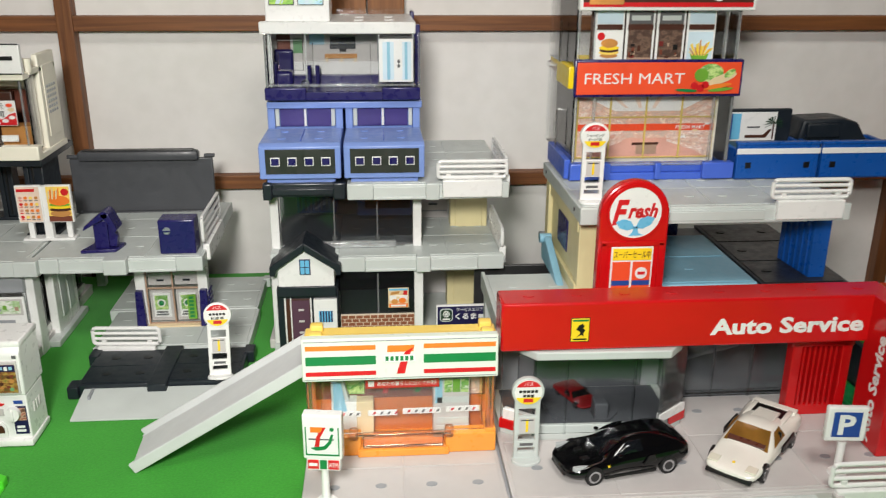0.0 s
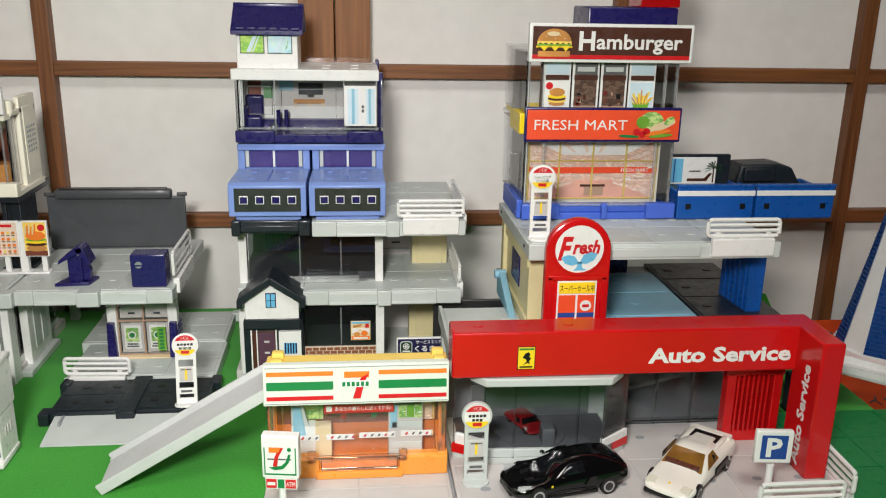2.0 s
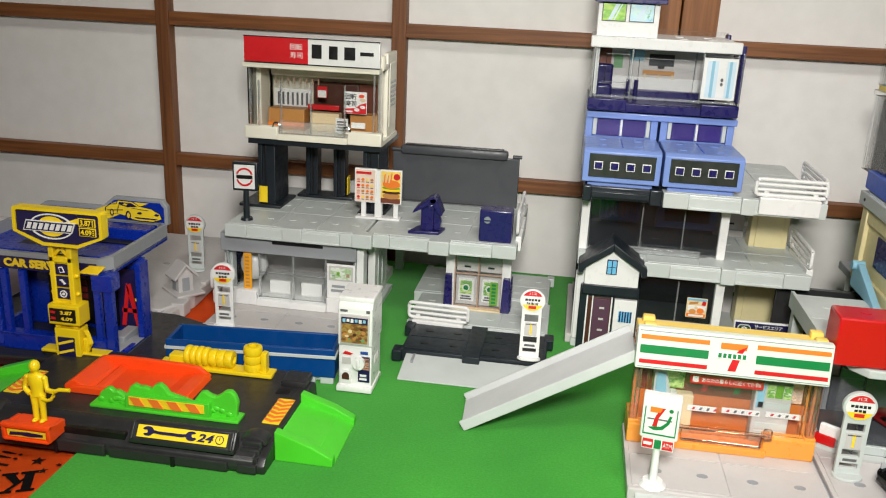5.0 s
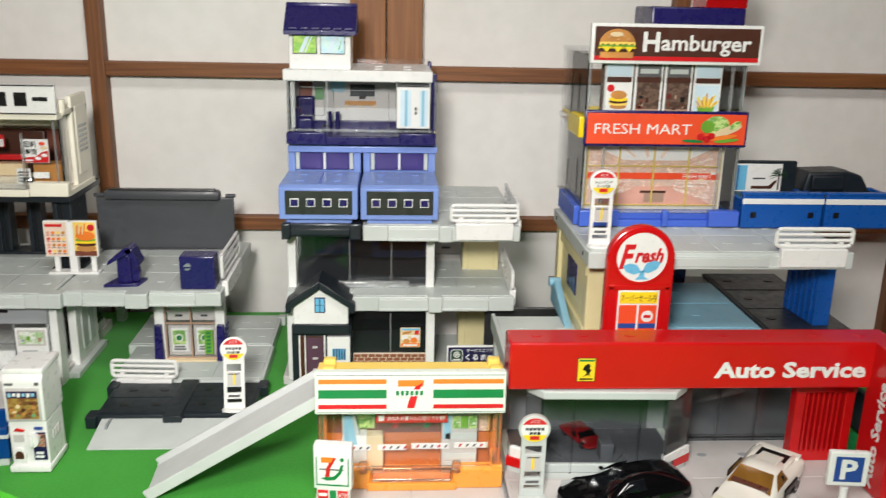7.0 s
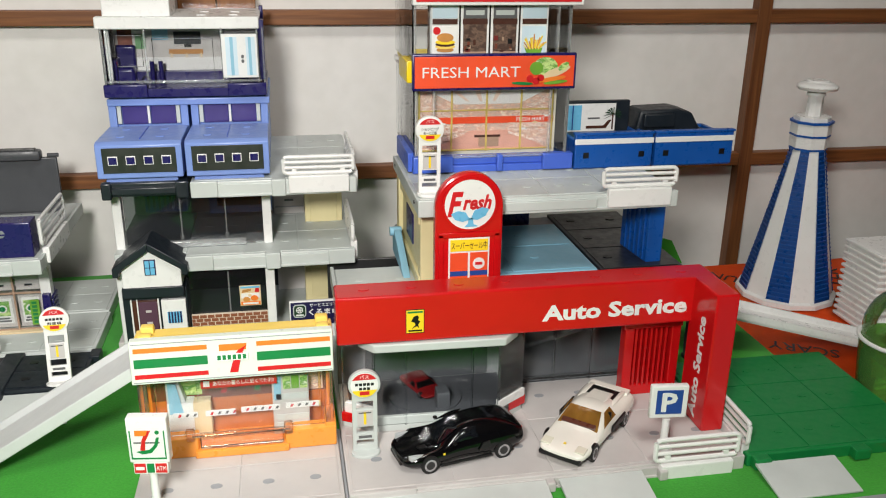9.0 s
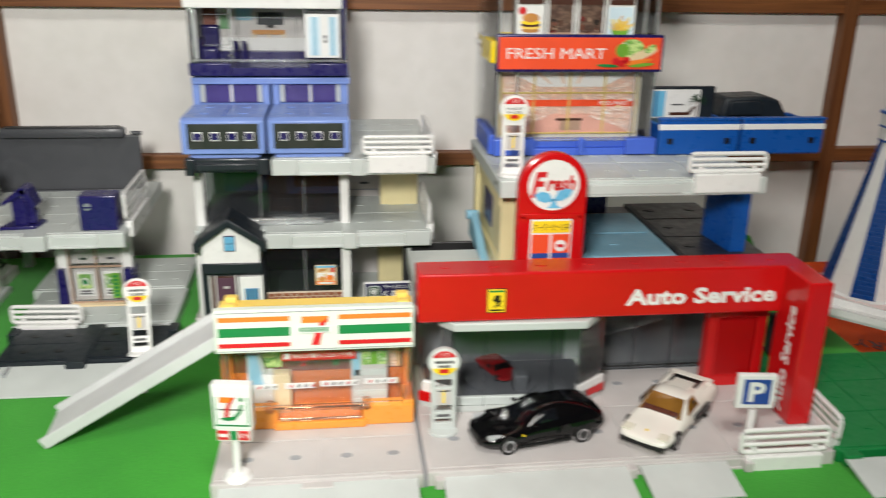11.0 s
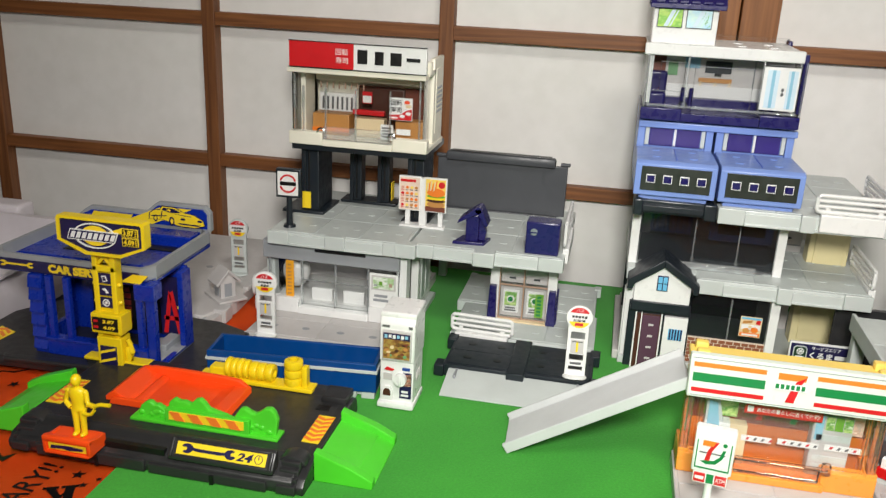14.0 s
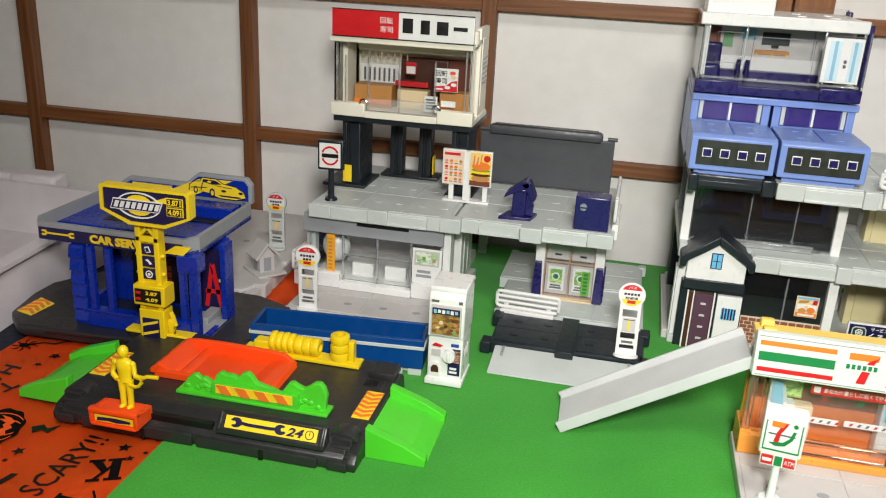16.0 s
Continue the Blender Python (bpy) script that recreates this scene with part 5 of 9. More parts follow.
    for k in range(3):
        part("ceiling_lamp", pr(G(), [(330 + k * 16, 180), (334 + k * 16, 180), (343 + k * 9, 172), (341 + k * 9, 172)], "y", 527.1, 527.5), PEACH, ph)
    rnd = random.Random(21)
    for side in (-1, 1):
        for r in range(6):
            zs = [154 + (141 + r * 6.4 + d - 154) * q for q in (0.34, 1.0) for d in (0, 4.6)]
            xa, xb = 355.5 + side * 15, 355.5 + side * (45.6 if r else 42)
            quad = [(xa, zs[0]), (xb, zs[2]), (xb, zs[3]), (xa, zs[1])]
            part("goods", pr(G(), quad if side > 0 else quad[::-1], "y", 527.1, 527.6), SHELFP, ph)
            if r % 2 == 0:
                x = 355.5 + side * (24 + 4 * r)
                part("price_tag", bx(G(), x, x + 3.4, 526.9, 527.3, zs[1] + 0.8, zs[1] + 2.2, 0), (ROSE, WHITE, BEIGE)[rnd.randrange(3)], ph)
    part("counter_print", bx(G(), 350, 364, 527.0, 527.5, 141, 148, 0.2), DUSTY, ph)
    part("counter_top", bx(G(), 347, 365, 526.9, 527.4, 147.4, 149, 0.1), BROWNINK, ph)
    band = part("red_band", bx(G(), 309, 402, 527.0, 527.7, 157, 161.4, 0.1), SALMON, ph)
    txt("FRESH MART", band, WHITE, 386, 527.0, 159.2, 2.6, 20, bold=0.01, thick=0.1)
    for x in (309, 331, 355, 379, 401):
        part("yellow_bar", bx(G(), x - 0.6, x + 0.6, 526.5, 528, 138, 182, 0.2), MUTEYEL, ph)
    for z in (139, 166, 181):
        part("yellow_bar", bx(G(), 309, 402, 526.4, 527.9, z - 0.45, z + 0.45, 0.2), MUTEYEL, ph)
    part("mart_back", bx(G(), 307, 404, 528.2, 531, 131, 184, 0.4), CREAM, s)
    for x0, x1, y0, y1 in ((304, 409, 517, 518.4), (303.6, 305, 518, 602), (408, 409.4, 518, 602)):
        part("mart_glass", bx(G(), x0, x1, y0, y1, 136, 190, 0.3), CLEAR, s, "clear moulded shop wall")
    for x in (305, 317, 396, 408):
        part("glass_rib", bx(G(), x - 0.9, x + 0.9, 515.6, 518, 136, 186, 0.4), EDGECL, s)
    for z in (136, 184):
        part("glass_rail", bx(G(), 304, 409, 515.4, 518, z, z + 2, 0.5), EDGECL, s)
    part("side_loop", tube(G(), [(300, 548, 142), (300, 548, 168), (304, 548, 168)], 0.7, 6), CLEAR, s)
    part("side_loop", tube(G(), [(300, 548, 196), (300, 548, 226), (304, 548, 226)], 0.7, 6), CLEAR, s)
    # mart sign
    sg = part("mart_sign", bx(G(), 300, 407, 501, 506, 183.4, 206.4, 0.9), NAVY, s, "orange mart sign with vegetables in a navy frame")
    part("sign_field", bx(G(), 301.6, 405.4, 500.4, 501.2, 185.2, 204.8, 0.2), SALMON, sg)
    txt("FRESH MART", sg, WHITE, 338, 500.4, 195, 6.6, 63, bold=0.0, thick=0.2)

    def blob(cx, cz, rx, rz_, m, k=0, ang=0):
        pts = [(cx + rx * math.cos(a) * math.cos(ang) - rz_ * math.sin(a) * math.sin(ang), cz + rx * math.cos(a) * math.sin(ang) + rz_ * math.sin(a) * math.cos(ang)) for a in (2 * math.pi * i / 18 for i in range(18))]
        return part("vegetable", pr(G(), pts, "y", 500.0 - 0.08 * k, 500.5), m, sg)
    blob(386, 198, 8, 6, VEGP, 0)
    blob(380, 197, 4.4, 4.2, GRASSINK, 1)
    blob(393, 194.5, 10, 2.6, BEIGE, 2, 0.35)
    blob(398, 198, 4, 2, VEGP, 3, 0.6)
    blob(390, 190, 10, 1.4, ORINK, 4, 0.15)
    blob(393, 188, 8, 1.1, GRASSINK, 5, 0.1)
    for x, z in ((376, 190.5), (380, 189), (383, 191)):
        blob(x, z, 2.3, 2.2, REDINK, 6)
    blob(371, 187.6, 7, 0.9, GREENINK, 7, -0.05)
    # restaurant storey
    part("yellow_bracket", pr(G(), [(513, 187), (550, 187), (550, 198), (540, 201), (513, 201)], "x", 298.6, 303, 0.8), YELL, s, "yellow side bracket")
    part("storey_floor", bx(G(), 302, 408, 515, 600, 190, 194, 0.6), CLEAR, s)
    part("yellow_floor", bx(G(), 304, 407, 512, 598, 194, 198, 0.6), YELL, s)
    for x0, x1, y0, y1 in ((303, 407, 515, 516.4), (302.6, 304, 516, 598), (406.4, 407.8, 516, 598)):
        part("case_glass", bx(G(), x0, x1, y0, y1, 198, 240, 0.3), CLEAR, s, "clear moulded restaurant wall")
    for x in (304, 314, 398, 406):
        part("glass_rib", bx(G(), x - 0.9, x + 0.9, 513.6, 516, 198, 240, 0.4), EDGECL, s)
    part("case_back", bx(G(), 304, 407, 594, 595.4, 196, 240, 0.3), CLEAR, s)
    part("cafe_photo", bx(G(), 314, 391, 525, 525.6, 200, 236, 0.1), CAFEP, s, "printed cafe interior")
    for i, x in enumerate((314, 333.5, 353, 372.5)):
        fr = part("window_frame", bx(G(), x, x + 18.4, 514.2, 515.0, 202, 237, 0.2), WHITE, s, "printed shop window")
        if i in (0, 3):
            part("sky_print", bx(G(), x + 1.2, x + 17.2, 513.8, 514.3, 227, 236, 0), ICE, fr)
            part("poster", bx(G(), x + 1.2, x + 17.2, 513.8, 514.3, 203, 222, 0), WHITE if i == 0 else ICE, fr)
            if i == 0:
                for z, rx, m_ in ((207.6, 5.6, TANINK), (209.6, 6.4, YEL2), (211.0, 6.2, BROWNINK), (212.4, 6.4, YINK), (215.2, 5.4, BUN)):
                    part("food_print", pr(G(), arc(x + 9.4, z, rx, 0, 340, 14, 1.5 if z < 214 else 2.8), "y", 513.5 - z * 0.0005, 513.9), m_, fr)
            else:
                part("food_print", pr(G(), [(x + 5, 203.6), (x + 13.4, 203.6), (x + 15.2, 208.4), (x + 3.2, 208.4)], "y", 513.5, 513.9), GRASSINK, fr)
                for k in range(15):
                    a = radians(150 - k * 8.6)
                    u, v, q = x + 5 + k * 0.6, 207.4 + (k % 3) * 0.5, 5.2 + (k * 5 % 4) * 1.3
                    part("food_print", pr(G(), [(u - 0.35, v), (u + 0.45, v), (u + 0.45 + q * math.cos(a) * 0.6, v + q * math.sin(a)), (u - 0.35 + q * math.cos(a) * 0.6, v + q * math.sin(a))], "y", 513.3 - k * 0.01, 513.7), (YEL2, BUN, YINK)[k % 3], fr)
            if i == 0:
                part("red_dot", cy(G(), x + 4, 513.5, 219.4, 2.4, 0.4, "y"), REDINK, fr)
        else:
            pn = part("pane", bx(G(), x + 1.6, x + 16.8, 513.7, 514.3, 203.4, 235, 0), CAFEP, fr)
            rnd = random.Random(30 + i)
            part("cafe_floor", bx(G(), x + 1.6, x + 16.8, 513.5, 513.9, 203.4, 206.4, 0), DUSTY, pn)
            part("cafe_ceiling", bx(G(), x + 1.6, x + 16.8, 513.5, 513.9, 227, 235, 0), BARINK, pn)
            for k in range(7):
                u, v = x + 2 + rnd.random() * 11, 206 + rnd.random() * 10
                part("cafe_mark", bx(G(), u, u + rnd.uniform(1, 3), 513.3, 513.6, v, v + rnd.uniform(1, 3.4), 0), (UMBER, DUSTY, BLACK, BROWNINK, REDDK)[k % 5], pn)
            part("cafe_light", bx(G(), x + 3, x + 15, 513.4, 513.8, 229, 232, 0), GREY, pn)
        part("brown_band", bx(G(), x + 1.2, x + 17.2, 513.5, 513.9, 223.4, 226.6, 0), BROWNINK, fr)
    # hamburger sign
    hs = part("restaurant_sign", bx(G(), 299.4, 407.6, 495, 500, 236, 260.4, 0.9), WHITE, s, "brown hamburger sign in a white frame")
    part("brown_field", bx(G(), 301.6, 405.4, 494.5, 495.2, 240.6, 258.4, 0.1), BROWNINK, hs)
    part("red_stripe", bx(G(), 301.6, 405.4, 494.4, 495.2, 238.2, 240.8, 0.1), REDINK, hs)
    txt("H", hs, WHITE, 336.8, 494.5, 249.6, 12.2, 10.4, bold=0.03, thick=0.2)
    txt("amburger", hs, WHITE, 371.6, 494.5, 247.8, 12.6, 57, bold=0.02, thick=0.2)
    for z0, z1, r0, m in ((239.6, 243.6, 10.4, BUN), (243.2, 245.4, 11.4, BROWNINK), (245.0, 246.4, 11.8, YINK), (246.0, 247.6, 11.2, GRASSINK)):
        part("burger_layer", pr(G(), rrect(315.5 - r0, 315.5 + r0, z0, z1, 0.7, 3), "y", 494.0, 494.6), m, hs)
    part("burger_bun", pr(G(), arc(315.5, 248.4, 11, 0, 180, 18, 8.6), "y", 493.8, 494.6), BUN, hs)
    part("bun_glow", pr(G(), arc(314.6, 253.8, 4.2, 0, 340, 14, 1.5), "y", 493.6, 493.9), BEIGE, hs)
    part("lettuce", pr(G(), [(304.4 + k * 1.85, 248.4 if k % 2 else 246.9 + (k * 7 % 3) * 0.3) for k in range(13)] + [(326.6, 249.2), (304.4, 249.2)], "y", 493.6, 494.4), YEL2, hs)
    for k in range(3):
        part("cheese", pr(G(), [(306 + k * 7, 246.4), (312 + k * 7, 246.4), (309 + k * 7, 243)], "y", 493.6, 494.2), YINK, hs)
    for x, z in ((310, 252), (314, 254), (319, 253), (322, 251), (316, 251)):
        part("sesame", sp(G(), x, 493.8, z, 0.5, 0.2, 0.35, 6, 4), BEIGE, hs)
    part("roof", bx(G(), 302, 408, 512, 600, 240, 242, 0.5), CLEAR, s)
    part("roof_seat", bx(G(), 338, 404, 522, 568, 240, 243, 0.5), CREAM, s)
    # roof block
    rb = part("navy_block", bx(G(), 344.5, 406.5, 524, 566, 243, 270.6, 1.2), NAVY, s, "navy blue roof block")
    part("block_slot", bx(G(), 352, 372, 540, 552, 270.2, 270.8, 0.2), BLACK, rb)
    resize(set(s.children) - low - {sg, hs, rb}, MART_SIZE, *MART_EYE)
    return s


mart_tower()


def roof_cube():
    c = thing("cube_sign", (400.5, 555, 270.6), "red open cube sign with a blue and white emblem", "sign", rz=0)
    part("neck", bx(G(), -15, 13, -14, 14, 0, 7, 0.6), RED, c)
    part("floor", bx(G(), -17.5, 17.5, -20, 20, 6.4, 9, 0.5), RED, c)
    for y0, y1 in ((-20, -18), (18, 20)):
        face = part("cube_wall", bx(G(), -17.5, 17.5, y0, y1, 6.4, 32, 0.4), RED, c)
        if y0 < 0:
            front = face
    for x0, x1 in ((-17.4, -15.4), (15.4, 17.4)):
        part("cube_wall", bx(G(), x0, x1, -18, 18, 6.6, 31.8, 0.4), RED, c)
    em = part("emblem", pr(G(), arc(-1, 18.6, 13.8, 0, 350, 30, 9.6), "y", -20.5, -19.9), CYANINK, front)
    part("emblem_field", pr(G(), arc(0, 20, 11.6, 0, 350, 30, 6.6), "y", -20.7, -20.3), WHITE, front)
    part("emblem_bar", pr(G(), rrect(-13.8, 13.8, 16.4, 26, 1.4), "y", -20.9, -20.5), WHITE, front)
    txt("ショッピングモール", em, REDINK, 0, -20.9, 24, 2.6, 24, thick=0.15, bold=0.01)
    txt("フレッシュ", em, REDINK, 0, -20.9, 19.4, 5, 24, thick=0.15, bold=0.02)


roof_cube()


def fresh_arch():
    a = thing("arch_sign", (323, 432, 66), "red arched sale sign with round white emblem", "sign")
    outer = [(303, 66), (343.5, 66)] + arc(323.2, 128.5, 20.2, 0, 180, 18)
    body = part("arch", pr(G(), outer, "y", 431, 438, 1.2), RED, a)
    part("disc", pr(G(), arc(323.2, 130, 15, 0, 350, 36), "y", 430.2, 431.2), WHITE, a, "white emblem disc")
    part("disc_rim", ring_prism(G(), arc(323.2, 130, 16.4, 0, 351, 39), arc(323.2, 130, 15, 0, 351, 39), 430.0, 431.2), RED, a)
    txt("F", body, REDINK, 314.6, 430.2, 130.4, 15, 9.4, bold=0.035, shear=0.3, thick=0.2, name="lettering")
    txt("resh", body, REDINK, 327.4, 430.2, 131.2, 9, 17, bold=0.035, shear=0.3, thick=0.2, name="lettering")
    for pts in ([(312, 124.6), (316, 126.4), (320.6, 125.4), (323.4, 121), (319, 119.6), (314.6, 121)], [(334.6, 127), (330.4, 128.2), (326, 126.4), (323.6, 121), (328, 120.6), (332.6, 123)], [(322.6, 122), (324.8, 122), (325.6, 118), (328.6, 116.6), (320, 116.4), (322, 118.4)]):
        part("leaf", pr(G(), pts, "y", 429.95, 430.25), CYANINK, a)
    for x0, x1, z0, z1 in ((305, 308, 68, 112), (338.4, 341.4, 68, 112), (305, 341.4, 110, 113)):
        part("raised_rim", bx(G(), x0, x1, 430, 431.4, z0, z1, 0.4), RED, a)
    pan = part("poster", bx(G(), 311, 335.6, 430.4, 431.2, 70, 109.5, 0.2), WHITE, a, "orange sale poster")
    part("headline", bx(G(), 312, 334.6, 430.0, 430.5, 101.5, 108.6, 0.1), YINK, pan)
    txt("スーパーセール中", pan, BROWNINK, 323.3, 430.0, 105, 4.6, 21.5, thick=0.15)
    for x0, x1 in ((312, 322.6), (324, 334.6)):
        part("orange_field", bx(G(), x0, x1, 430.0, 430.5, 71, 100.4, 0), SALMON, pan)
        part("blue_stripe", bx(G(), x0, x1, 429.8, 430.1, 86, 89, 0), BLUEINK, pan)
        part("amber_field", bx(G(), x0 + 0.4, x1 - 0.4, 429.8, 430.1, 71.4, 84.6, 0), AMBERP, pan)
    part("small_disc", cy(G(), 329.2, 429.8, 93.5, 3.6, 0.4, "y"), WHITE, pan)
    bars(pan, REDINK, 327, 331.4, 92, 95, 429.8, 1)


fresh_arch()
deck_stop = bus_stop((306, 468, 126), WHITE, "white toy bus stop on the mart deck", 0, 5, ("ショッピング", "モール正面"))
resize([deck_stop, railing((438, 456, 127.5), 48, 0, "white railing on the mart deck edge", 13.5)], MART_SIZE, *MART_EYE)


def balcony_pair():
    trays = []
    for i, (x0, x1) in enumerate(((414, 470), (472, 530))):
        b = thing("blue_tray", ((x0 + x1) / 2, 530, 126), "royal blue open tray with white stripe beside the mart", "toy tray", "blue trays")
        trays.append(b)
        bm = G()
        bx(bm, x0, x1, 512, 516, 127, 150.6, 0.8)
        bx(bm, x0, x1, 556, 560, 127, 146, 0.8)
        bx(bm, x0, x0 + 3, 514, 558, 127, 146, 0.6)
        bx(bm, x1 - 3, x1, 514, 558, 127, 146, 0.6)
        bx(bm, x0, x1, 514, 558, 126, 131, 0.6)
        part("tray", bm, ROYAL, b)
        part("white_stripe", bx(G(), x0 - 0.4, x1 + 0.4, 511.4, 512.4, 143.6, 147.4, 0.3), WHITE, b)
        part("liner", bx(G(), x0 + 3, x1 - 3, 516, 557, 131, 144, 0.6), SLATE, b, "dark liner")
        part("rim", bx(G(), x0 - 0.6, x1 + 0.6, 511.2, 516.6, 150, 151.6, 0.5), ROYAL, b)
        for x in (x0 + 8, x1 - 8):
            part("socket", bx(G(), x - 2, x + 2, 511.6, 512.4, 134, 138, 0.2), BLACK, b)
    h = thing("backdrop_panel", (434, 552, 140), "dark panel with printed seaside room on the tray", "toy panel")
    part("board", bx(G(), 413, 468, 552, 556, 140, 166, 1), SLATE, h)
    pic = part("picture", bx(G(), 415, 457, 551.4, 552.2, 142, 164, 0.2), WHITE, h, "printed white room picture")
    part("window_print", bx(G(), 417, 431, 551.0, 551.6, 145, 163, 0.1), CYANINK, pic)
    part("window_bar", bx(G(), 424, 424.8, 550.8, 551.3, 145, 163, 0), BLUEINK, pic)
    part("deck_chair", pr(G(), [(435, 146), (450, 146), (454, 152), (452, 152), (448, 148), (435, 148)], "y", 551.0, 551.5), BROWNINK, pic)
    part("table_print", bx(G(), 436, 445, 551.0, 551.5, 153, 154, 0), BARINK, pic)
    part("palm_stem", bx(G(), 454.4, 455.4, 551.0, 551.5, 145, 157, 0), BROWNINK, pic)
    for k in range(11):
        a = radians(-20 + k * 22)
        part("palm_leaf", pr(G(), [(455, 156), (455 + 5 * math.cos(a) + 0.8, 156 + 5 * math.sin(a)), (455 + 7 * math.cos(a), 155 + 6 * math.sin(a))], "y", 550.9 - 0.01 * k, 551.4), GREENDK, pic)
    t = thing("slate_cover", (488, 556, 139), "dark slate moulded cover with a stepped back", "toy cover")
    part("cover", pr(G(), [(470, 139), (530, 139), (521, 146), (514, 157), (503, 160), (474, 159)], "y", 546, 570, 2.0), SLATE, t)
    part("cover_step", bx(G(), 476, 500, 543, 547, 147, 157, 1.5), SLATE, t)
    resize(trays + [h, t], MART_SIZE, *MART_EYE)


balcony_pair()


# ---- tower, white track and odds at the far side ----
def tower():
    t = thing("observation_tower", (628, 570, -3), "white and blue toy observation tower with a round top", "toy tower", rz=18)
    bm = G()
    n = 12

    def ring8(r, z, k=1.0):
        return [(r * math.cos(radians(16 + 30 * i)) * k, r * math.sin(radians(16 + 30 * i)), z) for i in range(n)]
    levels = [(40, 0), (40, 4), (36.6, 5), (29.2, 40), (21.2, 80), (12.2, 126)]
    rings = [[bm.verts.new(Vector(p) * MM) for p in ring8(r, z)] for r, z in levels]
    for a, b_ in zip(rings, rings[1:]):
        for i in range(n):
            bm.faces.new((a[i], a[(i + 1) % n], b_[(i + 1) % n], b_[i]))
    bm.faces.new(rings[0][::-1])
    bm.faces.new(rings[-1])
    bmesh.ops.recalc_face_normals(bm, faces=bm.faces)
    shaft = part("shaft", bm, WHITE, t, "white grey faceted shaft", smooth=20)
    for i in range(0, n, 2):
        a0, a1 = radians(16 + 30 * i), radians(16 + 30 * (i + 1))
        strip = G()
        rows = []
        for r, z in levels[2:]:
            q = []
            for f in (0.03, 0.97):
                p0, p1 = Vector((r * math.cos(a0), r * math.sin(a0), z)), Vector((r * math.cos(a1), r * math.sin(a1), z))
                v = p0.lerp(p1, f)
                out = Vector((v.x, v.y, 0)).normalized() * 0.8
                q.append(strip.verts.new((v + out) * MM))
            rows.append(q)
        for p, q in zip(rows, rows[1:]):
            strip.faces.new((p[0], p[1], q[1], q[0]))
        bmesh.ops.solidify(strip, geom=list(strip.faces), thickness=1.0 * MM)
        bmesh.ops.recalc_face_normals(strip, faces=strip.faces)
        panel = part("blue_panel", strip, ROYAL, shaft, "blue ribbed panel")
        am = (a0 + a1) / 2
        for k in range(34):
            z = 8 + k * 3.5
            r = np.interp(z, [5, 40, 80, 128], [36.6, 29.2, 21.2, 12.0]) * math.cos(radians(15)) + 0.9
            w = 2 * r * math.tan(radians(15)) * 0.88
            bm = G()
            bx(bm, -0.5, 0.5, -w / 2, w / 2, z - 0.5, z + 0.5, 0)
            bm.transform(Matrix.Rotation(am, 4, "Z") @ Matrix.Translation((r * MM, 0, 0)))
            part("rib", bm, ROYAL, panel)
    for z0, z1, r, m in ((124, 125.6, 14.4, ROYAL), (125.6, 134.6, 14.8, WHITE), (134.6, 136.2, 15.4, ROYAL), (136.2, 145, 15.4, WHITE), (145, 146.8, 16.6, ROYAL), (146.8, 150, 14, WHITE)):
        part("gallery_ring", cy(G(), 0, 0, z0, r, z1 - z0, seg=8), m, t)
    part("mast", cy(G(), 0, 0, 150, 6, 18, seg=8), WHITE, t)
    part("mast_cap", cy(G(), 0, 0, 166, 7.6, 4, r2=6, seg=12), WHITE, t)
    part("dish_rim", cy(G(), 0, 0, 170.4, 14.2, 2.2, r2=15.6, seg=24), WHITE, t)
    part("dish", sp(G(), 0, 0, 173, 15.4, 15.4, 4.2, 24, 10), WHITE, t)
    part("dish_top", cy(G(), 0, 0, 175.6, 10, 2.2, r2=8, seg=20), WHITE, t)


tower()
tr = thing("white_track", (560, 500, 0), "white plastic track piece sloping down behind the gantry", "toy track")
for off, hgt in ((0, 0), (1, 5), (-1, 5)):
    bm = G()
    a, b_ = Vector((478, 470, 44)), Vector((640, 458, 1))
    d = (b_ - a)
    nrm = Vector((0, 1, 0))
    w = 13
    q = []
    for p in (a, b_):
        if off == 0:
            q.append([p + nrm * -w, p + nrm * w, p + nrm * w - Vector((0, 0, 2)), p + nrm * -w - Vector((0, 0, 2))])
        else:
            q.append([p + nrm * off * w, p + nrm * off * (w + 2), p + nrm * off * (w + 2) + Vector((0, 0, hgt)), p + nrm * off * w + Vector((0, 0, hgt))])
    vs = [[bm.verts.new(v * MM) for v in row] for row in q]
    for i in range(4):
        bm.faces.new((vs[0][i], vs[0][(i + 1) % 4], vs[1][(i + 1) % 4], vs[1][i]))
    bm.faces.new(vs[0][::-1])
    bm.faces.new(vs[1])
    bmesh.ops.recalc_face_normals(bm, faces=bm.faces)
    part("track_bed" if off == 0 else "track_side", bm, WHITE, tr)
blk = thing("ribbed_block", (664, 500, -3), "white ribbed plastic block on the orange cloth", "toy block")
part("core", bx(G(), 642, 688, 480, 520, -3, 62, 1.5), WHITE, blk)
for k in range(13):
    part("rib", bx(G(), 640, 690, 478, 522, -1 + k * 5, 1.6 + k * 5, 0.8), WHITE, blk)
cup = thing("green_cup", (602, 400, -3), "clear green plastic cup holding a red ball under a dome", "cup")
part("cup_wall", cy(G(), 602, 400, -3, 22, 40, r2=26, seg=32), clear("green_clear", (150, 214, 110), 0.25), cup)
part("cup_rim", tube(G(), [(602 + 26 * math.cos(radians(a)), 400 + 26 * math.sin(radians(a)), 37) for a in range(0, 360, 12)], 1.4, 8, True), WHITE, cup)
part("dome", sp(G(), 602, 400, 44, 25, 25, 28, 28, 16), CLEAR, cup, "clear capsule dome")
part("red_ball", sp(G(), 592, 390, 50, 8, 8, 8, 20, 12), REDINK, cup, "red ball")
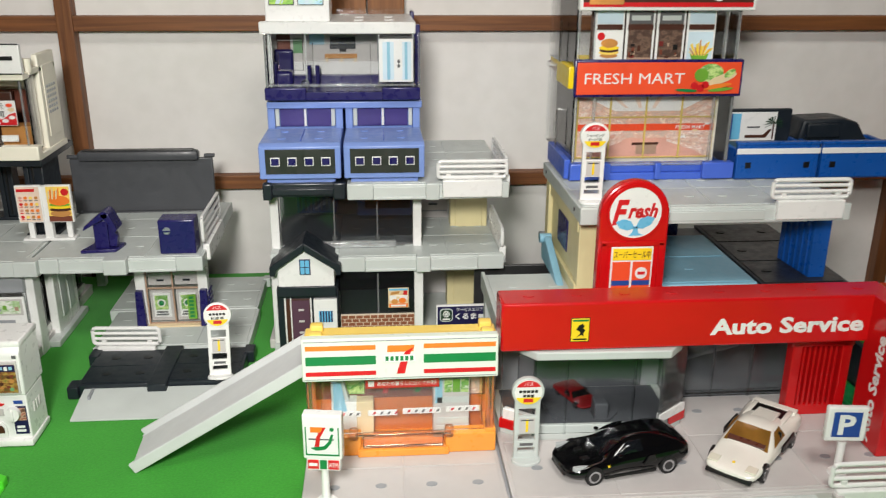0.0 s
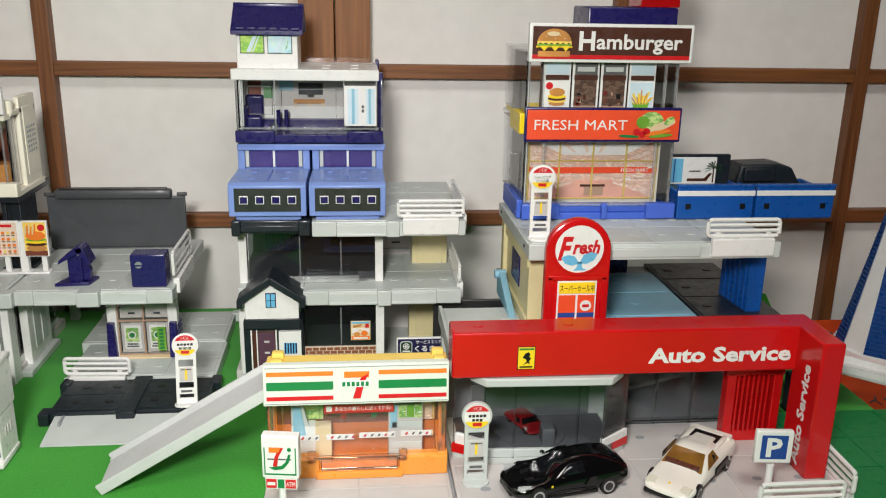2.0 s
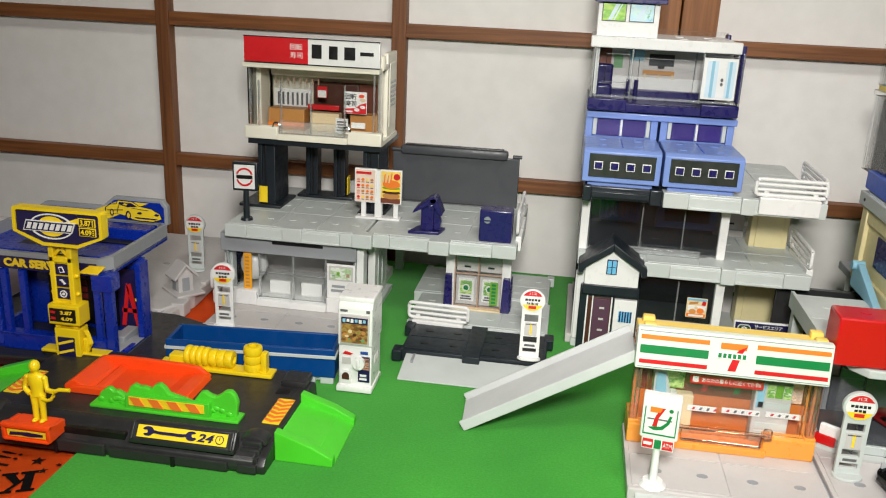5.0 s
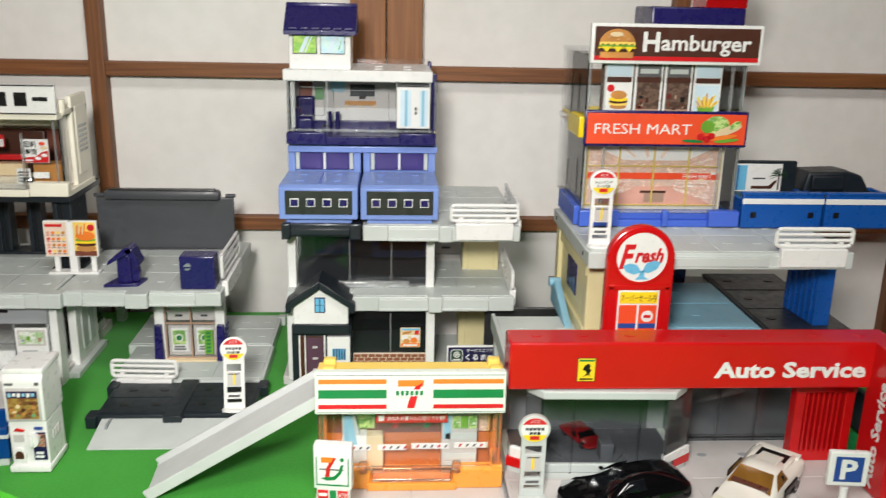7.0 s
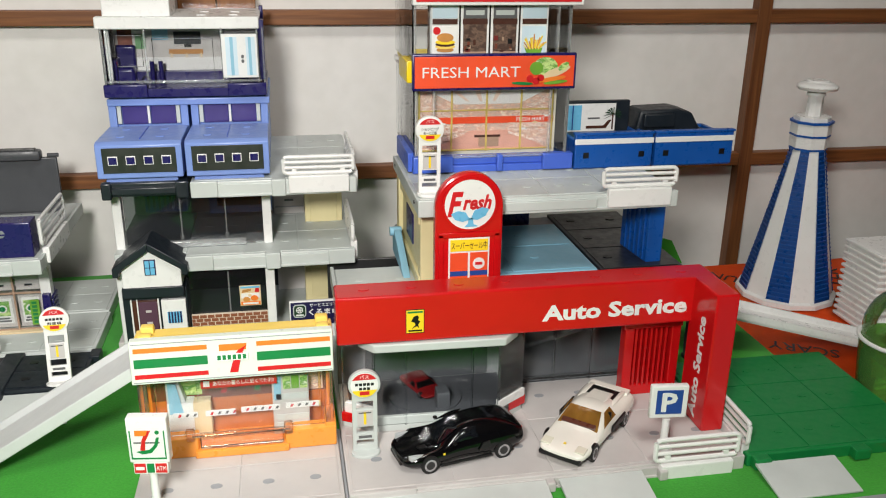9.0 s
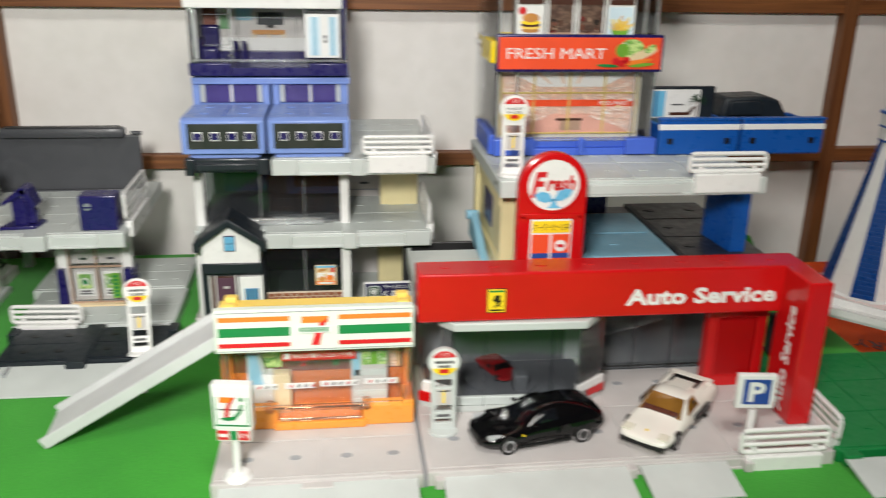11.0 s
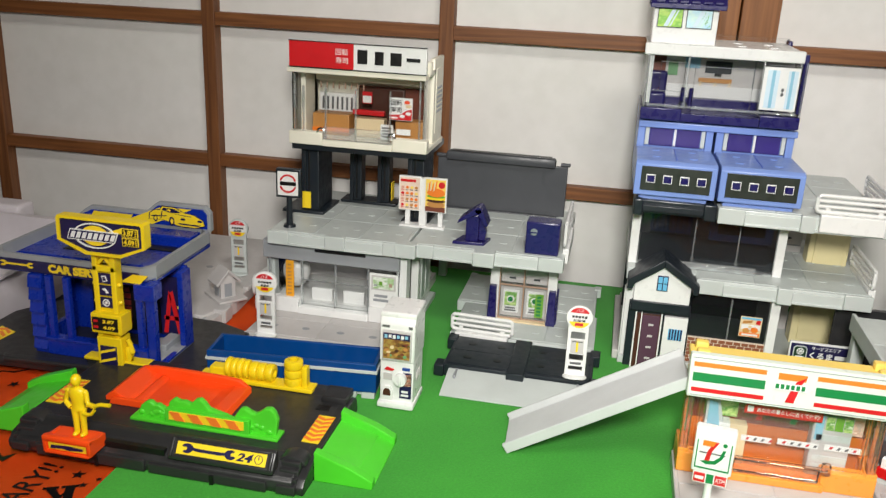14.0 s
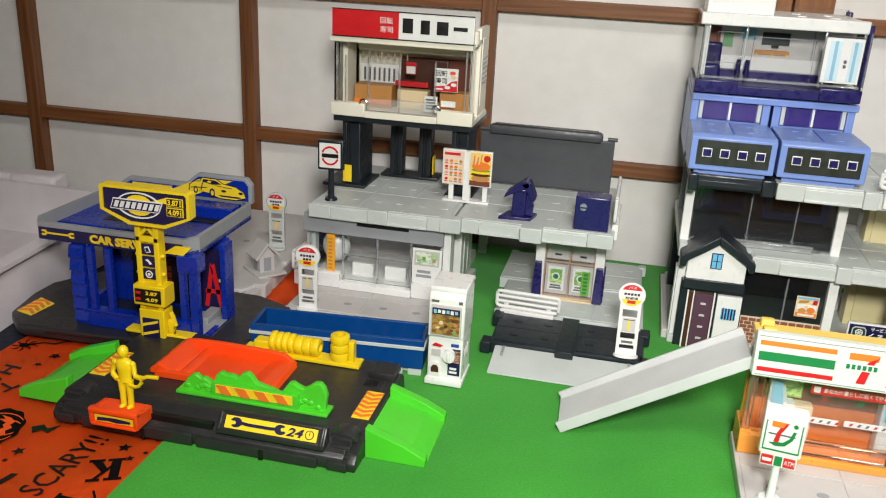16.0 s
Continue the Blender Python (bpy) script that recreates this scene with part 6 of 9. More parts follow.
pan = thing("slate_stand", (487, 440, 8), "small dark slate L-shaped stand on the green plate", "toy stand")
part("upright", bx(G(), 478, 483, 430, 452, 8, 36, 1), SLATE, pan)
part("base", bx(G(), 478, 500, 430, 454, 8, 11, 0.8), SLATE, pan)
gl = thing("green_sheet", (500, 610, 0), "folded bright green paper standing near the screen", "paper")
part("sheet", pr(G(), [(500, 0), (568, 0), (556, 22), (548, 24.6), (500, 26)], "y", 640, 641.2), FELT, gl)
part("white_fold", pr(G(), [(518, 0), (566, 0), (548, 9), (518, 14)], "y", 632, 633), WHITE, gl)


# ---- tall navy and blue building with the small house front ----
def tall_building():
    s = thing("stacked_building", (180, 560, 0), "toy stacked building with grey decks, blue garages and navy top storey", "toy building")
    part("base_plate", bx(G(), 103, 262, 530, 660, 0, 6, 0.8), GREY, s)
    part("side_sill", bx(G(), 99, 104, 536, 650, 0, 7, 0.8), GREY2, s)
    # ground floor
    for x in (104, 202):
        part("column", bx(G(), x, x + 6.2, 532, 540, 6, 61.4, 0.6), WHITE, s, "white square column")
    for x in (108, 255):
        part("column", bx(G(), x, x + 6, 640, 648, 6, 56, 0.6), GREY, s)
    part("shop_glass", bx(G(), 150, 202, 536, 537.2, 6, 61, 0.2), DUSKY, s, "smoky clear shop front")
    part("glass_bar", bx(G(), 176, 177.2, 535, 537, 20, 56, 0.2), EDGECL, s)
    wall = part("brick_wall", bx(G(), 150, 202, 533.6, 535.6, 6, 25.6, 0.2), MORTAR, s, "low brick-printed parapet")
    for r in range(7):
        for k in range(11):
            x = 150.4 + k * 5.2 - (2.6 if r % 2 else 0)
            x0, x1 = max(150.2, x), min(201.8, x + 4.5)
            if x1 - x0 > 1.5:
                part("brick", bx(G(), x0, x1, 533.1, 533.8, 6.4 + r * 2.75, 8.6 + r * 2.75, 0.1, seg=1), BRICK, wall)
    post = part("shop_poster", bx(G(), 182, 198, 533.0, 533.8, 30.6, 45.6, 0.1), BEIGE, s, "colourful food poster")
    part("poster_head", bx(G(), 182.6, 197.4, 532.6, 533.1, 43.9, 45.2, 0), CYANINK, post)
    part("poster_title", pr(G(), [(183.6, 40.6), (190.4, 41.8), (191, 43.4), (184.2, 42.6)], "y", 532.3, 532.8), TANINK, post)
    part("poster_panel", bx(G(), 183, 197, 532.6, 533.1, 36.4, 40, 0), WHITE, post)
    for u, v, r, m in ((187, 35.6, 2.6, BUN), (193, 36.4, 2.8, ORINK), (189.6, 38.6, 1.4, BEIGE)):
        part("dish_print", pr(G(), arc(u, v, r, 0, 340, 14, r * 0.72), "y", 532.2, 532.8), m, post)
    part("poster_mark", pr(G(), [(193.4, 41), (196.6, 40.6), (196.8, 43.6), (194.2, 43.8)], "y", 532.1, 532.7), REDINK, post)
    part("poster_foot", bx(G(), 182.6, 197.4, 532.6, 533.1, 31.2, 33.8, 0), ORINK, post)
    bars(post, WHITE, 184, 196, 31.4, 33.6, 532.6, 1, 0.3)
    post.matrix_basis = Matrix.Translation((0.198, 0, 0)) @ Matrix.Diagonal((0.9, 1, 1, 1)) @ Matrix.Translation((-0.198, 0, 0)) @ post.matrix_basis
    # Slate here, grey upstairs: the ground floor's shade is put into the colour.
    part("rear_wall", bx(G(), 104, 215, 628, 631, 6, 61, 0.4), SLATE, s, "rear wall in slate that carries the interior's shade")
    part("cream_panel", bx(G(), 230, 262, 592, 606, 6, 61, 0.8), CREAMY, s, "cream yellow lift panel")
    part("panel_inset", bx(G(), 235, 257, 591, 592.4, 10, 56, 0.6), CREAMY, s)
    part("grey_back", bx(G(), 209, 232, 618, 622, 6, 61, 0.4), GREY2, s)
    # deck one
    d1 = plate(s, 150, 264, 529, 655, 61, 71, GREY, 3, 3, "deck", True)
    part("deck_wing", bx(G(), 103, 150, 538, 655, 62, 71, 0.6), GREY, d1)
    part("edge_block", bx(G(), 203, 213, 524.8, 532, 60, 71.6, 0.8), GREY, d1)
    # first floor
    for x in (103, 202):
        part("column", bx(G(), x, x + 6, 549, 557, 70.6, 114, 0.6), WHITE, s, "white square column")
    for x in (107, 255):
        part("column", bx(G(), x, x + 6, 640, 648, 66, 116, 0.6), GREY, s)
    part("upper_glass", bx(G(), 110, 202, 552, 553.2, 71, 114, 0.2), DUSKY, s, "smoky clear window wall")
    for x in (147, 177):
        part("glass_bar", bx(G(), x - 0.5, x + 0.5, 551, 553, 73, 114, 0.2), EDGECL, s)
        part("glass_knob", sp(G(), x, 550, 78, 1.8), CLEAR, s)
    part("glass_foot", bx(G(), 110, 202, 549.6, 553.4, 71.2, 73, 0.5), EDGECL, s)
    part("sliding_rail", bx(G(), 138, 190, 546, 547.4, 71.2, 75.6, 0.4), EDGECL, s)
    part("sliding_rail", bx(G(), 138, 190, 544.6, 546.2, 75.4, 77, 0.4), EDGECL, s)
    rail_ = part("blue_counter", bx(G(), 118, 148, 590, 604, 84, 108, 0.8), ROYAL, s, "dark blue slatted counter")
    for k in range(7):
        part("slat", bx(G(), 120 + k * 3.8, 121.6 + k * 3.8, 588.6, 590.4, 86, 105, 0.3), NAVY, rail_)
    part("blue_frame", bx(G(), 162, 208, 600, 604, 78, 112, 0.8), SKYB, s)
    part("frame_print", bx(G(), 168, 202, 599.2, 600.2, 84, 108, 0.1), BROWNINK, s)
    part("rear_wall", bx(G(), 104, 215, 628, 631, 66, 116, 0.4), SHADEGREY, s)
    part("cream_panel", bx(G(), 232, 260, 592, 606, 67, 116, 0.8), CREAMY, s, "cream yellow lift panel")
    part("panel_inset", bx(G(), 236, 256, 591, 592.4, 71, 112, 0.6), CREAMY, s)
    lk = part("grey_back", bx(G(), 209, 232, 616, 622, 67, 116, 0.4), GREY2, s)
    for z in (76, 90, 104):
        part("locker_line", bx(G(), 209.6, 231.4, 615.4, 616.2, z, z + 0.8, 0), SHADEGREY, lk)
        part("locker_slot", bx(G(), 217, 224, 615.2, 616.2, z + 5, z + 6.4, 0.1), SLATE, lk)
    # deck two
    below = set(s.children)
    d2 = plate(s, 157, 263, 515, 645, 116, 126, GREY, 3, 3, "deck", True)
    part("edge_block", bx(G(), 208, 217, 511.6, 517, 115, 126.4, 0.8), GREY, d2)
    w = part("dark_deck", bx(G(), 104, 155, 517, 645, 117, 126, 0.8), SLATE, s, "dark slate deck edge")
    for x0, x1 in ((103, 109), (148, 156)):
        part("edge_block", bx(G(), x0, x1, 513, 519, 116, 127, 1), SLATE, w)
    part("edge_lip", bx(G(), 109, 148, 514.4, 517, 119, 123, 0.4), SLATE, w)
    deck_two = set(s.children) - below
    # garages
    for x0, x1 in ((102, 153.4), (155.2, 206.6)):
        g = part("garage", pr(G(), [(509, 131), (509, 152), (513, 153.8), (563, 152.8), (563, 131)], "x", x0, x1, 0.8), SKYB, s, "cornflower blue garage tray with four small windows")
        part("plinth", bx(G(), x0 + 4, x1 - 4, 513, 560, 126, 132, 0.8), SKYB, g)
        pan_ = part("dark_panel", bx(G(), x0 + 4, x1 - 3.6, 508.2, 509.2, 134.6, 150.4, 0.2), PANELDK, g)
        for k in range(4):
            cx = x0 + 10.2 + k * 10.6
            part("window_rim", bx(G(), cx - 2.9, cx + 2.9, 507.6, 508.5, 139.8, 145.4, 0.2), WHITE, pan_)
            part("window_pane", bx(G(), cx - 2.4, cx + 2.4, 507.3, 508.0, 140.4, 144.8, 0.1), NAVY, pan_)
        for i in range(2):
            for j in range(2):
                part("peg_hole", pr(G(), arc(x0 + 13 + i * 24, 526 + j * 24, 2.6, 0, 342, 16, 1.8), "z", 153.2 - j * 0.4, 154.0 - j * 0.4), SKYB, g)
        part("roof_line", bx(G(), (x0 + x1) / 2 - 0.3, (x0 + x1) / 2 + 0.3, 518, 560, 152.6, 153.8, 0, Matrix.Rotation(radians(-1.1), 3, "X")), MIDB, g)
        for xa, xb in ((x0, x0 + 5), (x1 - 5, x1)):
            part("window_post", bx(G(), xa, xb, 566, 574, 126, 167, 0.6), SKYB, g)
        part("white_post", bx(G(), (x0 + x1) / 2 - 0.8, (x0 + x1) / 2 + 0.8, 566.6, 568, 153.6, 168, 0.2), WHITE, g)
        for xa in (x0 + 5.4, x1 - 8):
            part("white_post", bx(G(), xa, xa + 2.6, 566.6, 568, 153.6, 168, 0.2), GREY, g)
        for xa, xb in ((x0 + 8.4, (x0 + x1) / 2 - 1.2), ((x0 + x1) / 2 + 1.2, x1 - 8.4)):
            part("purple_shutter", bx(G(), xa, xb, 568.4, 570, 153, 168, 0.2), PURP, g, "purple shutter")
        part("garage_rear", bx(G(), x0, x1, 570, 648, 126, 165.4, 0.6), SKYB, g)
    part("blue_lintel", bx(G(), 102, 208, 564, 650, 166, 170.6, 0.8), SKYB, s)
    garages = set(s.children) - below - deck_two
    # navy storey
    bm = G()
    bx(bm, 101, 130, 572, 580, 171.4, 180, 0.9)
    bx(bm, 184, 211, 572, 580, 171.4, 180, 0.9)
    bx(bm, 101, 211, 574, 652, 171, 177.4, 0.8)
    part("navy_tray", bm, NAVY, s, "navy blue storey tray")
    part("door_sill", bx(G(), 130, 184, 571.4, 574, 177, 181, 0.4), CLEAR, s)
    bk = part("room_back", bx(G(), 104, 209, 612, 614, 177, 218, 0.3), GREY2, s, "printed white room wall")
    part("room_dado", bx(G(), 112, 200, 610.8, 612.1, 184, 193, 0.1), WHITE, bk)
    part("room_bench", bx(G(), 104, 198, 604, 612, 177, 184, 0.5), NAVY, bk)
    part("picture", bx(G(), 146, 165, 610.8, 612.1, 202, 210.6, 0.1), SLATE, bk)
    part("picture_stand", bx(G(), 153, 158, 610.6, 612.1, 200, 202, 0.1), BLACK, bk)
    part("shelf_print", bx(G(), 142, 166, 610.4, 612.1, 195.2, 198.4, 0.1), TANINK, bk)
    for x in (143, 153.6, 164):
        part("shelf_leg", bx(G(), x, x + 1.2, 610.2, 611.2, 192.6, 196, 0), BEIGE, bk)
    part("door_print", bx(G(), 107, 117, 611, 612.1, 190, 214, 0.1), UMBER, bk)
    part("plant_print", bx(G(), 119, 126, 611, 612.1, 199, 209, 0.1), LEAFINK, bk)
    part("sign_print", bx(G(), 131, 142, 611, 612.1, 205, 213, 0.1), PALEB, bk)
    part("corner_line", bx(G(), 181, 182, 611, 612.1, 186, 217, 0), SHADEGREY, bk)
    sofa = bx(G(), 105, 119, 596, 610, 177, 188, 2.6, seg=3)
    bx(sofa, 105, 119, 606, 612, 184, 202, 2.6, seg=3)
    bx(sofa, 104, 108, 592, 610, 177, 194, 1.8, seg=3)
    part("sofa", sofa, NAVY, s, "rounded navy sofa")
    for x in (131, 137):
        part("stool", cy(G(), x, 598, 177, 1.6, 15), NAVY, s)
    for x0, x1, y0, y1 in ((103, 209, 574, 575.2), (102, 103.2, 576, 650), (209.4, 210.6, 576, 650)):
        part("storey_glass", bx(G(), x0, x1, y0, y1, 180, 217, 0.3), CLEAR, s, "clear moulded wall")
    for x in (103, 106, 131, 182, 206, 210):
        part("glass_rib", bx(G(), x - 0.7, x + 0.7, 572.6, 575, 180, 217, 0.3), EDGECL, s)
    for x in (130, 184):
        part("latch_knob", sp(G(), x, 572, 183, 3), CLEAR, s)
    part("glass_rail", bx(G(), 104, 208, 572.6, 574.4, 181, 182.6, 0.4), EDGECL, s)
    for x0, x1, z0, z1 in ((112, 129, 192, 212), (136, 176, 181, 210), (184, 207, 181, 214)):
        part("moulded_line", tube(G(), [(u, 573.2, v) for u, v in ((x0, z0), (x0, z1), (x1, z1), (x1, z0))], 0.4, 6, True), EDGECL, s)
    bl = part("blind", bx(G(), 182, 206, 570.8, 571.8, 184, 213, 0.2), WHITE, s, "white poster with blue curtains")
    for x0, x1, m in ((184.6, 187.6, ICE), (187.6, 189.8, PALEB), (189.8, 192.4, ICE), (198.4, 200, ICE), (200, 202, PALEB), (202, 204.6, ICE)):
        part("curtain", bx(G(), x0, x1, 570.4, 571, 185.6, 211, 0), m, bl)
    for dz in (0, 3):
        part("lace", pr(G(), arc(195.8, 195 + dz, 1.0, 0, 340, 12, 1.3), "y", 570.5, 571), BARINK, bl)
    part("navy_edge", bx(G(), 206.6, 211, 574, 580, 182, 222, 0.6), NAVY, s)
    part("white_post", bx(G(), 104, 107, 580, 583, 182, 217, 0.4), WHITE, s)
    rf = part("white_roof", bx(G(), 99.6, 208, 573, 580, 216, 224, 0.9), WHITE, s, "white roof edge")
    part("roof_sheet", bx(G(), 101, 208, 580, 655, 220, 223, 0.6), WHITE, rf)
    for i in range(2):
        for j in range(2):
            part("peg_hole", pr(G(), arc(168 + i * 22, 598 + j * 26, 3.4, 0, 342, 16, 2.2), "z", 222.8, 223.6), WHITE, rf)
    part("roof_rim", bx(G(), 150, 209, 650, 655, 222, 227, 0.6), CLEAR, rf)
    part("navy_pin", bx(G(), 207, 210, 640, 652, 214, 226, 0.8), NAVY, rf)
    # small house on the roof
    h = part("penthouse", bx(G(), 103, 148, 586, 622, 223, 249, 0.8), WHITE, s, "small white rooftop house")
    for x0, x1, m in ((106.5, 123, GLASSP), (126.5, 143.4, SKYP)):
        part("window_rim", bx(G(), x0 - 0.6, x1 + 0.6, 585.2, 586.2, 234, 247, 0.1), BARINK, h)
        wp = part("window_print", bx(G(), x0, x1, 584.8, 585.6, 234.6, 246.4, 0.1), m, h)
        if m is SKYP:
            for k in range(9):
                u, v, a = x1 - 2.6 - (k % 3) * 0.9, 235.4 + k * 0.9, radians(30 + 70 * (k % 2) + k * 9)
                part("leaf_print", pr(G(), [(u, v), (u + 1.8 * math.cos(a - 0.2), v + 1.8 * math.sin(a - 0.2)), (u + 2.7 * math.cos(a), v + 2.7 * math.sin(a)), (u + 1.8 * math.cos(a + 0.2), v + 1.8 * math.sin(a + 0.2))], "y", 584.6, 585.0), LEAFINK, wp)
        part("glint", pr(G(), [(x0 + 4, 235), (x0 + 7, 235), (x0 + 12, 246), (x0 + 9, 246)], "y", 584.2, 584.6), ICE, wp)
        part("glint", pr(G(), [(x0 + 8, 235), (x0 + 9, 235), (x0 + 14, 246), (x0 + 13, 246)], "y", 584.2, 584.6), ICE, wp)
    part("navy_roof", pr(G(), [(580, 247), (580, 250.6), (603, 268), (626, 250), (626, 247), (603, 263)], "x", 100, 152.4, 0.6), NAVY, s, "navy gabled roof")
    part("ridge", bx(G(), 100, 152, 601, 605, 265, 269, 0.8), NAVY, s)
    for k in range(6):
        part("eave_tab", bx(G(), 104 + k * 8, 110 + k * 8, 579.2, 580.6, 251, 252.6, 0.3), NAVY, s)
    # Decks, garages and top storey sized about the camera to fit its view.
    resize(deck_two, 1.026, 140, -50, 265)
    resize(garages, 1.04, 140, -50, 265)
    top = set(s.children) - below - deck_two - garages
    for ob in top:
        ob.matrix_basis = Matrix.Translation((0.101, 0, -0.001)) @ Matrix.Diagonal((0.972, 1, 1, 1)) @ Matrix.Translation((-0.101, 0, 0)) @ ob.matrix_basis
    resize(top, 1.02, 140, -50, 265)
    return s


tall_building()
railing((241, 528.5, 123.5), 46, 0, "white railing on the upper deck of the stacked building", 13.5)
railing((264.4, 566, 123.5), 66, 90, "white railing along the upper deck side", 14)
railing((263, 562, 72.5), 60, 90, "white railing along the middle deck side", 15)


def house_front():
    h = thing("house_front", (128, 520, 0), "white and slate toy house front with gabled roof", "toy house")
    part("lower_wall", bx(G(), 107, 149, 512, 530, 0, 52, 0.6), SLATE, h, "slate lower wall")
    part("upper_wall", pr(G(), [(109, 54), (147, 54), (147, 69), (127.4, 83), (109, 69)], "y", 508.5, 530, 0.5), WHITE, h, "white gable wall")
    part("beam", bx(G(), 108, 148, 507.4, 512, 47, 55, 0.8), SLATE, h)
    for sgn in (-1, 1):
        pts = [(127.4, 89.4), (128 + sgn * 24, 71.4), (128 + sgn * 24, 64.6), (128 + sgn * 20.4, 64.6), (128 + sgn * 19.4, 69), (127.4, 83)]
        part("roof_slope", pr(G(), pts, "y", 504, 532, 0.7), SLATE, h, "slate roof slope")
    win = part("gable_window", bx(G(), 123.8, 131.2, 507.8, 508.8, 64, 75.6, 0.2), NAVYINK, h, "blue gable window")
    for x0, x1 in ((124.5, 127.2), (127.8, 130.5)):
        for z0, z1 in ((64.7, 69.5), (70.1, 74.9)):
            part("pane", bx(G(), x0, x1, 507.4, 508.0, z0, z1, 0), CYANINK, win)
    door = part("front_door", bx(G(), 113, 130, 510.6, 512.4, 0, 44, 0.3), BROWNINK, h, "dark brown front door")
    for x0, x1 in ((112, 113), (116, 116.8), (129.6, 130.6)):
        part("door_trim", bx(G(), x0, x1, 510, 511, 0, 45, 0), WHITE, door)
    part("door_leaf", bx(G(), 117, 129, 510.0, 510.8, 0, 43, 0.2), plastic("mulberry_ink", (86, 56, 74), 0.45), door)
    for k in range(4):
        part("door_panel", bx(G(), 121.6, 125.2, 509.6, 510.1, 8 + k * 9, 9.6 + k * 9, 0.1), GREY2, door)
    bay = part("bay_wall", bx(G(), 132, 148, 509, 512.6, 0, 44, 0.4), WHITE, h, "white bay wall")
    for k in range(5):
        part("window_bar", bx(G(), 136.2 + k * 1.9, 137.2 + k * 1.9, 508.2, 508.9, 26.4, 35, 0), NAVYINK, bay)
    part("window_print", bx(G(), 135.6, 145, 508.5, 509.1, 26.4, 35, 0), CYANINK, bay)
    part("white_stile", bx(G(), 103, 107, 520, 530, 2, 58, 0.4), WHITE, h)
    h.matrix_basis = Matrix.Translation((0, 0.0155, 0)) @ Matrix.Diagonal((1, 1, 0.95, 1)) @ h.matrix_basis


house_front()
sa = thing("service_sign", (243, 548, 6), "navy service area sign with a round emblem", "sign")
part("panel", bx(G(), 218, 262, 546, 549, -8.6, 25.8, 0.6), WHITE, sa)
fld = part("field", bx(G(), 219, 261, 545.4, 546.2, 7, 24.9, 0.1), NAVYINK, sa)
part("emblem", pr(G(), rrect(220.6, 230.0, 13.4, 23.6, 2.6), "y", 545.0, 545.5), GREY, fld, "grey shield with a white wheel")
part("emblem_core", pr(G(), rrect(221.3, 229.3, 14.2, 22.9, 2.1), "y", 544.7, 545.1), GREENDK, fld)
part("emblem_wheel", ring_prism(G(), arc(225.3, 19.6, 2.5, 0, 342, 20), arc(225.3, 19.6, 1.9, 0, 342, 20), 544.4, 544.8), WHITE, fld)
for k in range(3):
    a = radians(60 * k)
    dx_, dz_ = math.cos(a), math.sin(a)
    part("wheel_spoke", pr(G(), [(225.3 + 2 * dx_ - 0.3 * dz_, 19.6 + 2 * dz_ + 0.3 * dx_), (225.3 + 2 * dx_ + 0.3 * dz_, 19.6 + 2 * dz_ - 0.3 * dx_), (225.3 - 2 * dx_ + 0.3 * dz_, 19.6 - 2 * dz_ - 0.3 * dx_), (225.3 - 2 * dx_ - 0.3 * dz_, 19.6 - 2 * dz_ + 0.3 * dx_)], "y", 544.4, 544.8), WHITE, fld)
part("emblem_band", bx(G(), 222.6, 228, 544.4, 544.8, 14.9, 16.1, 0), WHITE, fld)
txt("サービスエリア", fld, WHITE, 242.4, 545.4, 22.6, 2.9, 19.5, thick=0.15, bold=0.012)
txt("くるま", fld, WHITE, 239.6, 545.4, 17.2, 5.0, 15.6, thick=0.15, bold=0.03)
bars(fld, WHITE, 248.6, 259.6, 14.8, 19.6, 545.4, 1)
# Sign shrunk about the camera's place to fit the view.
resize([sa], 0.967, 187, -45, 278)


# ---- white plastic slope down to the mat ----
def slope():
    r = thing("white_slope", (90, 400, 0), "milky white plastic slope leaning on the store", "toy ramp")
    a, b_ = Vector((138, 404.5, 60)), Vector((41, 405, 1.6))
    across = Vector((-0.05, 1, 0)).normalized()
    along = (b_ - a).normalized()
    up = along.cross(across)
    if up.z < 0:
        up = -up

    def beam(p, q, w0, w1, h0, h1, nm, m):
        bm = G()
        rows = [[e + across * w0 + up * h0, e + across * w1 + up * h0, e + across * w1 + up * h1, e + across * w0 + up * h1] for e in (p, q)]
        vs = [[bm.verts.new(v * MM) for v in row] for row in rows]
        for i in range(4):
            bm.faces.new((vs[0][i], vs[0][(i + 1) % 4], vs[1][(i + 1) % 4], vs[1][i]))
        bm.faces.new(vs[0][::-1])
        bm.faces.new(vs[1])
        bmesh.ops.recalc_face_normals(bm, faces=bm.faces)
        bmesh.ops.bevel(bm, geom=list(bm.edges), offset=0.4 * MM, segments=2, affect="EDGES")
        part(nm, bm, m, r)
    beam(a, b_, -16.5, 16.5, 0, 2, "slope_bed", FROST)
    beam(a, b_, -18.6, -16.6, -2, 4.6, "slope_side", FROST)
    beam(a, b_, 16.6, 18.6, -2, 5, "slope_side", FROST)
    for w in (-14.6, 13.6):
        beam(a, b_, w, w + 1, 1.8, 2.8, "guide_ridge", FROST)


slope()


# ---- parking deck with the raised sushi shop ----
# The deck and what stands on it shrink about the camera to fit its view.
DECK_SIZE, DECK_EYE = 0.965, (100, -50, 265)


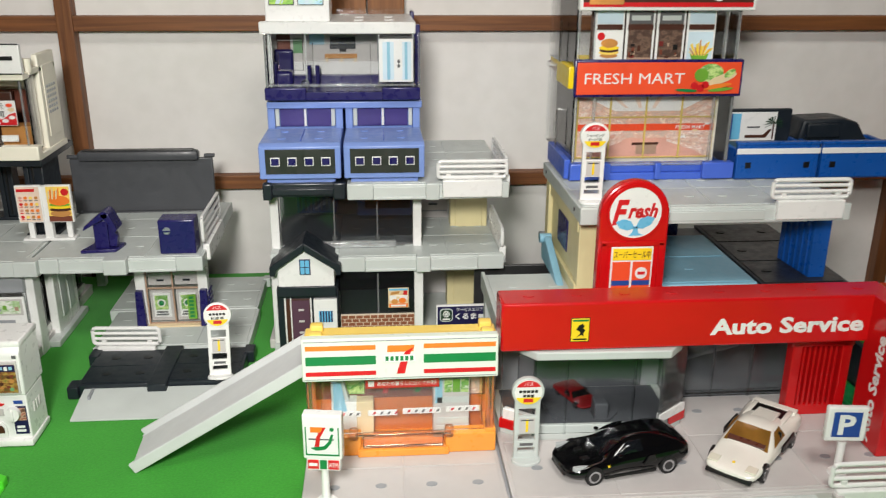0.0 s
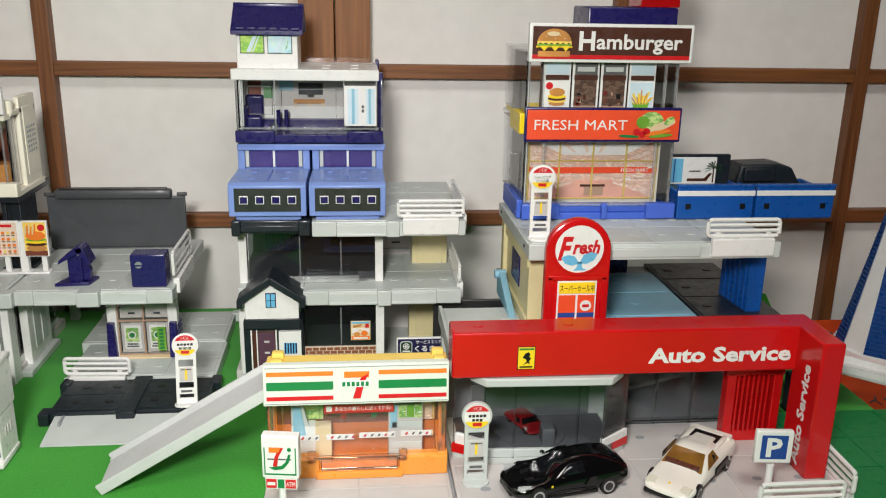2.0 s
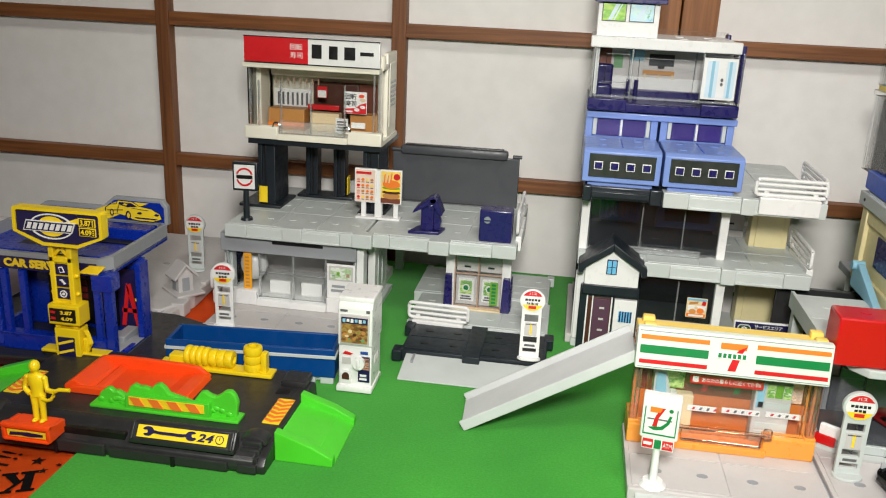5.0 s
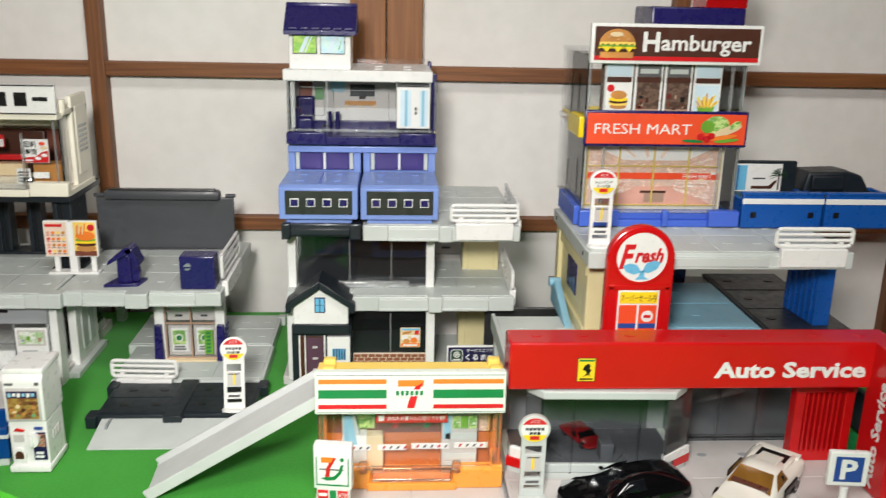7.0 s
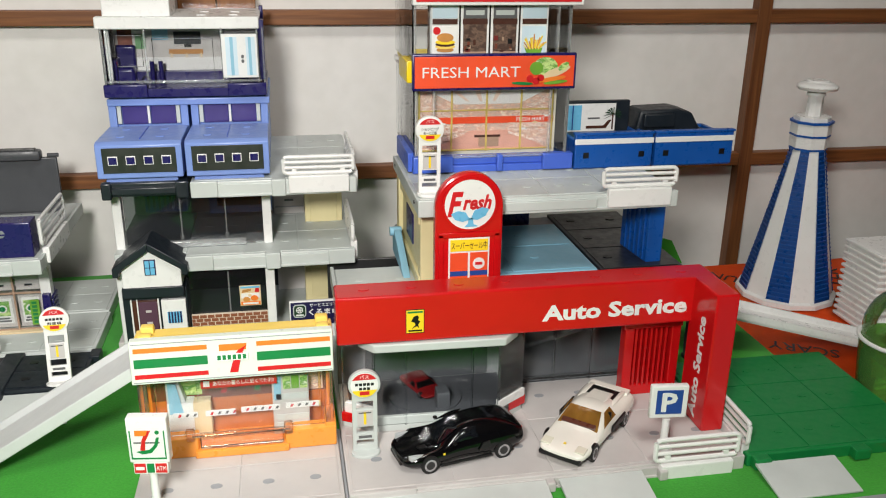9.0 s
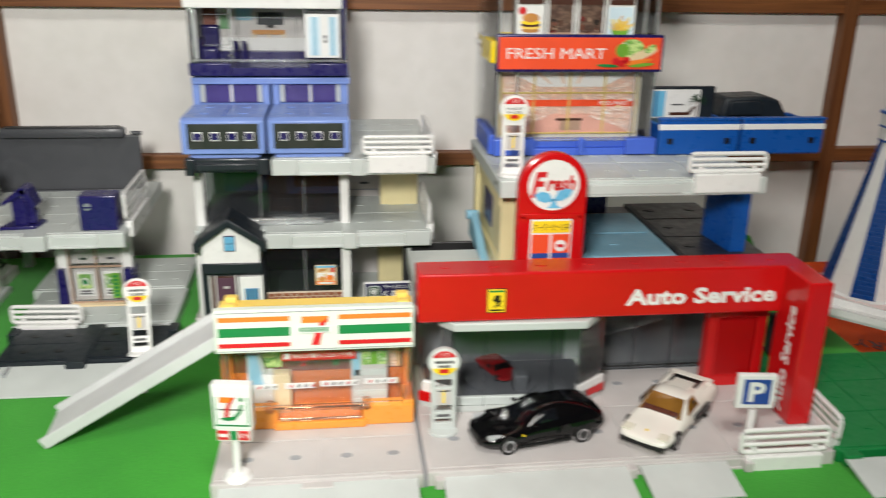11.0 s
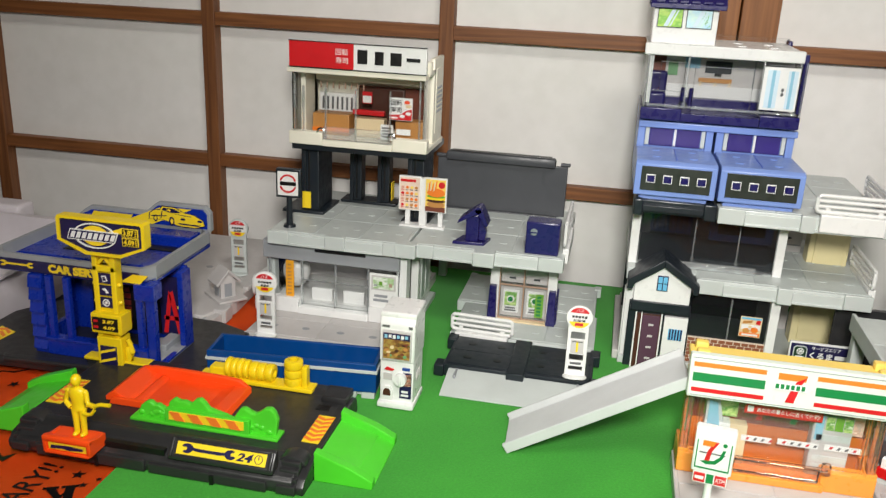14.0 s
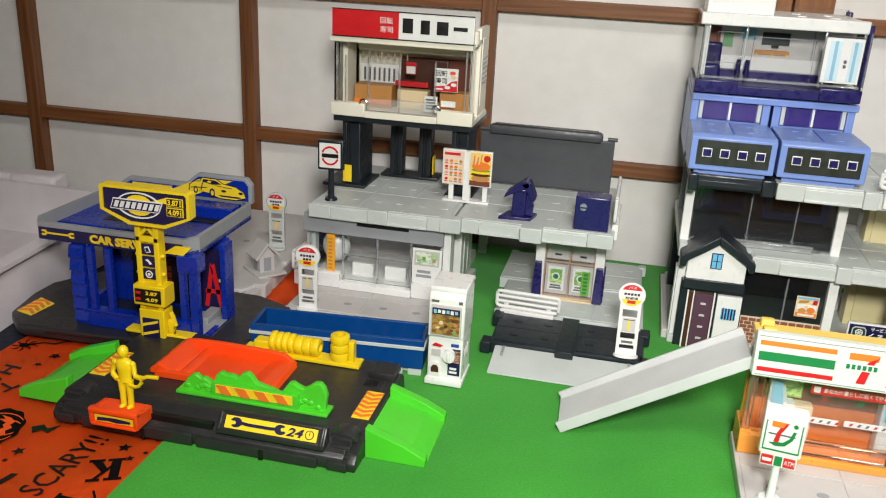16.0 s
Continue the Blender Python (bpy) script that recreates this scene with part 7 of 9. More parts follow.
def parking_deck():
    s = thing("parking_deck", (-58, 600, 0), "grey toy parking deck on columns with shop beneath", "toy building")
    plate(s, -173, -62, 548, 680, 56, 66, GREY, 3, 3, "deck", True)
    plate(s, -60, 57, 553, 688, 56, 66, GREY, 3, 3, "deck", True)
    for x in (-118, -62, -2, ):
        part("edge_block", bx(G(), x - 8, x + 8, 545.6, 552 if x < -62 else 556, 55.4, 66.6, 0.9), GREY, s)
    resize(s.children, DECK_SIZE, *DECK_EYE)
    # shop under the deck
    plate(s, -165, -58, 484, 548, 0, 8, GREY2, 2, 2, "base", True)
    part("shop_base", bx(G(), -165, -58, 548, 650, 0, 8, 0.6), GREY2, s)
    bm = G()
    bx(bm, -168, -140, 527, 534, 8, 20, 0.9)
    bx(bm, -84, -60, 527, 534, 8, 20, 0.9)
    bx(bm, -168, -60, 530, 640, 8, 13, 0.6)
    bx(bm, -140, -84, 526, 532, 8, 13.4, 0.8)
    part("shop_tray", bm, WHITE, s, "white shop tray")
    part("sill_glass", bx(G(), -140, -84, 527, 529, 13, 19, 0.4), CLEAR, s)
    part("lintel", bx(G(), -170, -62, 532, 540, 49, 63.6, 0.8), SHADEGREY, s, "mid grey lintel")
    part("lintel_slot", bx(G(), -128, -88, 531.4, 533, 57.6, 60, 0.3), BLACK, s)
    for x0, x1, y0, y1 in ((-166, -62, 534, 535.2), (-166, -164.8, 535, 620), (-62, -60.8, 535, 640)):
        part("shop_glass", bx(G(), x0, x1, y0, y1, 13, 50, 0.3), CLEAR, s, "clear shop wall")
    for x in (-165, -139, -112, -86, -63):
        part("glass_rib", bx(G(), x - 0.8, x + 0.8, 532.6, 535, 13, 50, 0.3), EDGECL, s)
    part("glass_bar", bx(G(), -139, -86, 533, 535, 33, 34, 0.3), EDGECL, s)
    part("room_back", bx(G(), -164, -62, 600, 603, 8, 63, 0.4), GREY2, s)
    pr_ = part("room_print", bx(G(), -136, -88, 598, 600, 30, 50, 0.2), DUSTY, s, "printed office wall")
    for x in (-128, -124):
        part("chair_print", bx(G(), x, x + 2, 597.2, 598.2, 34, 42, 0.2), NAVYINK, pr_)
    for x0, x1 in ((-136, -114), (-110, -88)):
        part("desk", bx(G(), x0, x1 - 5, 546, 550, 12, 23, 0.6), WHITE, s, "white desk front")
    part("moulded_seat", sp(G(), -152, 556, 32, 11, 10, 13), WHITE, s)
    ban = part("banner", bx(G(), -151, -144.6, 530.4, 531.4, 20, 49, 0.2), BANINK, s, "amber vertical banner")
    for k in range(9):
        part("print_mark", bx(G(), -149.4, -146.4, 530.0, 530.6, 22 + k * 2.9, 23.2 + k * 2.9, 0), TANINK, ban)
    nb = part("notice", bx(G(), -84, -62, 529.6, 530.6, 20, 47, 0.2), WHITE, s, "white notice with map")
    part("map_print", bx(G(), -82.4, -63.6, 529.2, 529.8, 34, 45.6, 0), GREY2, nb)
    part("map_field", bx(G(), -81, -65, 528.9, 529.4, 35.2, 44.4, 0), MAPP, nb)
    for k, m in enumerate((SHADEGREY, GRASSINK, WHITE, DUSTY)):
        part("map_block", bx(G(), -80 + k * 3.8, -77.6 + k * 3.8, 528.6, 529.1, 37.4 + (k % 3), 38.6 + (k % 3) + (k % 2) * 1.6, 0), m, nb)
    bars(nb, SHADEGREY, -81, -69, 24, 31, 529.6, 2)
    for x in (-61, ):
        part("column", bx(G(), x - 4, x + 4, 536, 548, 0, 63.6, 0.8), WHITE, s)
    bm = G()
    bx(bm, -60, -54, 562, 606, 0, 53, 0.8)
    part("side_panel", bm, WHITE, s, "white slotted side panel")
    for k in range(2):
        part("slot", bx(G(), -54.2, -53.4, 572 + k * 15, 582 + k * 15, 14, 46, 0.3), GREY, s)
    part("rail_foot", bx(G(), -58, -50, 548, 612, 0, 5, 0.8), GREY, s)
    for x, y in ((-168, 545), (-168, 665), (-56, 668)):
        part("column", bx(G(), x - 3, x + 4, y - 4, y + 4, 0, 63.6, 0.6), GREY, s)
    # right bay: print wall under the deck
    for x in (3, 47):
        part("column", bx(G(), x, x + 7, 560, 568, 8, 63.6, 0.6), WHITE, s, "white column")
    for x in (2.4, 47.6):
        part("navy_jamb", pr(G(), [(x, 10), (x + 7, 10), (x + 6, 38), (x + 1, 38)], "y", 556, 572, 0.5), NAVY, s, "navy louvred jamb")
    for k in range(7):
        part("louvre", bx(G(), 54.2, 55.4, 558, 571, 11 + k * 3.8, 13.4 + k * 3.8, 0.4), NAVY, s)
    part("bay_glass", bx(G(), 9.6, 48, 563, 564, 10, 63, 0.2), CLEAR, s, "clear bay window")
    for x0, x1 in ((9.6, 10.8), (28.2, 29.4), (46.6, 47.8)):
        part("bay_bar", bx(G(), x0, x1, 561.6, 563.4, 10, 63, 0.2), DUSTY, s)
    for z in (10, 37.4):
        part("bay_bar", bx(G(), 9.6, 48, 561.4, 563.4, z, z + 1.1, 0.2), DUSTY, s)
    for x0, x1 in ((11, 28), (29.6, 46.4)):
        bp_ = part("bay_print", bx(G(), x0, x1, 566, 566.8, 11, 37, 0.1), GREY2, s, "pale printed poster")
        part("poster_paper", bx(G(), x0 + 2, x1 - 2.6, 565.4, 566.2, 14, 33, 0.1), WHITE, bp_)
        part("poster_art", bx(G(), x0 + 3.4, x1 - 4.4, 564.9, 565.5, 20, 31, 0.1), VEGP, bp_)
        part("poster_badge", pr(G(), arc(x0 + 8, 25.4, 3, 0, 340, 16), "y", 564.5, 565.0), WHITE, bp_)
        part("poster_badge", pr(G(), arc(x0 + 8, 25.4, 2, 0, 340, 14), "y", 564.2, 564.6), GREENINK, bp_)
        bars(bp_, BARINK, x0 + 3.4, x1 - 4.4, 15, 19, 565.2, 2)
        up_ = part("upper_print", bx(G(), x0, x1, 566, 566.8, 39, 61, 0.1), GREY2, s, "pale printed panel")
        part("print_head", bx(G(), x0 + 2, x1 - 2, 565.4, 566.1, 50, 54, 0), LEAFINK if x0 < 20 else GREY, up_)
        bars(up_, GREENINK if x0 < 20 else BARINK, x0 + 3, x1 - 3, 50.4, 53.6, 565.4, 1)
        part("print_slot", bx(G(), x0 + 6, x0 + 11, 565.4, 566.1, 42, 43.4, 0), SLATE, up_)
    nt2 = part("green_note", bx(G(), 38.4, 44.6, 560.6, 561.4, 14, 33, 0.1), GRASSINK, s, "lime green vertical notice")
    for k in range(6):
        part("print_mark", bx(G(), 39.8, 43, 560.2, 560.8, 15.4 + k * 2.9, 17.2 + k * 2.9, 0), GREENINK, nt2)
    part("sill", bx(G(), 9, 48, 557, 562, 8, 10.4, 0.4), BEIGE, s)
    return s


parking_deck()

plates = thing("grey_base_plate", (30, 590, 0), "light grey moulded base plates under the parking bay", "base plate")
plate(plates, -27, 84, 590, 656, 0, 9.5, GREY, 3, 2, "plate", False)
plate(plates, -20, 86, 526, 588, 0, 9.5, GREY, 3, 2, "plate", True)
for x in (-24, 84):
    part("clip", bx(G(), x - 3, x + 3, 648, 656, 2, 10, 0.8), GREY, plates)
dkp = thing("dark_base_plate", (34, 496, 0), "dark slate moulded base plate with clips", "base plate")
plate(dkp, -14, 34, 473, 522, 0, 9.5, SLATE, 1, 2, "plate", False, hole_mat=BLACK)
plate(dkp, 36, 87, 474, 522, 0, 9.5, SLATE, 1, 2, "plate", False, hole_mat=BLACK)
part("joint_bar", bx(G(), 30, 42, 468, 524, 3, 10.6, 0.8), SLATE, dkp)
for x in (-16, 87):
    part("clip", bx(G(), x - 4, x + 3, 470, 481, 0.5, 9, 1), SLATE, dkp)
    part("clip", bx(G(), x - 3, x + 4, 512, 524, 2, 10, 0.8), SLATE, dkp)
flap("drive_on_flap", -10, 84, 473, 443, 6.5, GREY, "pale grey drive-on flap before the dark plate", True)
railing((4, 524, 10), 45, -3, "white railing behind the dark base plate", 14.5)
lean = bus_stop((75, 476, 10.4), WHITE, "white toy bus stop on the dark base plate", 3, 7, ("", "駐車場"))
lean.rotation_euler.x = radians(-12)
bus_stop((-147, 483, 8), WHITE, "white toy bus stop beside the deck shop", 3, 9)
bus_stop((-218, 592, 8.5), GREY, "grey toy bus stop on the grey corner plate", 3, 11)


def sushi_shop():
    s = thing("sushi_shop", (-108, 615, 66), "ivory toy sushi shop with red and white sign on slate piers", "toy shop")
    # piers
    for x0, x1, y0, y1 in ((-165, -152, 606, 640), (-75, -63, 606, 640), (-137, -128, 648, 660), (-112, -103, 648, 660)):
        p = part("pier", bx(G(), x0, x1, y0, y1, 68, 130, 0.8), SLATE, s, "dark slate pier")
        part("groove", bx(G(), x0 + 4, x0 + 5.4, y0 - 0.6, y0 + 0.4, 70, 128, 0.2), BLACK, p)
        part("flange", bx(G(), x0 - 1, x0 + 2.4, y0 - 2.4, y1, 68, 130, 0.4), SLATE, p)
    for x0, x1, y0, y1 in ((-182, -146, 600, 642), (-146, -96, 645, 664), (-80, -58, 602, 642)):
        part("pier_foot", bx(G(), x0, x1, y0, y1, 66, 68.6, 0.6), SLATE, s)
    part("yellow_sticker", bx(G(), -165.4, -158, 603.0, 603.7, 70, 84, 0.1), YINK, s, "yellow sticker")
    part("yellow_sticker", bx(G(), -101.8, -101, 650, 658, 70, 86, 0.1), YINK, s, "yellow sticker")
    resize(s.children, DECK_SIZE, *DECK_EYE)
    part("under_plate", bx(G(), -162, -54, 574, 640, 126, 131, 0.6), SLATE, s)
    # tray
    bm = G()
    bx(bm, -163, -136, 570, 578, 131, 141, 0.9)
    bx(bm, -80, -53, 570, 578, 131, 141, 0.9)
    bx(bm, -163, -53, 573, 628, 130.6, 135, 0.8)
    bx(bm, -136, -80, 569, 574, 131, 136, 0.6)
    part("tray", bm, CREAM, s, "ivory shop tray")
    part("back_wall", bx(G(), -161, -55, 622, 626, 133, 190, 0.5), CREAM, s)
    part("back_print", bx(G(), -122, -62, 620.6, 622.2, 140, 172, 0.2), UMBER, s, "dark brown printed room wall")
    part("side_glass", bx(G(), -58, -56.8, 576, 594, 136, 188, 0.2), CLEAR, s)
    sd = part("side_wall", bx(G(), -58, -54, 594, 626, 134, 200, 0.8), CREAM, s, "ivory panelled side wall")
    part("side_inset", bx(G(), -54.4, -53.4, 599, 621, 142, 192, 0.6), CREAM, sd)
    for k in range(4):
        for q in range(6):
            part("vent", bx(G(), -53.8, -53.0, 602 + k * 4.6, 604.6 + k * 4.6, 158 + q * 3.6, 160 + q * 3.6, 0.2), SHADEGREY, sd)
    part("rear_post", bx(G(), -163, -157, 612, 626, 134, 190, 0.6), CREAM, s)
    part("inner_wall", bx(G(), -161, -157, 592, 620, 134, 186, 0.6), CREAM, s)
    ct = part("counter", bx(G(), -152, -122, 594, 610, 135, 152, 0.5), TANINK, s, "wood-printed sushi counter")
    part("counter_band", bx(G(), -152, -122, 593.2, 594.2, 138, 141, 0), ORINK, ct)
    scr = part("screen_wall", bx(G(), -153, -122, 612, 614, 150, 166, 0.4), WHITE, s, "white slatted screen")
    for k in range(7):
        part("slat", bx(G(), -150 + k * 4, -148.6 + k * 4, 611, 612.2, 153, 163, 0.1), BARINK, scr)
    part("seat_back", bx(G(), -120, -82, 612, 616, 140, 172, 1), BROWNINK, s, "dark printed seating")
    part("red_rail", bx(G(), -121, -95, 600, 604, 152, 156, 0.4), REDINK, s, "red counter rail")
    part("front_table", bx(G(), -118, -94, 596, 606, 135, 150, 0.6), BEIGE, s)
    sq = part("price_card", bx(G(), -93, -83, 583, 583.8, 137, 149, 0.1), WHITE, s, "small white printed card")
    bars(sq, BARINK, -92, -84, 138.6, 147.4, 583, 4)
    part("side_desk", bx(G(), -82, -60, 586, 600, 135, 152, 0.5), TANINK, s)
    po = part("shop_poster", bx(G(), -84.6, -67, 578.4, 579.2, 154, 171, 0.1), WHITE, s, "white and red sushi poster")
    txt("回転", po, BLACK, -79.4, 578.4, 167.4, 4.4, 8.4, thick=0.12, bold=0.02)
    txt("寿司", po, BLACK, -79.4, 578.4, 162, 4.4, 8.4, thick=0.12, bold=0.02)
    part("red_print", pr(G(), [(-84.4, 154.4), (-67.4, 154.4), (-67.4, 163), (-72, 161.6), (-76, 158.6), (-84.4, 157.8)], "y", 577.9, 578.5), REDINK, po)
    for x, z, m in ((-71, 168, SALMON), (-70, 165, BEIGE), (-74.6, 157.4, WHITE), (-70, 159.6, WHITE)):
        part("sushi_print", pr(G(), arc(x, z, 2.2, 0, 340, 12, 1.3), "y", 577.7, 578.2), m, po)
    bars(po, WHITE, -83.4, -78, 155, 157, 577.9, 1, 0.3)
    part("small_note", bx(G(), -79, -68, 577.8, 578.6, 143, 147.4, 0), WHITE, s)
    nt_ = part("red_note", bx(G(), -110, -102, 590, 590.8, 163, 172, 0.1), REDINK, s, "red and white price card")
    part("note_field", bx(G(), -109.4, -102.6, 589.6, 590.1, 163.6, 169, 0), WHITE, nt_)
    part("hood", bx(G(), -150, -60, 596, 622, 178, 184, 0.6), CREAM, s)
    for k in range(8):
        part("hood_mark", bx(G(), -146 + k * 5, -145 + k * 5, 595, 596, 172, 177, 0), DUSTY, s)
    # clear front
    part("front_glass", bx(G(), -160, -57, 574, 575.2, 136, 186, 0.2), CLEAR, s, "clear moulded front")
    part("side_glass", bx(G(), -162, -160.8, 576, 612, 136, 186, 0.2), CLEAR, s)
    for x in (-159, -152, -134, -110, -83, -60):
        part("glass_rib", bx(G(), x - 0.6, x + 0.6, 572.6, 575, 136, 186 if x in (-159, -60) else 176, 0.3), EDGECL, s)
    part("front_case", bx(G(), -135, -83, 569.6, 573, 136, 146, 0.6), EDGECL, s)
    for x in (-137, -81):
        part("latch_knob", tube(G(), [(x + 3 * math.cos(radians(a)), 571, 141 + 3.4 * math.sin(radians(a))) for a in range(0, 181, 20)], 0.8, 8), CHROME, s)
    # roof and sign
    part("roof_edge", bx(G(), -163, -55, 568, 580, 186, 190.4, 0.8), CREAM, s)
    part("roof", bx(G(), -162, -54, 578, 626, 188, 192, 0.6), CREAM, s)
    part("corner_peg", cy(G(), -56, 580, 190, 3, 9), CREAM, s)
    sg = part("sign_board", bx(G(), -160.6, -54.6, 567, 571, 190, 210.2, 0.4), WHITE, s, "red and white sign board")
    part("red_field", bx(G(), -160.2, -110, 566.4, 567.2, 191, 209.4, 0), REDINK, sg)
    for z in (190.2, 209.4):
        part("black_edge", bx(G(), -160.6, -54.6, 566.3, 567.1, z, z + 0.7, 0), BLACK, sg)
    txt("回転", sg, WHITE, -119, 566.4, 203.4, 4.6, 9.6, thick=0.12)
    txt("寿司", sg, WHITE, -119, 566.4, 197.2, 4.6, 9.6, thick=0.12)
    # brand mark as plain bars
    for k, pts in enumerate(([(1, -8), (8.6, -8), (8.6, 2.2), (1, 2.2)], [(1.6, -8), (8.2, -8), (8.2, 1.6), (1.6, 1.6)], [(0.6, -7.8), (9, -7.8), (9, 1.4), (0.6, 1.4)], [(0, -4.2), (10.2, -4.2), (10.2, -1.6), (0, -1.6)])):
        part("brand_bar", pr(G(), [(-108 + k * 12.8 + u, 203.6 + v) for u, v in pts], "y", 566.3, 566.9, 0.1), BLACK, sg)
    return s


sushi_shop()


def pole_sign_small():
    p = thing("pole_sign", (-160.4, 562, 66), "slate pole sign with a red and white round emblem", "sign", rz=4)
    part("foot", cy(G(), 0, 0, 0, 5, 2, r2=4.4), SLATE, p)
    part("pole", cy(G(), 0, 0, 1.6, 2.6, 22, r2=2.2), SLATE, p)
    part("head", bx(G(), -10, 10, -2.4, 2.8, 24, 47, 0.8), SLATE, p)
    f = part("face", bx(G(), -8.4, 8, -3, -2.2, 26, 45, 0.1), WHITE, p)
    for a0, a1 in ((20, 160), (200, 340)):
        part("ring_mark", pr(G(), arc(0, 35.5, 7, a0, a1, 12, 7.4) + arc(0, 35.5, 5.6, a1, a0, 12, 6), "y", -3.4, -2.9), REDINK, f)
    bars(f, BLACK, -6.6, 6.6, 33, 38, -3.0, 1, 0.3)
    resize([p], DECK_SIZE, *DECK_EYE)


pole_sign_small()


def menu_stand():
    m = thing("menu_stand", (-60, 597, 66), "white menu stand with two food boards", "sign")
    part("foot", bx(G(), -79, -42, 592, 602, 66, 68, 0.6), WHITE, m)
    for x in (-75, -62.5, -48):
        part("leg", bx(G(), x, x + 4, 595, 598, 67, 82, 0.5), WHITE, m)
    part("spine", bx(G(), -63.5, -57.5, 594, 599, 67, 107, 0.6), WHITE, m)
    for x0, x1, k in ((-80, -62, 0), (-59, -41, 1)):
        b = part("menu_board", bx(G(), x0, x1, 593, 596, 80, 108, 0.4), WHITE, m)
        if k == 0:
            part("menu_field", bx(G(), x0 + 1, x1 - 1, 592.4, 593.2, 81, 107, 0), PEACH, b)
            part("menu_head", bx(G(), x0 + 1.6, x1 - 4, 592.0, 592.6, 103.6, 105.6, 0), REDINK, b)
            for i in range(4):
                for j in range(4):
                    u, v = x0 + 3.4 + i * 3.7, 84.6 + j * 4.8
                    part("menu_item", pr(G(), arc(u, v, 1.3, 0, 330, 10, 1.1), "y", 592.0, 592.5), ((REDINK, ROSE, REDINK, ROSE), (ORINK, YEL2, TANINK, ORINK))[0 if i == 0 else 1][(i + j) % 4], b)
                    part("menu_price", bx(G(), u - 1.2, u + 1.2, 592.0, 592.5, v - 2.2, v - 1.7, 0), BARINK if i else REDINK, b)
        else:
            part("menu_field", bx(G(), x0 + 1, x1 - 1, 592.4, 593.2, 81, 107, 0), YEL2, b)
            part("tray_print", bx(G(), x0 + 1, x1 - 1, 592.1, 592.6, 81, 85, 0), UMBER, b)
            for k, (z, rx, rz_, m_) in enumerate(((87, 7.2, 2.6, TANINK), (90, 7.6, 1.4, BROWNINK), (91.8, 7.8, 1.2, YINK), (93.6, 7.4, 1.2, GRASSINK), (96.6, 7.2, 3.6, ORINK))):
                part("food_print", pr(G(), arc((x0 + x1) / 2 + 0.6, z, rx, 0, 340, 16, rz_), "y", 591.9 - 0.03 * k, 592.5), m_, b)
            for k in range(6):
                part("fries_print", pr(G(), [(x0 + 2 + k * 1.3, 98), (x0 + 3 + k * 1.3, 98), (x0 + 3.4 + k * 1.4, 104 + k % 3), (x0 + 2.6 + k * 1.4, 104 + k % 3)], "y", 591.7, 592.2), ORINK if k % 2 else BEIGE, b)
            part("red_dot", cy(G(), x1 - 4, 591.9, 103, 2.6, 0.5, "y"), REDINK, b)
    resize([m], DECK_SIZE, *DECK_EYE)


menu_stand()
tel = thing("navy_ramp_toy", (-16, 568, 66), "navy folded plastic ramp piece on the deck", "toy part")
part("base", pr(G(), [(-29, 562), (-5, 564), (-2, 580), (-24, 580)], "z", 66, 68.4, 0.5), NAVY, tel)
part("body", bx(G(), -20, -10, 567, 576, 68, 89, 0.8), NAVY, tel)
part("left_leaf", pr(G(), [(-26.4, 82), (-25, 85.4), (-13, 95), (-10, 94), (-9, 91.6)], "y", 564, 579, 0.6), NAVY, tel)
part("right_leaf", pr(G(), [(-13, 93), (-10, 95.6), (-7.4, 94), (-2.6, 82.6), (-4.4, 80.6)], "y", 564, 579, 0.6), NAVY, tel)
part("ridge", cy(G(), -10.4, 564, 93.4, 2.4, 15, "y"), NAVY, tel)
part("side_brace", pr(G(), [(-10, 69), (-5, 69), (-4, 76), (-8, 86), (-10, 86)], "y", 568, 574, 0.6), NAVY, tel)
bb = thing("navy_box", (40, 566, 66), "navy blue square box with a silver mark on the deck", "toy box")
part("box", bx(G(), 27, 52, 558, 574, 66, 91, 1.0), NAVY, bb)
part("silver_mark", pr(G(), arc(33, 83.4, 2.6, 0, 345, 18), "y", 557.3, 558.2), TIN, bb)
part("mark_line", bx(G(), 30.4, 35.6, 556.9, 557.5, 82.6, 83.6, 0), NAVY, bb)
resize([tel, bb, railing((56, 598, 68), 66, 90, "white railing along the parking deck side", 22)], DECK_SIZE, *DECK_EYE)


def shutter():
    s = thing("grey_shutter", (-3, 668, 66), "dark grey folded shutter panel standing on the deck", "toy shutter")
    part("panel", bx(G(), -58, 54, 664, 668, 66, 112, 0.8), SHUT, s)
    part("roller", bx(G(), -50, 44, 658, 668, 111, 119, 2.4), SHUT, s)
    part("roller_top", bx(G(), -46, 40, 660, 666, 118.4, 119.8, 0.4), DKGREY, s)
    for x in (-59, 48):
        part("pin", cy(G(), x, 664, 114, 1.6, 8, "x"), SHUT, s)
    part("foot_lip", bx(G(), -54, 48, 660, 665, 66, 69, 0.6), SHUT, s)
    s.location.x -= 0.006
    s.location.z -= 0.002
    resize([s], DECK_SIZE, *DECK_EYE)


shutter()


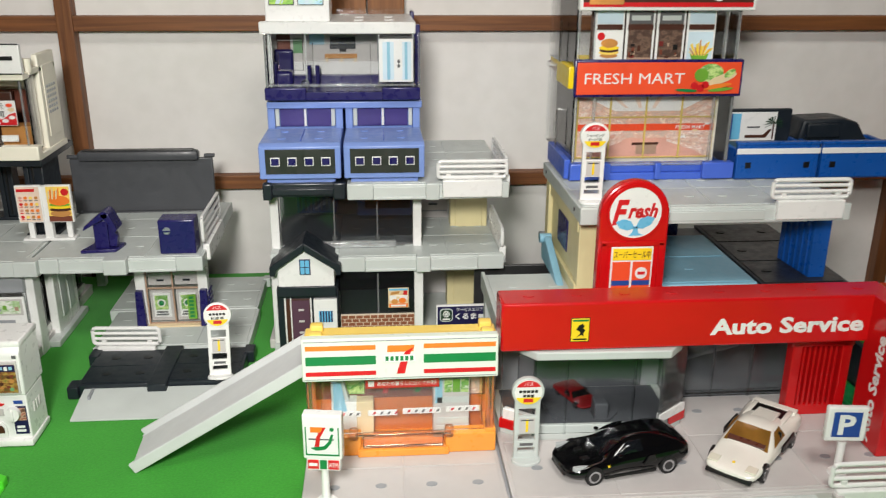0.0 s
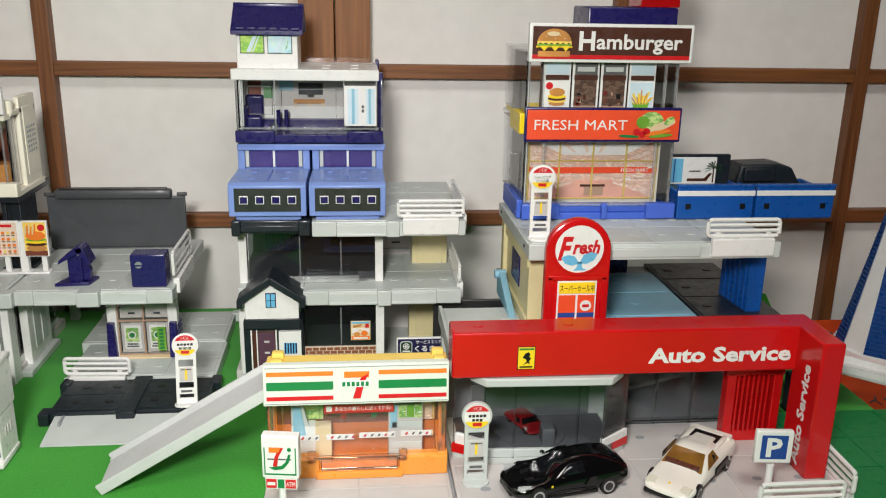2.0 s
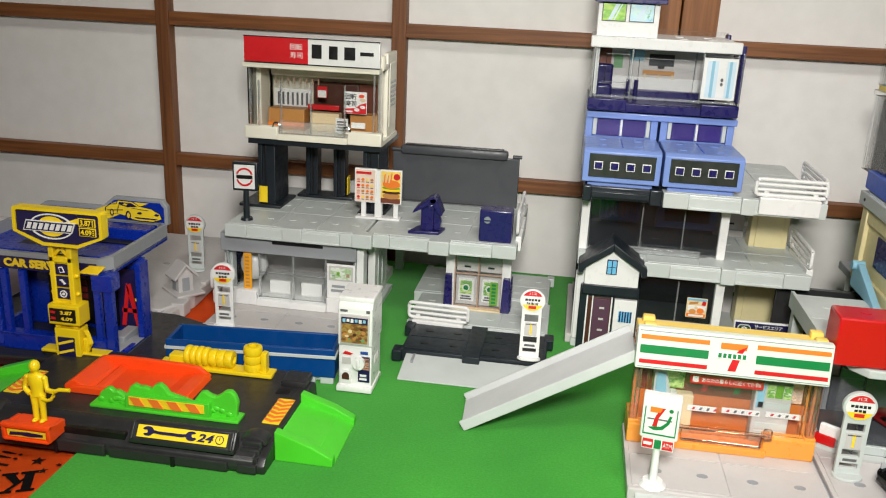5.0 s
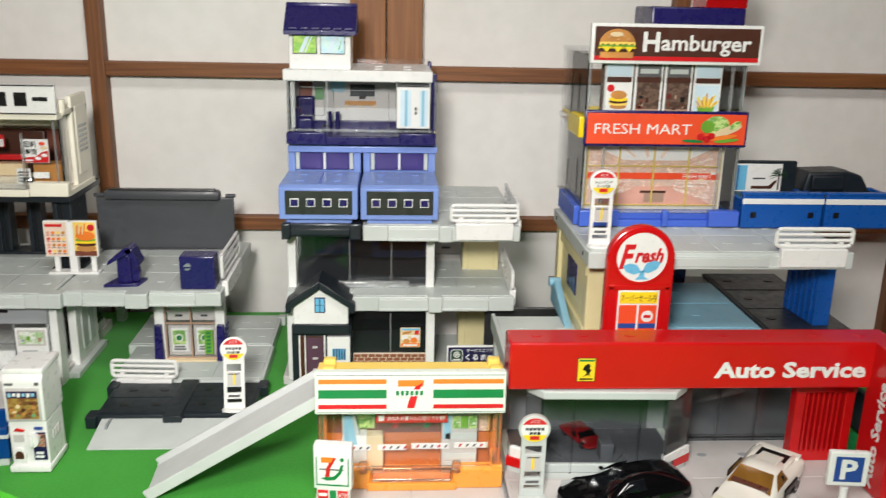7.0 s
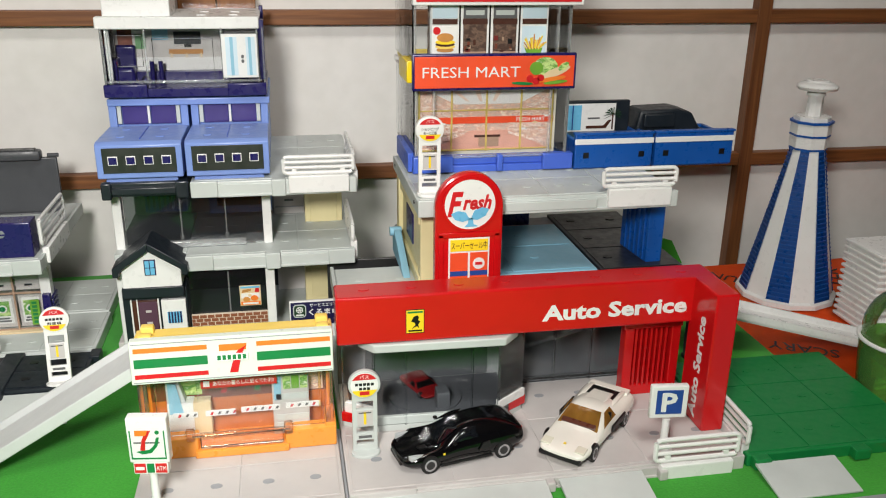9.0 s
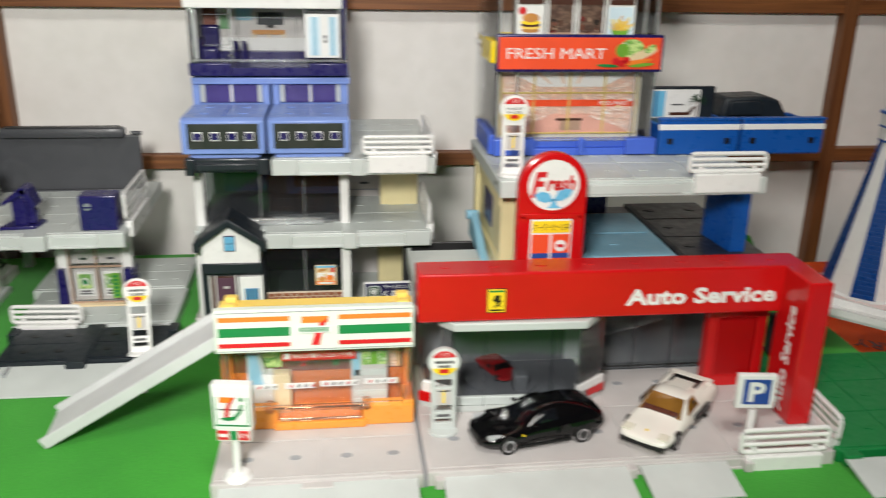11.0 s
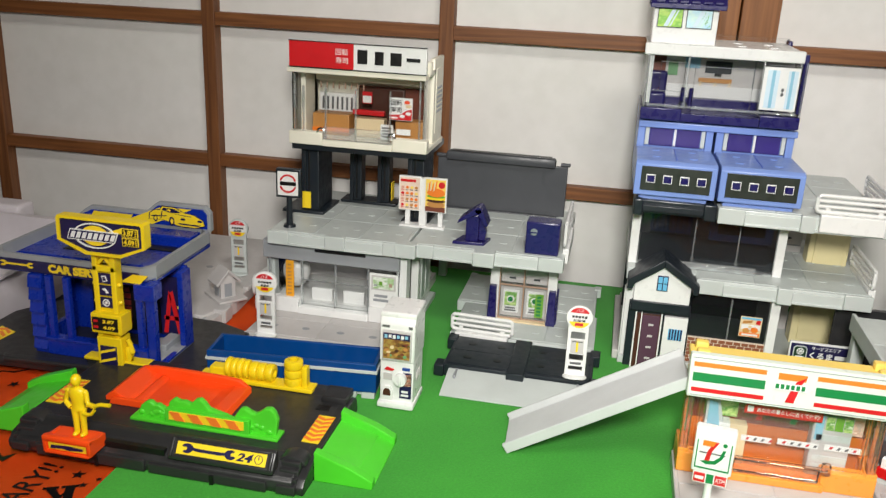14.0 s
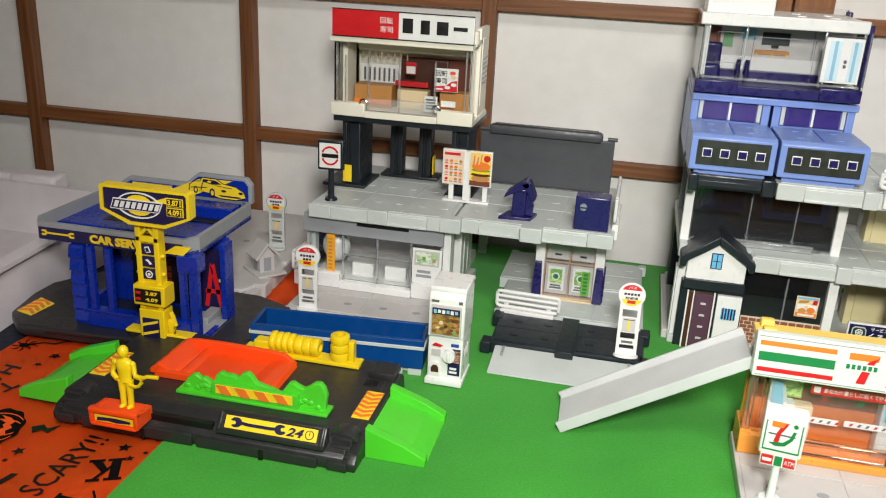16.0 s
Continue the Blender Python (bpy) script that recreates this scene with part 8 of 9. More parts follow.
# ---- capsule machine, blue truck bed ----
def capsule_machine():
    g = thing("capsule_machine", (-33, 431, 0), "white toy capsule vending machine with printed window", "toy machine", rz=0)
    g.scale = (0.90, 0.95, 0.985)
    part("body", bx(G(), -12, 12, -12, 14, 3, 33, 1.0), WHITE, g)
    part("skirt", bx(G(), -13, 13, -15, 14, 1, 5, 0.8), WHITE, g)
    part("upper_case", pr(G(), [(-13, 33), (-13, 59), (-10, 64), (16, 64), (16, 33)], "x", -12.4, 12.4, 1.2), WHITE, g)
    part("top_cap", bx(G(), -12.8, 12.8, -11, 17, 62, 66, 1.4), WHITE, g)
    w = part("window_rim", bx(G(), -10.4, 10.4, -14.2, -12.6, 34.5, 55, 0.6), GREY2, g)
    part("capsule_print", bx(G(), -9.4, 9.4, -14.8, -14.0, 36, 53.4, 0.2), TOYP, w, "printed toy picture")
    part("dark_header", bx(G(), -9.4, 9.4, -15.0, -14.4, 49.4, 53.4, 0.1), NAVYINK, w)
    for k in range(6):
        part("print_mark", bx(G(), -8.4 + k * 2.9, -6.4 + k * 2.9, -15.3, -14.9, 50.2 + (k % 2) * 0.4, 52.6, 0), (PALEB, WHITE, WHITE, PALEB, WHITE, PALEB)[k], w)
    rnd = random.Random(4)
    for k in range(12):
        u, v = rnd.uniform(-8, 8), rnd.uniform(37.4, 48)
        part("toy_print", pr(G(), arc(u, v, rnd.uniform(0.8, 1.7), 0, 330, 9, rnd.uniform(0.7, 1.3)), "y", -15.1 - 0.01 * k, -14.6), (LEAFINK, TANINK, UMBER, TANINK, BROWNINK, BEIGE)[k % 6], w)
    part("logo_print", bx(G(), -10.6, -5.4, -13.4, -12.9, 56.6, 58, 0), BARINK, g)
    part("logo_print", bx(G(), 8, 10.6, -13.4, -12.9, 56.6, 58.4, 0), BARINK, g)
    part("dial", cy(G(), 3.4, -16, 22, 4.2, 5, "y", seg=24), WHITE, g)
    part("dial_grip", bx(G(), 2.4, 4.4, -17.4, -15, 18.6, 25.4, 0.6), WHITE, g)
    pc = part("price_print", bx(G(), 2.4, 10.8, -12.6, -12.0, 8, 26, 0.1), NAVYINK, g, "navy printed panel")
    part("price_photo", bx(G(), 5, 10.4, -12.9, -12.5, 17, 25, 0), CAFE, pc)
    bars(pc, WHITE, 3.4, 9, 9, 14, -12.6, 2)
    part("red_note", pr(G(), [(-9, 27), (-3.4, 26.4), (-1.6, 27.6), (-7, 29)], "y", -12.6, -11.9), REDINK, g)
    part("blue_note", bx(G(), 4, 9.4, -12.6, -12.0, 27.6, 29.6, 0.1), BLUEINK, g)
    part("note", bx(G(), -9.4, -3, -12.6, -12.0, 20, 24.6, 0.1), GREY2, g)
    part("chute", pr(G(), [(-10.4, 6.6), (-2.4, 6.6), (-2.4, 12.6), (-4.4, 16), (-8.4, 16), (-10.4, 12.6)], "y", -13.4, -11.8, 0.4), WHITE, g)
    part("chute_hole", pr(G(), [(-9, 9.4), (-3.8, 9.4), (-3.8, 12.4), (-5.2, 14.2), (-7.6, 14.2), (-9, 12.4)], "y", -13.9, -13.2), BROWNINK, g)
    for x in (-9, 9):
        for y in (-10, 12):
            part("foot", cy(G(), x, y, 0, 1.8, 2), GREY, g)
    for k in range(3):
        part("side_vent", bx(G(), 11.8, 12.6, -4 + k * 4, -2.4 + k * 4, 18, 24, 0.2), GREY2, g)
    return g


capsule_machine()


def truck_bed():
    t = thing("blue_truck_bed", (-105, 434, 0), "deep blue open truck bed with a white stripe", "toy truck bed", rz=5.5)
    part("floor", bx(G(), -55, 55, -12, 12, 5, 8, 0.6), TRUCKB, t)
    for y0, y1 in ((-13.8, -11.4), (11.4, 13.8)):
        part("side_wall", bx(G(), -56, 56, y0, y1, 5, 25, 0.8), TRUCKB, t)
    for x0, x1 in ((-55.8, -53.4), (53.4, 55.8)):
        part("end_wall", bx(G(), x0, x1, -11.8, 11.8, 5, 24.8, 0.6), TRUCKB, t)
    part("white_stripe", bx(G(), -56.6, 56.6, -14.6, -13.6, 18.6, 20.8, 0.3), GREY, t, "white stripe moulding")
    for x0, x1 in ((55.6, 56.8), (-56.8, -55.6)):
        part("white_stripe", bx(G(), x0, x1, -14, 14, 18.6, 20.8, 0.3), GREY, t)
    part("chassis", bx(G(), -50, 50, -10, 10, 1.2, 5.6, 0.6), GREY, t)
    for x in (-40, 34, 46):
        part("support", bx(G(), x, x + 9, -13, 12, 0, 6, 0.8), GREY, t, "light grey foot")


truck_bed()


# ---- pit lane: charcoal base, ramps, bushes, tyres ----
def tyre_ring(r, hole, w, axis, at):
    """A rounded tyre with a hole: w wide along its axis from the point given."""
    bm = G()
    sec = [(hole, 0), (r - 1.2, 0), (r - 0.3, 0.5), (r, w * 0.3), (r, w * 0.7), (r - 0.3, w - 0.5), (r - 1.2, w), (hole, w)]
    n = 24
    rings = []
    for k in range(n):
        a = 2 * math.pi * k / n
        row = []
        for q, h in sec:
            u, v = q * math.cos(a), q * math.sin(a)
            row.append(bm.verts.new(Vector((at[0] + h, at[1] + u, at[2] + v) if axis == "x" else (at[0] + u, at[1] + v, at[2] + h)) * MM))
        rings.append(row)
    for k in range(n):
        a, b = rings[k], rings[(k + 1) % n]
        for i in range(len(sec)):
            j = (i + 1) % len(sec)
            bm.faces.new((a[i], b[i], b[j], a[j]))
    bmesh.ops.recalc_face_normals(bm, faces=bm.faces)
    return bm


def pit_lane():
    p = thing("pit_lane", (-143, 360, 0), "charcoal toy pit lane with orange, green and yellow fittings", "toy track", rz=0)
    x0, x1 = -87, 88
    prof = [(-45, 0), (-46.5, 4), (-46, 8), (-43, 10), (-37, 13.5), (-33, 15), (-29, 15.6), (-26, 13), (40, 13), (44, 15), (50, 15), (52, 0)]
    part("base", pr(G(), prof, "x", x0 + 6, x1 - 6, 0.8), DKGREY, p, "charcoal moulded base")
    for sx in (-1, 1):
        e = x0 if sx < 0 else x1
        pts = [(-45, 0), (-46, 5), (-42, 9), (-34, 11), (-28, 13), (42, 13), (48, 10), (50, 0)]
        part("end_block", pr(G(), pts, "x", e - (0 if sx < 0 else 7), e + (7 if sx < 0 else 0), 1.0), DKGREY, p)
    for k in range(4):
        for e in (-84, 73):
            part("step_rib", bx(G(), e, e + 11, -47.6 + k * 3.0, -43 + k * 3.0, 1, 6.4 + k * 3.0, 0.9), DKGREY, p)
    for e in (-78, 78):
        part("round_shoulder", pr(G(), arc(e, 12, 8, 0, 180, 10, 5.4), "y", -36, -26, 0.9), DKGREY, p)
    part("front_sill", bx(G(), -68, -2, -47.8, -44, 0.6, 8, 1.0), DKGREY, p)
    part("front_sill", bx(G(), 0, 68, -47.8, -44, 0.6, 7, 1.0), DKGREY, p)
    part("front_gap", bx(G(), -34, 8, -43.4, -40, 9.6, 13.4, 0.2), BLACK, p)
    for x in (36, -32):
        part("seam", bx(G(), x, x + 2.4, -48.4, -43, 0.2, 6, 0.2), BLACK, p)
    # sign 24 on a slanted block
    sg = part("sign_block", pr(G(), [(-47, 7), (-47, 10), (-41.4, 18.6), (-38, 18.6), (-38, 7)], "x", 11, 75, 0.8), DKGREY, p)
    face = Matrix.Translation(Vector((0, -44.6, 14.4)) * MM) @ Matrix.Rotation(radians(-33), 4, "X")

    def on_face(bm_):
        bm_.transform(face)
        return bm_
    for x in (13, 73):
        part("block_edge", on_face(bx(G(), x - 0.9, x + 0.9, -1.0, 0.6, -5.2, 5.0, 0.4)), DKGREY, sg)
    yf = part("yellow_plate", on_face(bx(G(), 16, 70.4, -0.3, 0.3, -3.5, 3.5, 0.1)), YINK, sg, "yellow plate with spanner and number")
    part("spanner_shaft", on_face(pr(G(), [(24.6, -0.5), (30, -1.0), (43, -1.0), (47.4, -0.5), (47.4, 1.1), (43, 0.7), (30, 0.7), (24.6, 1.1)], "y", -0.7, -0.3)), NAVYINK, yf)
    for cx, a in ((22.6, 20), (49, 200)):
        jaw = arc(cx, 0.2, 3.5, a + 170 + 34, a + 170 + 326, 18, 2.7)
        part("spanner_jaw", on_face(pr(G(), jaw + arc(cx - 1.2 * math.cos(radians(a)), 0.2 - 0.8 * math.sin(radians(a)), 1.2, a + 170 + 300, a + 170 + 60, 8, 1.0), "y", -0.72, -0.3)), NAVYINK, yf)
    tx = txt("24", yf, NAVYINK, 0, 0, 0, 4.6, 10, bold=0.03, shear=0.25, thick=0.3)
    tx.data.transform(face @ Matrix.Translation(Vector((57.6, -0.35, 0)) * MM))
    part("clock_ring", on_face(ring_prism(G(), arc(66, 0, 2.5, 0, 350, 24), arc(66, 0, 2.1, 0, 350, 24), -0.6, -0.3)), NAVYINK, yf)
    part("clock_mark", on_face(bx(G(), 65.8, 66.2, -0.6, -0.3, -0.2, 1.6, 0)), NAVYINK, yf)
    sg.matrix_basis = Matrix.Translation((0.0016, 0, 0.0045)) @ Matrix.Diagonal((0.935, 1, 0.93, 1))
    # orange box at the front
    ob = part("orange_box", bx(G(), -54, -29, -53, -41, 15.4, 17.4, 0.6), ORAN, p, "orange open box on the front edge")
    part("box_front", pr(G(), [(-55, 10.6), (-55.6, 16), (-54.4, 16), (-53.8, 10.6)], "x", -54, -30, 0.3), ORAN, ob)
    part("top_bar", bx(G(), -56, -27.6, -57.4, -53.6, 17.0, 20.2, 1.2), ORAN, ob)
    for x0, x1 in ((-56, -53.6), (-30, -27.6)):
        part("side_cheek", pr(G(), [(-56.6, 10), (-57, 18), (-55, 20.2), (-50, 18.2), (-41.6, 17.6), (-41.6, 10)], "x", x0, x1, 0.6), ORAN, ob)
    part("box_sill", bx(G(), -55, -28.6, -57, -53.4, 9.6, 11.2, 0.6), ORAN, ob)
    part("box_sticker", bx(G(), -53, -30.6, -56.0, -55.2, 11.8, 15.8, 0.1, Matrix.Rotation(radians(6), 3, "X")), YINK, ob)
    part("box_print", pr(G(), [(-51.6, 12.6), (-45, 13.2), (-40, 12.6), (-32, 13.4), (-32, 14.6), (-41, 15.2), (-51, 14.6)], "y", -56.4, -55.8), NAVYINK, ob)
    # orange trough
    bed = part("orange_ramp", bx(G(), -47, 24, -4, 32, 13, 15, 0.8), ORAN, p, "orange plastic ramp bed")
    part("ramp_back", pr(G(), [(-52, 14), (-52, 17), (-47, 20.6), (-40, 21.6), (-20, 22), (8, 21.4), (18, 20.4), (25, 15.4), (25, 14)], "y", 30, 33, 1.0), ORAN, bed, "orange rear wall with rounded ends")
    part("ramp_front", pr(G(), [(-49, 13), (-47, 17), (-42, 18), (18, 18), (24, 15), (26, 13)], "y", -6, -3.4, 0.9), ORAN, bed)
    part("ramp_stop", pr(G(), [(-52, 14), (-52, 17), (-46.5, 21), (-37, 17), (-34, 14.6)], "y", -4, 31, 0.8), ORAN, bed)
    part("ramp_step", pr(G(), [(-36, 14.8), (-33, 16.8), (-30, 16.2), (-28, 14.8)], "y", -3, 30, 0.5), ORAN, bed)
    part("ramp_lip", pr(G(), [(8, 14.8), (16, 16.8), (24, 16.6), (26, 13)], "y", -4, 31, 0.6), ORAN, bed)
    # bushes cut out of a lime strip
    part("bush_base", bx(G(), -27, 63, -19, -8, 13, 15, 0.6), LIME, p, "lime base strip")

    def bush(pts, seed):
        top = {}
        for u, v in pts:
            top[u] = v
        bsh = part("bush", pr(G(), [(pts[0][0], 14.4)] + pts + [(pts[-1][0], 14.4)], "y", -15, -11, 0.8), LIME, p, "lime cut-out bush")
        rnd = random.Random(seed)
        zmax = max(top.values())
        for k in range(7):
            cx = rnd.uniform(pts[0][0] + 2, pts[-1][0] - 2)
            part("leaf_clump", sp(G(), cx, -15.0, rnd.uniform(16, 14.4 + (zmax - 14.4) * 0.42), 2.0, 0.8, 1.5, 10, 6), LIME, bsh)
    bush([(-24, 16), (-22, 21), (-18.4, 24), (-16, 24.4), (-13.6, 22.4), (-11.4, 23), (-8, 21), (-5.6, 18.6)], 5)
    bush([(-5.4, 20), (-4, 26), (-1, 28.4), (2, 27), (5, 27.4), (9, 26.2), (12, 29.6), (15, 30.4), (18, 28), (20, 25), (24, 23.8), (30, 22.4), (36, 20)], 8)
    bush([(34.4, 21), (37, 25), (39.4, 28.4), (42, 28.8), (45, 27), (48, 26.2), (51, 28), (54, 30.6), (57.6, 31), (60, 28.6), (61.6, 24), (60.6, 16)], 9)
    part("plate_frame", bx(G(), -5, 46, -18.6, -15, 14.4, 23.4, 0.5), LIME, p, "lime plate frame")
    hz = part("hazard_plate", bx(G(), -2.4, 43, -19.0, -18.2, 17.2, 22.6, 0.1), YINK, p, "yellow and orange hazard plate")
    for k in range(4):
        cx = -1.4 + k * 11.2
        part("hazard_stripe", pr(G(), [(cx + 3, 17.3), (cx + 9, 17.3), (cx + 5.4, 22.5), (cx - 0.6, 22.5)], "y", -19.4, -18.9), ORINK, hz)
    # hazard mats at both ends of the lane
    for ex in (80, -80):
        hm = part("hazard_mat", bx(G(), ex - 5, ex + 5, -14, 16, 13, 13.5, 0.1), YINK, p, "striped hazard sticker")
        for k in range(6):
            y = -13 + k * 4.6
            part("hazard_stripe", pr(G(), [(ex - 5, y + 2.4), (ex, y), (ex + 5, y + 2.4), (ex + 5, y + 4.8), (ex, y + 2.4), (ex - 5, y + 4.8)], "z", 13.5, 13.8), ORINK, hm)
    part("dark_socket", bx(G(), 70, 78, 22, 28, 12, 13.6, 0.4), BLACK, p)
    part("corner_lug", bx(G(), 70, 86, 32, 48, 12, 17, 1.2), DKGREY, p)
    # end ramps
    for sx, e in ((1, 88), (-1, -88)):
        tip = e + sx * 33
        part("ramp_bed", pr(G(), [(e, 12), (tip - sx * 10, 6), (tip, 0.8), (tip, 0), (e, 0)], "y", -26, 18, 0.5), LIME, p, "lime end ramp")
        for y0, y1 in ((-30, -24), (16, 22)):
            part("ramp_kerb", pr(G(), [(e, 18), (tip - sx * 12, 11), (tip, 5), (tip, 0), (e, 0)], "y", y0, y1, 0.8), LIME, p)
    # yellow tyres
    ty = part("tyre_tray", bx(G(), -14, 62, 38, 49, 13.4, 16, 0.6), YELL, p, "yellow tyre rack")
    for k in range(4):
        part("tyre", tyre_ring(6.3 - 0.2 * (k % 2), 2.4, 3.9, "x", (3.4 + k * 4.0, 44, 21.6)), YELL, ty)
    for k in range(3):
        part("tyre", tyre_ring(5.8, 2.8, 5.2, "x", (19.8 + k * 5.2, 44, 21.2)), YELL, ty)
    part("rack_end", bx(G(), -7, 3.6, 40, 48, 15.4, 22, 0.9), YELL, ty)
    for k in range(3):
        part("tyre", tyre_ring(6.0, 3.0, 5.6, "z", (48, 44, 15.6 + k * 5.6)), YELL, ty)
    part("rack_post", bx(G(), 54, 57.6, 41, 47, 15, 29, 0.8), YELL, ty)
    return p


pit_lane()


def pit_figure():
    bm = G()
    x, y, z = -182, 313.4, 17.4
    for dx in (-2.0, 2.0):
        cy(bm, x + dx * 1.1, y, z + 0.4, 1.6, 8, r2=1.7, seg=14)
        cy(bm, x + dx * 1.1, y, z + 8.2, 1.7, 8, r2=2.3, seg=14)
        sp(bm, x + dx * 1.1, y - 1.0, z + 1.0, 1.7, 2.8, 1.2, 10, 6)
    sp(bm, x, y, z + 16.6, 3.9, 2.5, 2.6)
    rings = []
    for h, w, d in ((15.6, 3.9, 2.6), (18.4, 3.5, 2.3), (21, 3.9, 2.6), (24, 4.9, 2.9), (26.6, 5.1, 2.7), (28.2, 3.8, 2.2), (29, 1.8, 1.6)):
        rings.append([bm.verts.new(Vector((x + w * math.cos(a), y + d * math.sin(a), z + h)) * MM) for a in (2 * math.pi * k / 16 for k in range(16))])
    for q, w in zip(rings, rings[1:]):
        for k in range(16):
            bm.faces.new((q[k], q[(k + 1) % 16], w[(k + 1) % 16], w[k]))
    bm.faces.new(rings[0][::-1])
    bm.faces.new(rings[-1])
    cy(bm, x, y, z + 28, 1.5, 3.4, seg=12)
    sp(bm, x, y - 0.2, z + 33, 2.8, 3.0, 3.5)
    for dx in (-5.0, 5.0):
        sp(bm, x + dx * 0.96, y, z + 26.2, 1.55, 1.7, 1.6, 12, 8)
    tube(bm, [(x - 5.2, y, z + 26.6), (x - 6.8, y + 0.6, z + 23), (x - 8, y + 1, z + 20), (x - 7.2, y + 0.2, z + 18.6), (x - 4, y - 1, z + 16.6)], 1.45, 10)
    tube(bm, [(x + 5.2, y, z + 26.4), (x + 5.8, y - 0.6, z + 22), (x + 7, y - 1.4, z + 20), (x + 11.4, y - 2.6, z + 20.2)], 1.45, 10)
    tube(bm, [(x + 11, y - 2.6, z + 17.6), (x + 12.2, y - 2.8, z + 20.6), (x + 15, y - 3, z + 22), (x + 21, y - 3, z + 22.4)], 1.1, 10)
    tube(bm, [(x + 11.2, y - 2.6, z + 18), (x + 9.4, y - 2.6, z + 15.4), (x + 6.8, y - 2.2, z + 14.2), (x + 3.4, y - 1.6, z + 14.6)], 1.0, 8)
    bmesh.ops.recalc_face_normals(bm, faces=bm.faces)
    me = bpy.data.meshes.new("toy_figure")
    bm.to_mesh(me)
    bm.free()
    me.materials.append(YELL)
    finish(me, 60)
    return tagged(new("toy_figure", me), "plain yellow plastic pit figure standing on the orange box", "figurine")


pit_figure()


# ---- fuel station with the yellow price sign ----
def fuel_station():
    s = thing("fuel_station", (-238, 450, 0), "blue toy car service station with grey-rimmed canopy", "toy building")
    apron = [(-335, 414), (-318, 398), (-186, 404), (-158, 430), (-160, 484), (-190, 496), (-322, 500), (-342, 468), (-342, 446)]
    part("apron", pr(G(), apron, "z", 0, 8, 2.0), DKGREY, s, "charcoal apron")
    part("apron_slope", pr(G(), [(-186, 404), (-158, 430), (-142, 426), (-172, 394)], "z", 0, 4, 1), DKGREY, s)
    part("apron_ridge", pr(G(), [(-300, 402), (-296, 396), (-200, 402), (-196, 408)], "z", 6, 9.4, 1), DKGREY, s)
    hm = part("hazard_mat", pr(G(), [(-332, 416), (-318, 412), (-316, 434), (-331, 440)], "z", 8, 8.4), YINK, s, "striped hazard sticker")
    for k in range(4):
        part("hazard_stripe", pr(G(), [(-331, 416 + k * 5.4), (-324.5, 418.4 + k * 5.4), (-318, 413.4 + k * 5.4), (-318, 416 + k * 5.4), (-324.5, 421.4 + k * 5.4), (-331, 419 + k * 5.4)], "z", 8.4, 8.7), ORINK, hm)
    # front: two ribbed piers, a low sill and slim posts
    part("corner_post", bx(G(), -199, -193, 412, 417, 8, 64, 0.6), GARB, s)
    for x0, x1 in ((-283, -273.4), ):
        part("front_pier", bx(G(), x0, x1, 412, 417, 8, 64, 0.6), GARB, s, "blue ribbed pier")
        for k in range(6):
            part("shingle", pr(G(), [(410.6, 11 + k * 8.8), (412.4, 19.4 + k * 8.8), (413, 19.4 + k * 8.8), (413, 11 + k * 8.8)], "x", x0 - 0.4, x1 + 0.4, 0.25), GARB, s)
    part("front_sill", bx(G(), -273, -199, 411, 417, 8, 19, 0.8), GARB, s)
    part("sill_top", bx(G(), -273, -199, 410.4, 418, 18.6, 20.6, 0.5), GARB, s)
    for x in (-271, -258, -206):
        part("post", bx(G(), x, x + 4.4, 412, 416, 18, 64, 0.6), GARB, s)
    part("side_post", bx(G(), -194, -190, 444, 456, 8, 64, 0.6), GARB, s)
    part("side_sill", bx(G(), -194, -190, 416, 446, 8, 10.6, 0.6), GARB, s)
    for y0, y1, z0 in ((416, 424, 8), (448, 456, 8)):
        part("left_wall", bx(G(), -284, -280, y0, y1, z0, 64, 0.6), GARB, s)
    part("left_sill", bx(G(), -284, -280, 422, 450, 8, 20, 0.6), GARB, s)
    rw = part("rear_wall", bx(G(), -284, -194, 456, 460, 8, 64, 0.6), GARB, s)
    rp = part("rear_print", bx(G(), -266, -214, 454.6, 456.2, 12, 60, 0.2), BLACK, rw, "printed red shutter wall")
    for k in range(8):
        part("shutter_slat", bx(G(), -262, -236, 453.6, 454.8, 16 + k * 5, 19.6 + k * 5, 0.2), REDDK, rp)
    tp = part("tool_print", bx(G(), -213, -195, 453.8, 455, 12, 56, 0.1), NAVYINK, rw, "printed tool board")
    for pts in ([(-211, 14), (-208, 14), (-204, 40), (-206, 46)], [(-200, 14), (-197, 14), (-203, 46), (-206, 44)], [(-210, 24), (-198, 24), (-198, 27), (-210, 27)]):
        part("tool_mark", pr(G(), pts, "y", 453.2, 453.9), REDINK, tp)
    part("tool_mark", bx(G(), -200, -193, 453.2, 453.9, 33, 35, 0), YINK, tp)
    part("tool_mark", pr(G(), [(-198, 14), (-193, 16), (-194, 22), (-199, 20)], "y", 453.2, 453.9), YINK, tp)
    lf = part("grey_lift", pr(G(), [(418, 8), (454, 8), (454, 9.4), (440, 11), (424, 10)], "x", -214, -190, 0.4), SHADEGREY, s, "grey lift plate")
    part("lift_arm", bx(G(), -206, -198, 432, 452, 10, 15, 0.8), SHADEGREY, lf)
    part("under_beam", bx(G(), -206, -192, 410.8, 422, 55, 66, 0.6), GARB, s)
    # canopy
    plan = [(-306, 414), (-202, 414), (-196, 423), (-197, 500), (-205, 508), (-306, 508), (-312, 500), (-313, 424)]
    part("canopy_floor", pr(G(), plan, "z", 64, 68, 0.6), GARB, s)
    bm = G()
